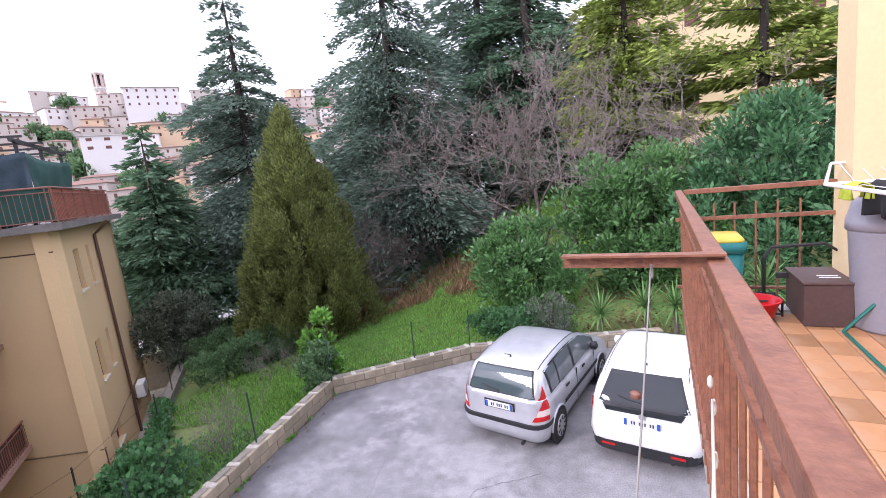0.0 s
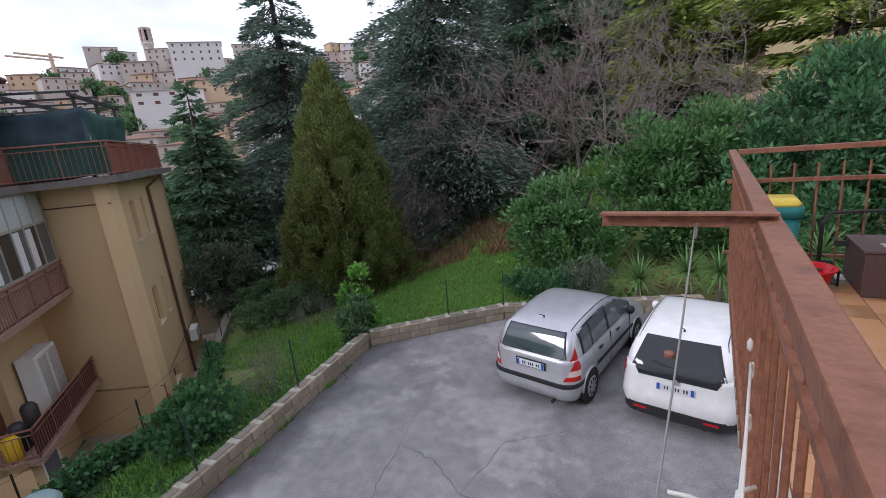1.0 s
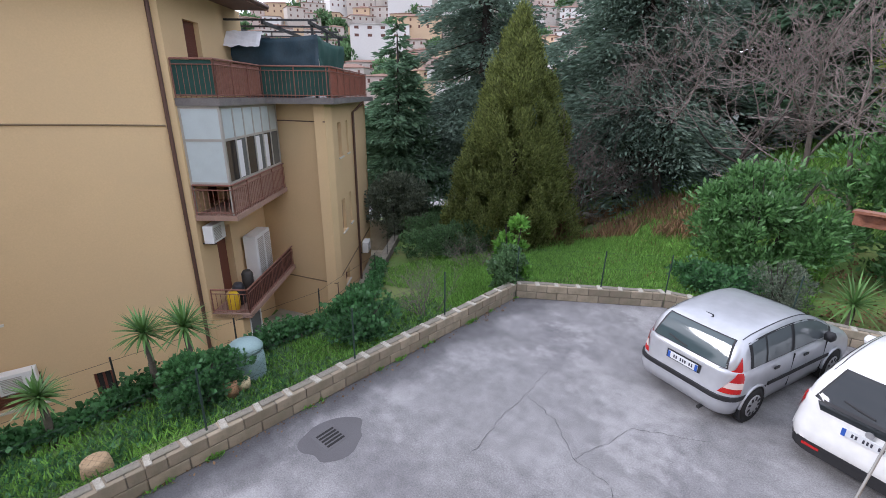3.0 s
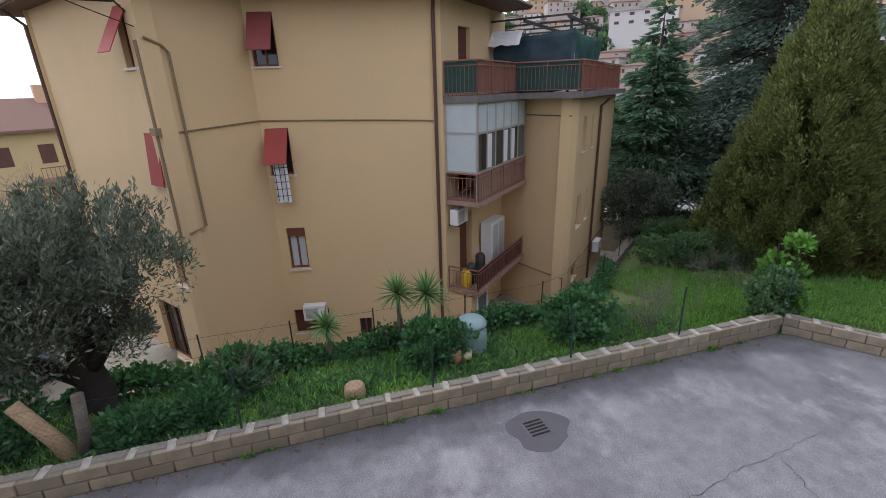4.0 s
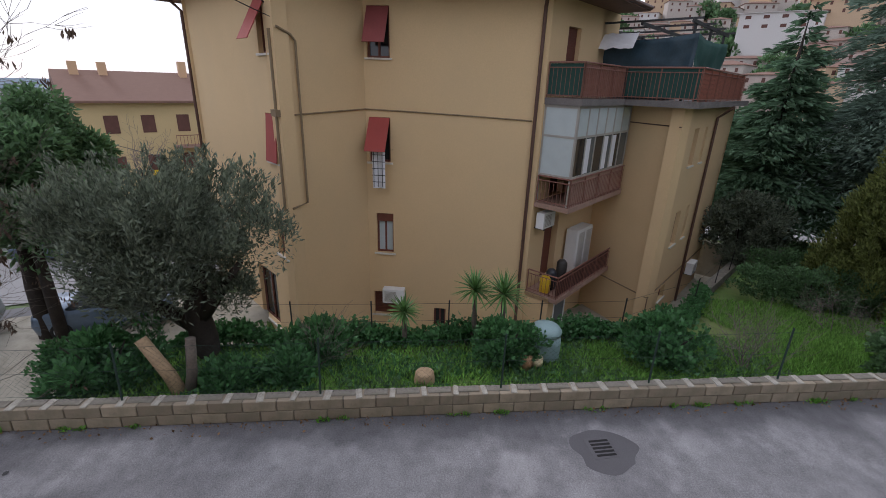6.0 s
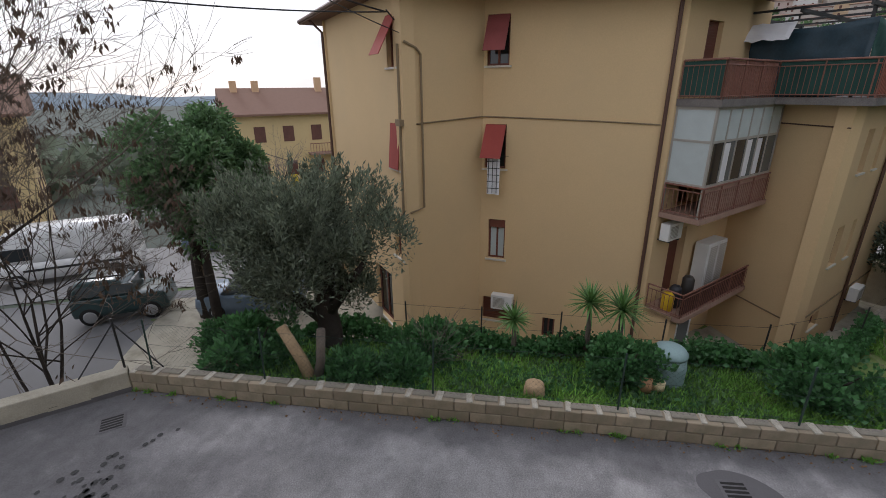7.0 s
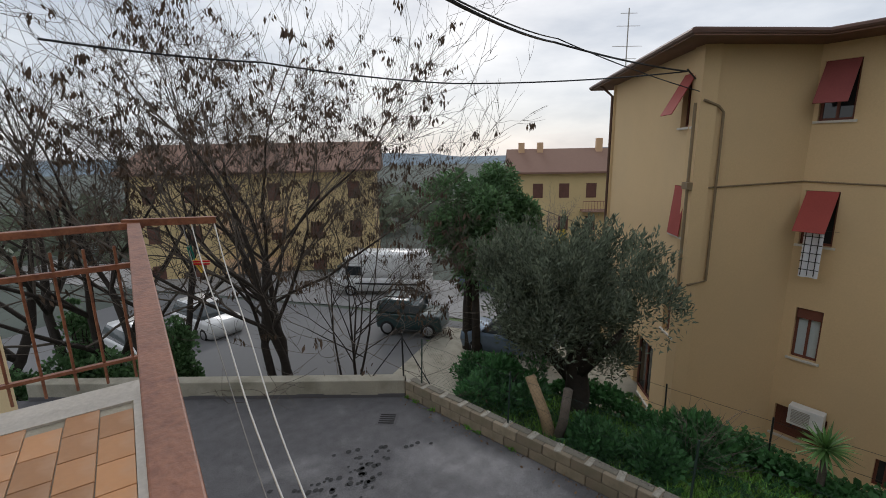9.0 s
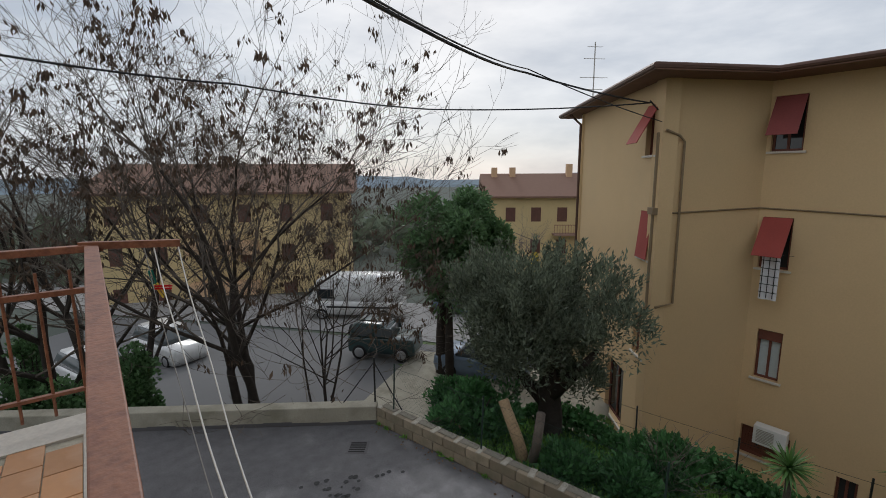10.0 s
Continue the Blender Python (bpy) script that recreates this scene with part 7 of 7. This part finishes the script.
for y in (-0.55, 0.55):
    for s in (1, -1):
        stick(rk, (s * 0.45, y, 0.012), (-s * 0.30, y, 0.95), 0.011, "green_steel", "leg")
for s in (1, -1):
    stick(rk, (s * 0.45, -0.55, 0.012), (s * 0.45, 0.55, 0.012), 0.011, "green_steel", "foot_bar")
part("top_frame", MB().tube([(-0.55, -0.6, 1.0), (0.55, -0.6, 1.0), (0.55, 0.6, 1.0), (-0.55, 0.6, 1.0), (-0.55, -0.6, 1.0)], 0.012, 6), M["white_steel"], rk)
part("wing", MB().tube([(-0.55, 0.6, 1.0), (-0.42, 1.0, 1.12), (0.42, 1.0, 1.12), (0.55, 0.6, 1.0)], 0.012, 6), M["white_steel"], rk)
for i in range(9):
    x = -0.44 + i * 0.11
    stick(rk, (x, -0.6, 1.0), (x, 0.6, 1.0), 0.003, "white_steel", "wire")
    stick(rk, (x * 0.9, 0.62, 1.005), (x * 0.85, 0.99, 1.115), 0.003, "white_steel", "wire")


def garment(x, y0, y1, drop, material, label, fold=0.05, seed=0.0):
    g = thing("garment", label, "laundry")
    g.matrix_basis = rk.matrix_basis
    def fn(u, v):
        t = (v - 0.5) * 2
        return (x + fold * (1 if t > 0 else -1) * min(1, abs(t) * 4) + 0.02 * math.sin(u * 11 + seed) * abs(t), y0 + (y1 - y0) * u, 1.012 - drop * abs(t) * (1 + 0.06 * math.sin(u * 7 + seed)))
    ob = part("cloth", patch_grid(fn, 14, 16), M[material], g, smooth=True)
    so = ob.modifiers.new("thickness", "SOLIDIFY")
    so.thickness = 0.006
    return g


garment(-0.33, 0.0, 0.5, 0.2, "black_cloth", "black clothes folded over the rack", seed=1)
garment(-0.1, 0.1, 0.55, 0.16, "black_cloth", "black clothes folded over the rack", seed=2)
garment(0.0, -0.55, 0.0, 0.62, "blue_cloth", "dark blue shirt hanging on the rack", seed=3)
garment(0.11, -0.5, 0.1, 0.5, "white_cloth", "white towel hanging on the rack", seed=4)
garment(-0.33, -0.3, -0.05, 0.42, "white_cloth", "white shirt hanging on the rack", seed=5)
garment(-0.44, 0.35, 0.5, 0.1, "lime_cloth", "small lime green cloth on the rack", seed=6)
# stone border, house wall and pillar at the north end
HWALL = thing("wall_house", "cream and peach plastered house wall beside the balcony", "wall", kind="structure")
HWALL.matrix_basis = bpose(0, 0, 0)
part("pillar", box((1.08, -0.35, -3.5), (1.36, 0.02, 3.4)), M["plaster_cream"], HWALL)
part("wall", box((1.36, -0.30, -3.5), (2.95, -0.06, 3.4)), M["plaster_low"], HWALL)
part("wall", box((2.9, -11.0, -3.5), (3.2, -0.3, 3.4)), M["plaster_cream"], HWALL)
part("wall_below", box((0.9, -11.0, -3.6), (2.9, -0.1, -0.26)), M["plaster_cream"], HWALL)
# iron arms and washing lines
def arm(a, b, z):
    t = thing("line_arm", "rust-brown iron arm carrying washing lines", "bracket")
    t.matrix_basis = LEAN
    d = (b - a).normalized()
    n = Vector((-d.y, d.x, 0)) * 0.02
    m = MB()
    pts = [(a - n), (b - n), (b + n), (a + n)]
    m.prism([(p.x, p.y) for p in pts], z, z + 0.006)
    m.prism([(p.x, p.y) for p in [a - n, b - n, b - n * 0.75, a - n * 0.75]], z - 0.035, z)
    part("angle_iron", m, M["rail"], t)
    return t


aN0, aN1 = Vector((1.04, 0.99, 0)), Vector((0.638, 1.046, 0))
aS0, aS1 = Vector((0.24, -4.07, 0)), Vector((-0.194, -3.79, 0))
arm(aN0, aN1, RAIL_Z + 0.012)
arm(aS0, aS1, RAIL_Z + 0.012)


def railpt(y, out, z):
    t = (y - RN0.y) / (RN1.y - RN0.y)
    p = RN0 + (RN1 - RN0) * t - OFFN * out
    return (p.x, p.y, z)


def washing_line(a, b, z, sag, r, material, label, wob=0.0):
    t = thing("washing_line", label, "rope")
    t.matrix_basis = LEAN
    pts = []
    z1 = z if z > RAIL_Z - 0.1 else RAIL_Z - 0.02
    for i in range(41):
        s = i / 40
        p = a + (b - a) * s
        pts.append((p.x + wob * math.sin(s * 23), p.y, z1 + (z - z1) * s - sag * 4 * s * (1 - s) + wob * math.sin(s * 37)))
    part("line", MB().tube(pts, r, 6), M[material], t, smooth=True)
    for e, ez in ((a, z1), (b, z)):
        knot = MB().lathe([(0.002, -0.02), (0.0045, -0.012), (0.005, 0.0), (0.004, 0.012), (0.002, 0.02)], (e.x, e.y, ez - 0.02), 8)
        part("knot", knot, M[material], t, smooth=True)
    return t


def mixp(a, b, s):
    return a + (b - a) * s


washing_line(mixp(aS0, aS1, 0.72), Vector(railpt(0.80, 0.005, 0)), RAIL_Z - 0.28, 0.42, 0.0032, "rope", "white nylon washing line strung outside the railing", 0.004)
washing_line(mixp(aS0, aS1, 0.97), Vector(railpt(0.72, 0.01, 0)), RAIL_Z - 0.36, 0.45, 0.0032, "rope", "white nylon washing line strung outside the railing", 0.004)
washing_line(mixp(aS0, aS1, 0.62), mixp(aN0, aN1, 0.42), RAIL_Z - 0.01, 0.9, 0.0022, "rope_grey", "thin grey wire with a rusty pulley", 0.002)
pul = thing("pulley", "small rusty pulley on the washing line", "pulley", tuple(LEAN @ Vector((0.80, 0.72, RAIL_Z - 0.24))))
part("wheel", MB().lathe([(0.004, -0.006), (0.012, -0.005), (0.009, 0), (0.012, 0.005), (0.004, 0.006)], sides=14), M["rail_n"], pul, smooth=True)
rp = thing("tied_rope", "white rope knotted to the balusters with loose ends", "rope")
rp.matrix_basis = LEAN


part("strand", MB().tube([railpt(0.60, 0.0, RAIL_Z - 0.49), railpt(0.585, 0.05, RAIL_Z - 0.50), railpt(0.58, 0.11, RAIL_Z - 0.485), railpt(0.57, 0.15, RAIL_Z - 0.48)], 0.0045, 6), M["rope"], rp, smooth=True)
part("strand", MB().tube([railpt(0.64, 0.0, RAIL_Z - 0.47), railpt(0.60, 0.03, RAIL_Z - 0.46), railpt(0.56, 0.04, RAIL_Z - 0.50), railpt(0.55, 0.0, RAIL_Z - 0.54)], 0.0045, 6), M["rope"], rp, smooth=True)
part("knot", MB().lathe([(0.002, -0.015), (0.006, -0.008), (0.006, 0.008), (0.002, 0.015)], railpt(0.8, 0.012, RAIL_Z - 0.24), 8), M["rope"], rp, smooth=True)
pegs = (((0.0, -3.70, -0.17), "green_steel", "green clothes peg"), ((-0.02, -3.66, -0.24), "yellow", "yellow clothes peg"), ((-0.03, -3.64, -0.22), "red", "red clothes peg"))
for i, (p, mt, lab) in enumerate(pegs):
    pg = thing("clothes_peg", lab + " clipped on the washing line", "clothes peg")
    pg.matrix_basis = LEAN @ Matrix.Translation((p[0], p[1], RAIL_Z + p[2])) @ Matrix.Rotation(radians((10, 25, 80)[i]), 4, "Y")
    part("jaw", box((-0.012, -0.006, -0.045), (-0.003, 0.006, 0.045)), M[mt], pg)
    part("jaw", box((0.003, -0.006, -0.045), (0.012, 0.006, 0.045)), M[mt], pg)
# overhead cables
def overhead(pts, r, label):
    t = thing("overhead_cable", label, "cable")
    out = []
    P = [Vector(p) for p in pts]
    for a, b in zip(P[:-1], P[1:]):
        for i in range(12):
            s = i / 12
            q = a + (b - a) * s
            out.append((q.x, q.y, q.z - 0.05 * (b - a).length * s * (1 - s)))
    out.append(tuple(P[-1]))
    part("cable", MB().tube(out, r, 6), M["cable"], t)


hookp = tuple(ma @ Vector((LA - 0.1, 0.35, 6.9)))
overhead([(3.3, -1.5, 6.05), (-3.01, -4.44, 6.68), (-7.60, -5.81, 7.14), hookp], 0.022, "thick black overhead cable running to the ochre building")
overhead([(3.3, -1.5, 6.09), (-3.03, -4.41, 6.70), (-7.62, -5.75, 7.20), tuple(ma @ Vector((LA + 0.1, 0.1, 6.4)))], 0.012, "thin black overhead cable running to the ochre building")
overhead([(-0.10, -9.15, 6.64), (-3.24, -9.27, 6.73), (-7.61, -8.48, 6.66), hookp], 0.018, "black overhead cable crossing before the trees")
overhead([(-20.5, -19.0, 3.5), tuple(ma @ Vector((LA - 2.6, 0.05, 1.9)))], 0.012, "pale cable from the street to the building")
ant = thing("aerial", "tall television aerial on the roof", "aerial", (-19.5, -9.3, EAVE_Z + 0.1))
part("mast", MB().tube([(0, 0, -0.2), (0, 0, 3.2)], 0.025, 6), M["alu"], ant)
for z, w_ in ((3.0, 0.5), (2.5, 0.7), (1.7, 0.9), (1.2, 0.6)):
    part("crossbar", MB().tube([(-w_ / 2, w_ / 2, z), (w_ / 2, -w_ / 2, z)], 0.012, 5), M["alu"], ant)

# ---- marks in the yard ----
def grate(name, label, pts_centre, turn):
    g = thing(name, label, "drain", (*pts_centre, 0.0), turn)
    part("frame", box((-0.20, -0.20, -0.02), (0.20, 0.20, 0.006)), M["asphalt_dark"], g)
    # near-black strips on top of the frame, shade of the openings as colour
    for i in range(5):
        part("slot", box((-0.15 + i * 0.068, -0.15, 0.006), (-0.112 + i * 0.068, 0.15, 0.009)), M["dark"], g)
    return g


grate("drain_grate", "square slotted drain set in dark patched asphalt", (-4.28, 2.16), 5)
grate("drain_grate", "square slotted drain in the yard corner", (-4.0, -7.1), 40)


ring_ = [(-4.25 + (0.40 + 0.10 * noise.noise((math.cos(q) * 1.5, math.sin(q) * 1.5, 4.0))) * math.cos(q), 2.16 + (0.50 + 0.14 * noise.noise((math.cos(q) * 1.5, math.sin(q) * 1.5, 9.0))) * math.sin(q)) for q in lin(0, 2 * math.pi * 39 / 40, 40)]
tagged(part("asphalt_patch", MB().prism(ring_, -0.02, 0.003), M["asphalt_dark"]), "dark patch of newer asphalt round the drain", "asphalt patch", kind="structure")


def crack(pts, seed):
    m = MB()
    P = [Vector((*p, 0)) for p in pts]
    line = []
    for a, b in zip(P[:-1], P[1:]):
        k = max(3, int((b - a).length / 0.08))
        for i in range(k):
            q = a + (b - a) * (i / k)
            line.append(q + Vector((noise.noise((q.x * 7, q.y * 7, seed)), noise.noise((q.x * 7, q.y * 7, seed + 5)), 0)) * 0.05)
    for i, (a, b) in enumerate(zip(line[:-1], line[1:])):
        n = Vector((-(b - a).y, (b - a).x, 0)).normalized() * 0.0032 * (0.5 + abs(noise.noise((i * 0.3, seed, 0))) * 1.6)
        m.face([(a - n) + Vector((0, 0, 0.008)), (b - n) + Vector((0, 0, 0.008)), (b + n) + Vector((0, 0, 0.008)), (a + n) + Vector((0, 0, 0.008))])
    tagged(part("crack", m, M["crack"]), "thin winding crack in the asphalt", "crack", kind="structure")


for i, c in enumerate(([(-2.6, 3.4), (-2.78, 4.4), (-2.85, 5.1), (-3.0, 6.2)], [(-2.85, 5.1), (-2.15, 4.9), (-1.54, 4.4), (-0.9, 4.3)], [(-0.9, 4.3), (-0.4, 3.2), (0.3, 2.6)], [(-1.5, -6.9), (0.2, -6.2), (2.0, -6.4)], [(-1.54, 4.4), (-1.2, 5.6), (-0.2, 6.2)])):
    crack(c, i * 3.7)
spots = MB()
for i in range(70):
    c = (-2.6 + rng.normal() * 0.55, -6.3 + rng.normal() * 0.22)
    r = 0.02 + 0.03 * rng.random()
    spots.face([(c[0] + r * math.cos(a) * (1 + 0.3 * rng.random()), c[1] + r * math.sin(a), 0.0085) for a in lin(0, 5.4, 7)])
tagged(part("oil_spots", spots, M["crack"]), "scattered dark oil spots on the asphalt", "stain", kind="stuff")
lp = []
for i in range(420):
    s = rng.random()
    a, b = (KP[1], KP[2]) if rng.random() < 0.5 else (KP[2], KP[3])
    q = a + (b - a) * s + Vector((0.03 + 0.25 * rng.random() ** 3, 0, 0))
    lp.append((q.x, q.y, 0.012))
lit = new("litter_leaves", leaf_mesh("litter_leaves", np.array(lp), np.tile(np.array([[0.0, 0, 0.15]]), (len(lp), 1)), 0.045, 0.03, M["dead_leaf"], 1.2))
tagged(lit, "dry leaves and moss along the foot of the wall", "litter", kind="stuff")
wt = []
for i in range(26):
    s = rng.random()
    a, b = (KP[1], KP[2]) if rng.random() < 0.6 else (KP[2], KP[3])
    q = a + (b - a) * s
    wt += [(q.x + 0.03 + rng.normal() * 0.02, q.y + rng.normal() * 0.05, 0.01) for k in range(22)]
wd_ = new("weeds", leaf_mesh("weeds", np.array(wt), np.tile(np.array([[0.2, 0, 0.8]]), (len(wt), 1)), 0.07, 0.025, M["ivy_bright"], 0.7))
tagged(wd_, "small weeds in the joint at the wall's foot", "weeds", kind="stuff")


# ---- pieces: blocks of the low wall and tiles of the balcony ----
def block_mesh(l, w, h, seed):
    b = bmesh.new()
    bmesh.ops.create_cube(b, size=1.0)
    bmesh.ops.scale(b, vec=(l, w, h), verts=b.verts)
    bmesh.ops.bevel(b, geom=list(b.edges), offset=0.008, segments=1, affect="EDGES")
    r = random.Random(seed)
    for v in b.verts:
        v.co += Vector((r.uniform(-1, 1), r.uniform(-1, 1), r.uniform(-1, 1))) * 0.0035
    me = bpy.data.meshes.new("block")
    b.to_mesh(me)
    b.free()
    me.materials.append(M["block"])
    return me


BLOCK = [block_mesh(0.482, KW, 0.170, s) for s in range(4)]
cap_mesh = [block_mesh(0.37, KW * 0.60, 0.02, s + 10) for s in range(3)]
pad_mesh = [block_mesh(0.085 + 0.015 * s, KW * 0.96, 0.024, s + 20) for s in range(3)]
for me in pad_mesh:
    me.materials.clear()
    me.materials.append(M["mortar_pale"])
for me in cap_mesh:
    me.materials.clear()
    me.materials.append(M["block_top"])
pr = random.Random(3)
for w_, m, L in KERBS[1:]:
    k = int(L / 0.5) + 1
    for course in (0, 1):
        for i in range(k + 1):
            x = i * 0.5 + (0.25 if course == 0 else 0.0)
            x0, x1 = max(0.0, x - 0.245), min(L, x + 0.245)
            if x1 - x0 < 0.1:
                continue
            ob = new("block", BLOCK[pr.randrange(4)])
            ob.parent = w_
            ob.matrix_basis = m @ Matrix.Translation(((x0 + x1) / 2, KW / 2 + pr.uniform(-0.004, 0.004), 0.088 + course * 0.186)) @ Matrix.Diagonal(((x1 - x0) / 0.49, 1, 1, 1))
    for i in range(k):
        ob = new("mortar_pad", pad_mesh[pr.randrange(3)])
        ob.parent = w_
        ob.matrix_basis = m @ Matrix.Translation((min(L - 0.06, max(0.06, i * 0.5 + pr.uniform(-0.02, 0.02))), KW / 2, KH - 0.006 + pr.uniform(-0.004, 0.006))) @ Matrix.Rotation(pr.uniform(-0.15, 0.15), 4, "Z")
        x = i * 0.5 + 0.25
        if x > L - 0.2:
            continue
        ob = new("capping", cap_mesh[pr.randrange(3)])
        ob.parent = w_
        ob.matrix_basis = m @ Matrix.Translation((x, KW / 2 + 0.03, KH - 0.004 + pr.uniform(-0.004, 0.004))) @ Matrix.Rotation(pr.uniform(-0.03, 0.03), 4, "Z")

TL, TW = 0.235, 0.155
tb_ = bmesh.new()
bmesh.ops.create_cube(tb_, size=1.0)
bmesh.ops.scale(tb_, vec=(TL - 0.006, TW - 0.006, 0.012), verts=tb_.verts)
bmesh.ops.bevel(tb_, geom=[e for e in tb_.edges if all(v.co.z > 0 for v in e.verts)], offset=0.002, segments=1, affect="EDGES")
tile_me = bpy.data.meshes.new("tile")
tb_.to_mesh(tile_me)
tb_.free()
tile_me.materials.append(M["tile"])
stuff_tiles = MB()
count = 0
for a, b, n in ((RN1, RN0, OFFN), (RN0, RS1, OFFS)):
    d = (b - a).normalized()
    L = (b - a).length
    for c in range(17):
        for i in range(int(L / TL) + 2):
            u = (i + 0.5) * TL + (TL / 2 if c % 2 else 0) - TL * 0.5
            if u < 0.18 or (n == OFFN and u > L - 0.05) or (n == OFFS and (u > L - 0.28 or u < 0.1)):
                continue
            v = 0.17 + (c + 0.5) * TW
            p = a + d * u + n * v
            m = Matrix(((d.x, n.x, 0, p.x), (d.y, n.y, 0, p.y), (0, 0, 1, FLOOR_Z - 0.007), (0, 0, 0, 1)))
            near = (n == OFFN and u < 2.9 and c < 13) or (n == OFFS and u > 1.0 and c < 6)
            if near and count < 300:
                count += 1
                ob = new("tile", tile_me)
                ob.parent = balcony
                ob.matrix_basis = m @ Matrix.Rotation(pr.uniform(-0.006, 0.006), 4, "Z")
            else:
                stuff_tiles.box((-TL / 2 + 0.003, -TW / 2 + 0.003, -0.006), (TL / 2 - 0.003, TW / 2 - 0.003, 0.006), m)
st_ = part("tiles", stuff_tiles, M["tile"], balcony)
tagged(st_, kind="stuff")
for a, b, n in ((RN1, RN0, OFFN), (RN0, RS1, OFFS)):
    part("border", channel(a, b, FLOOR_Z + 0.002, 0.115, 0.014, n, 0.055), M["stone"], balcony, "pale stone border")
part("border", channel(RS1, RS1 + OFFS * 2.8, FLOOR_Z + 0.003, 0.26, 0.014, Vector((-OFFS.y, OFFS.x, 0)), 0.0), M["stone"], balcony, "pale stone border")
part("border", channel(RN1 + OFFN * 0.16, RN1 + OFFN * 2.8, FLOOR_Z + 0.003, 0.16, 0.014, Vector((-OFFN.y, OFFN.x, 0)), -0.16), M["stone"], balcony, "pale stone border")
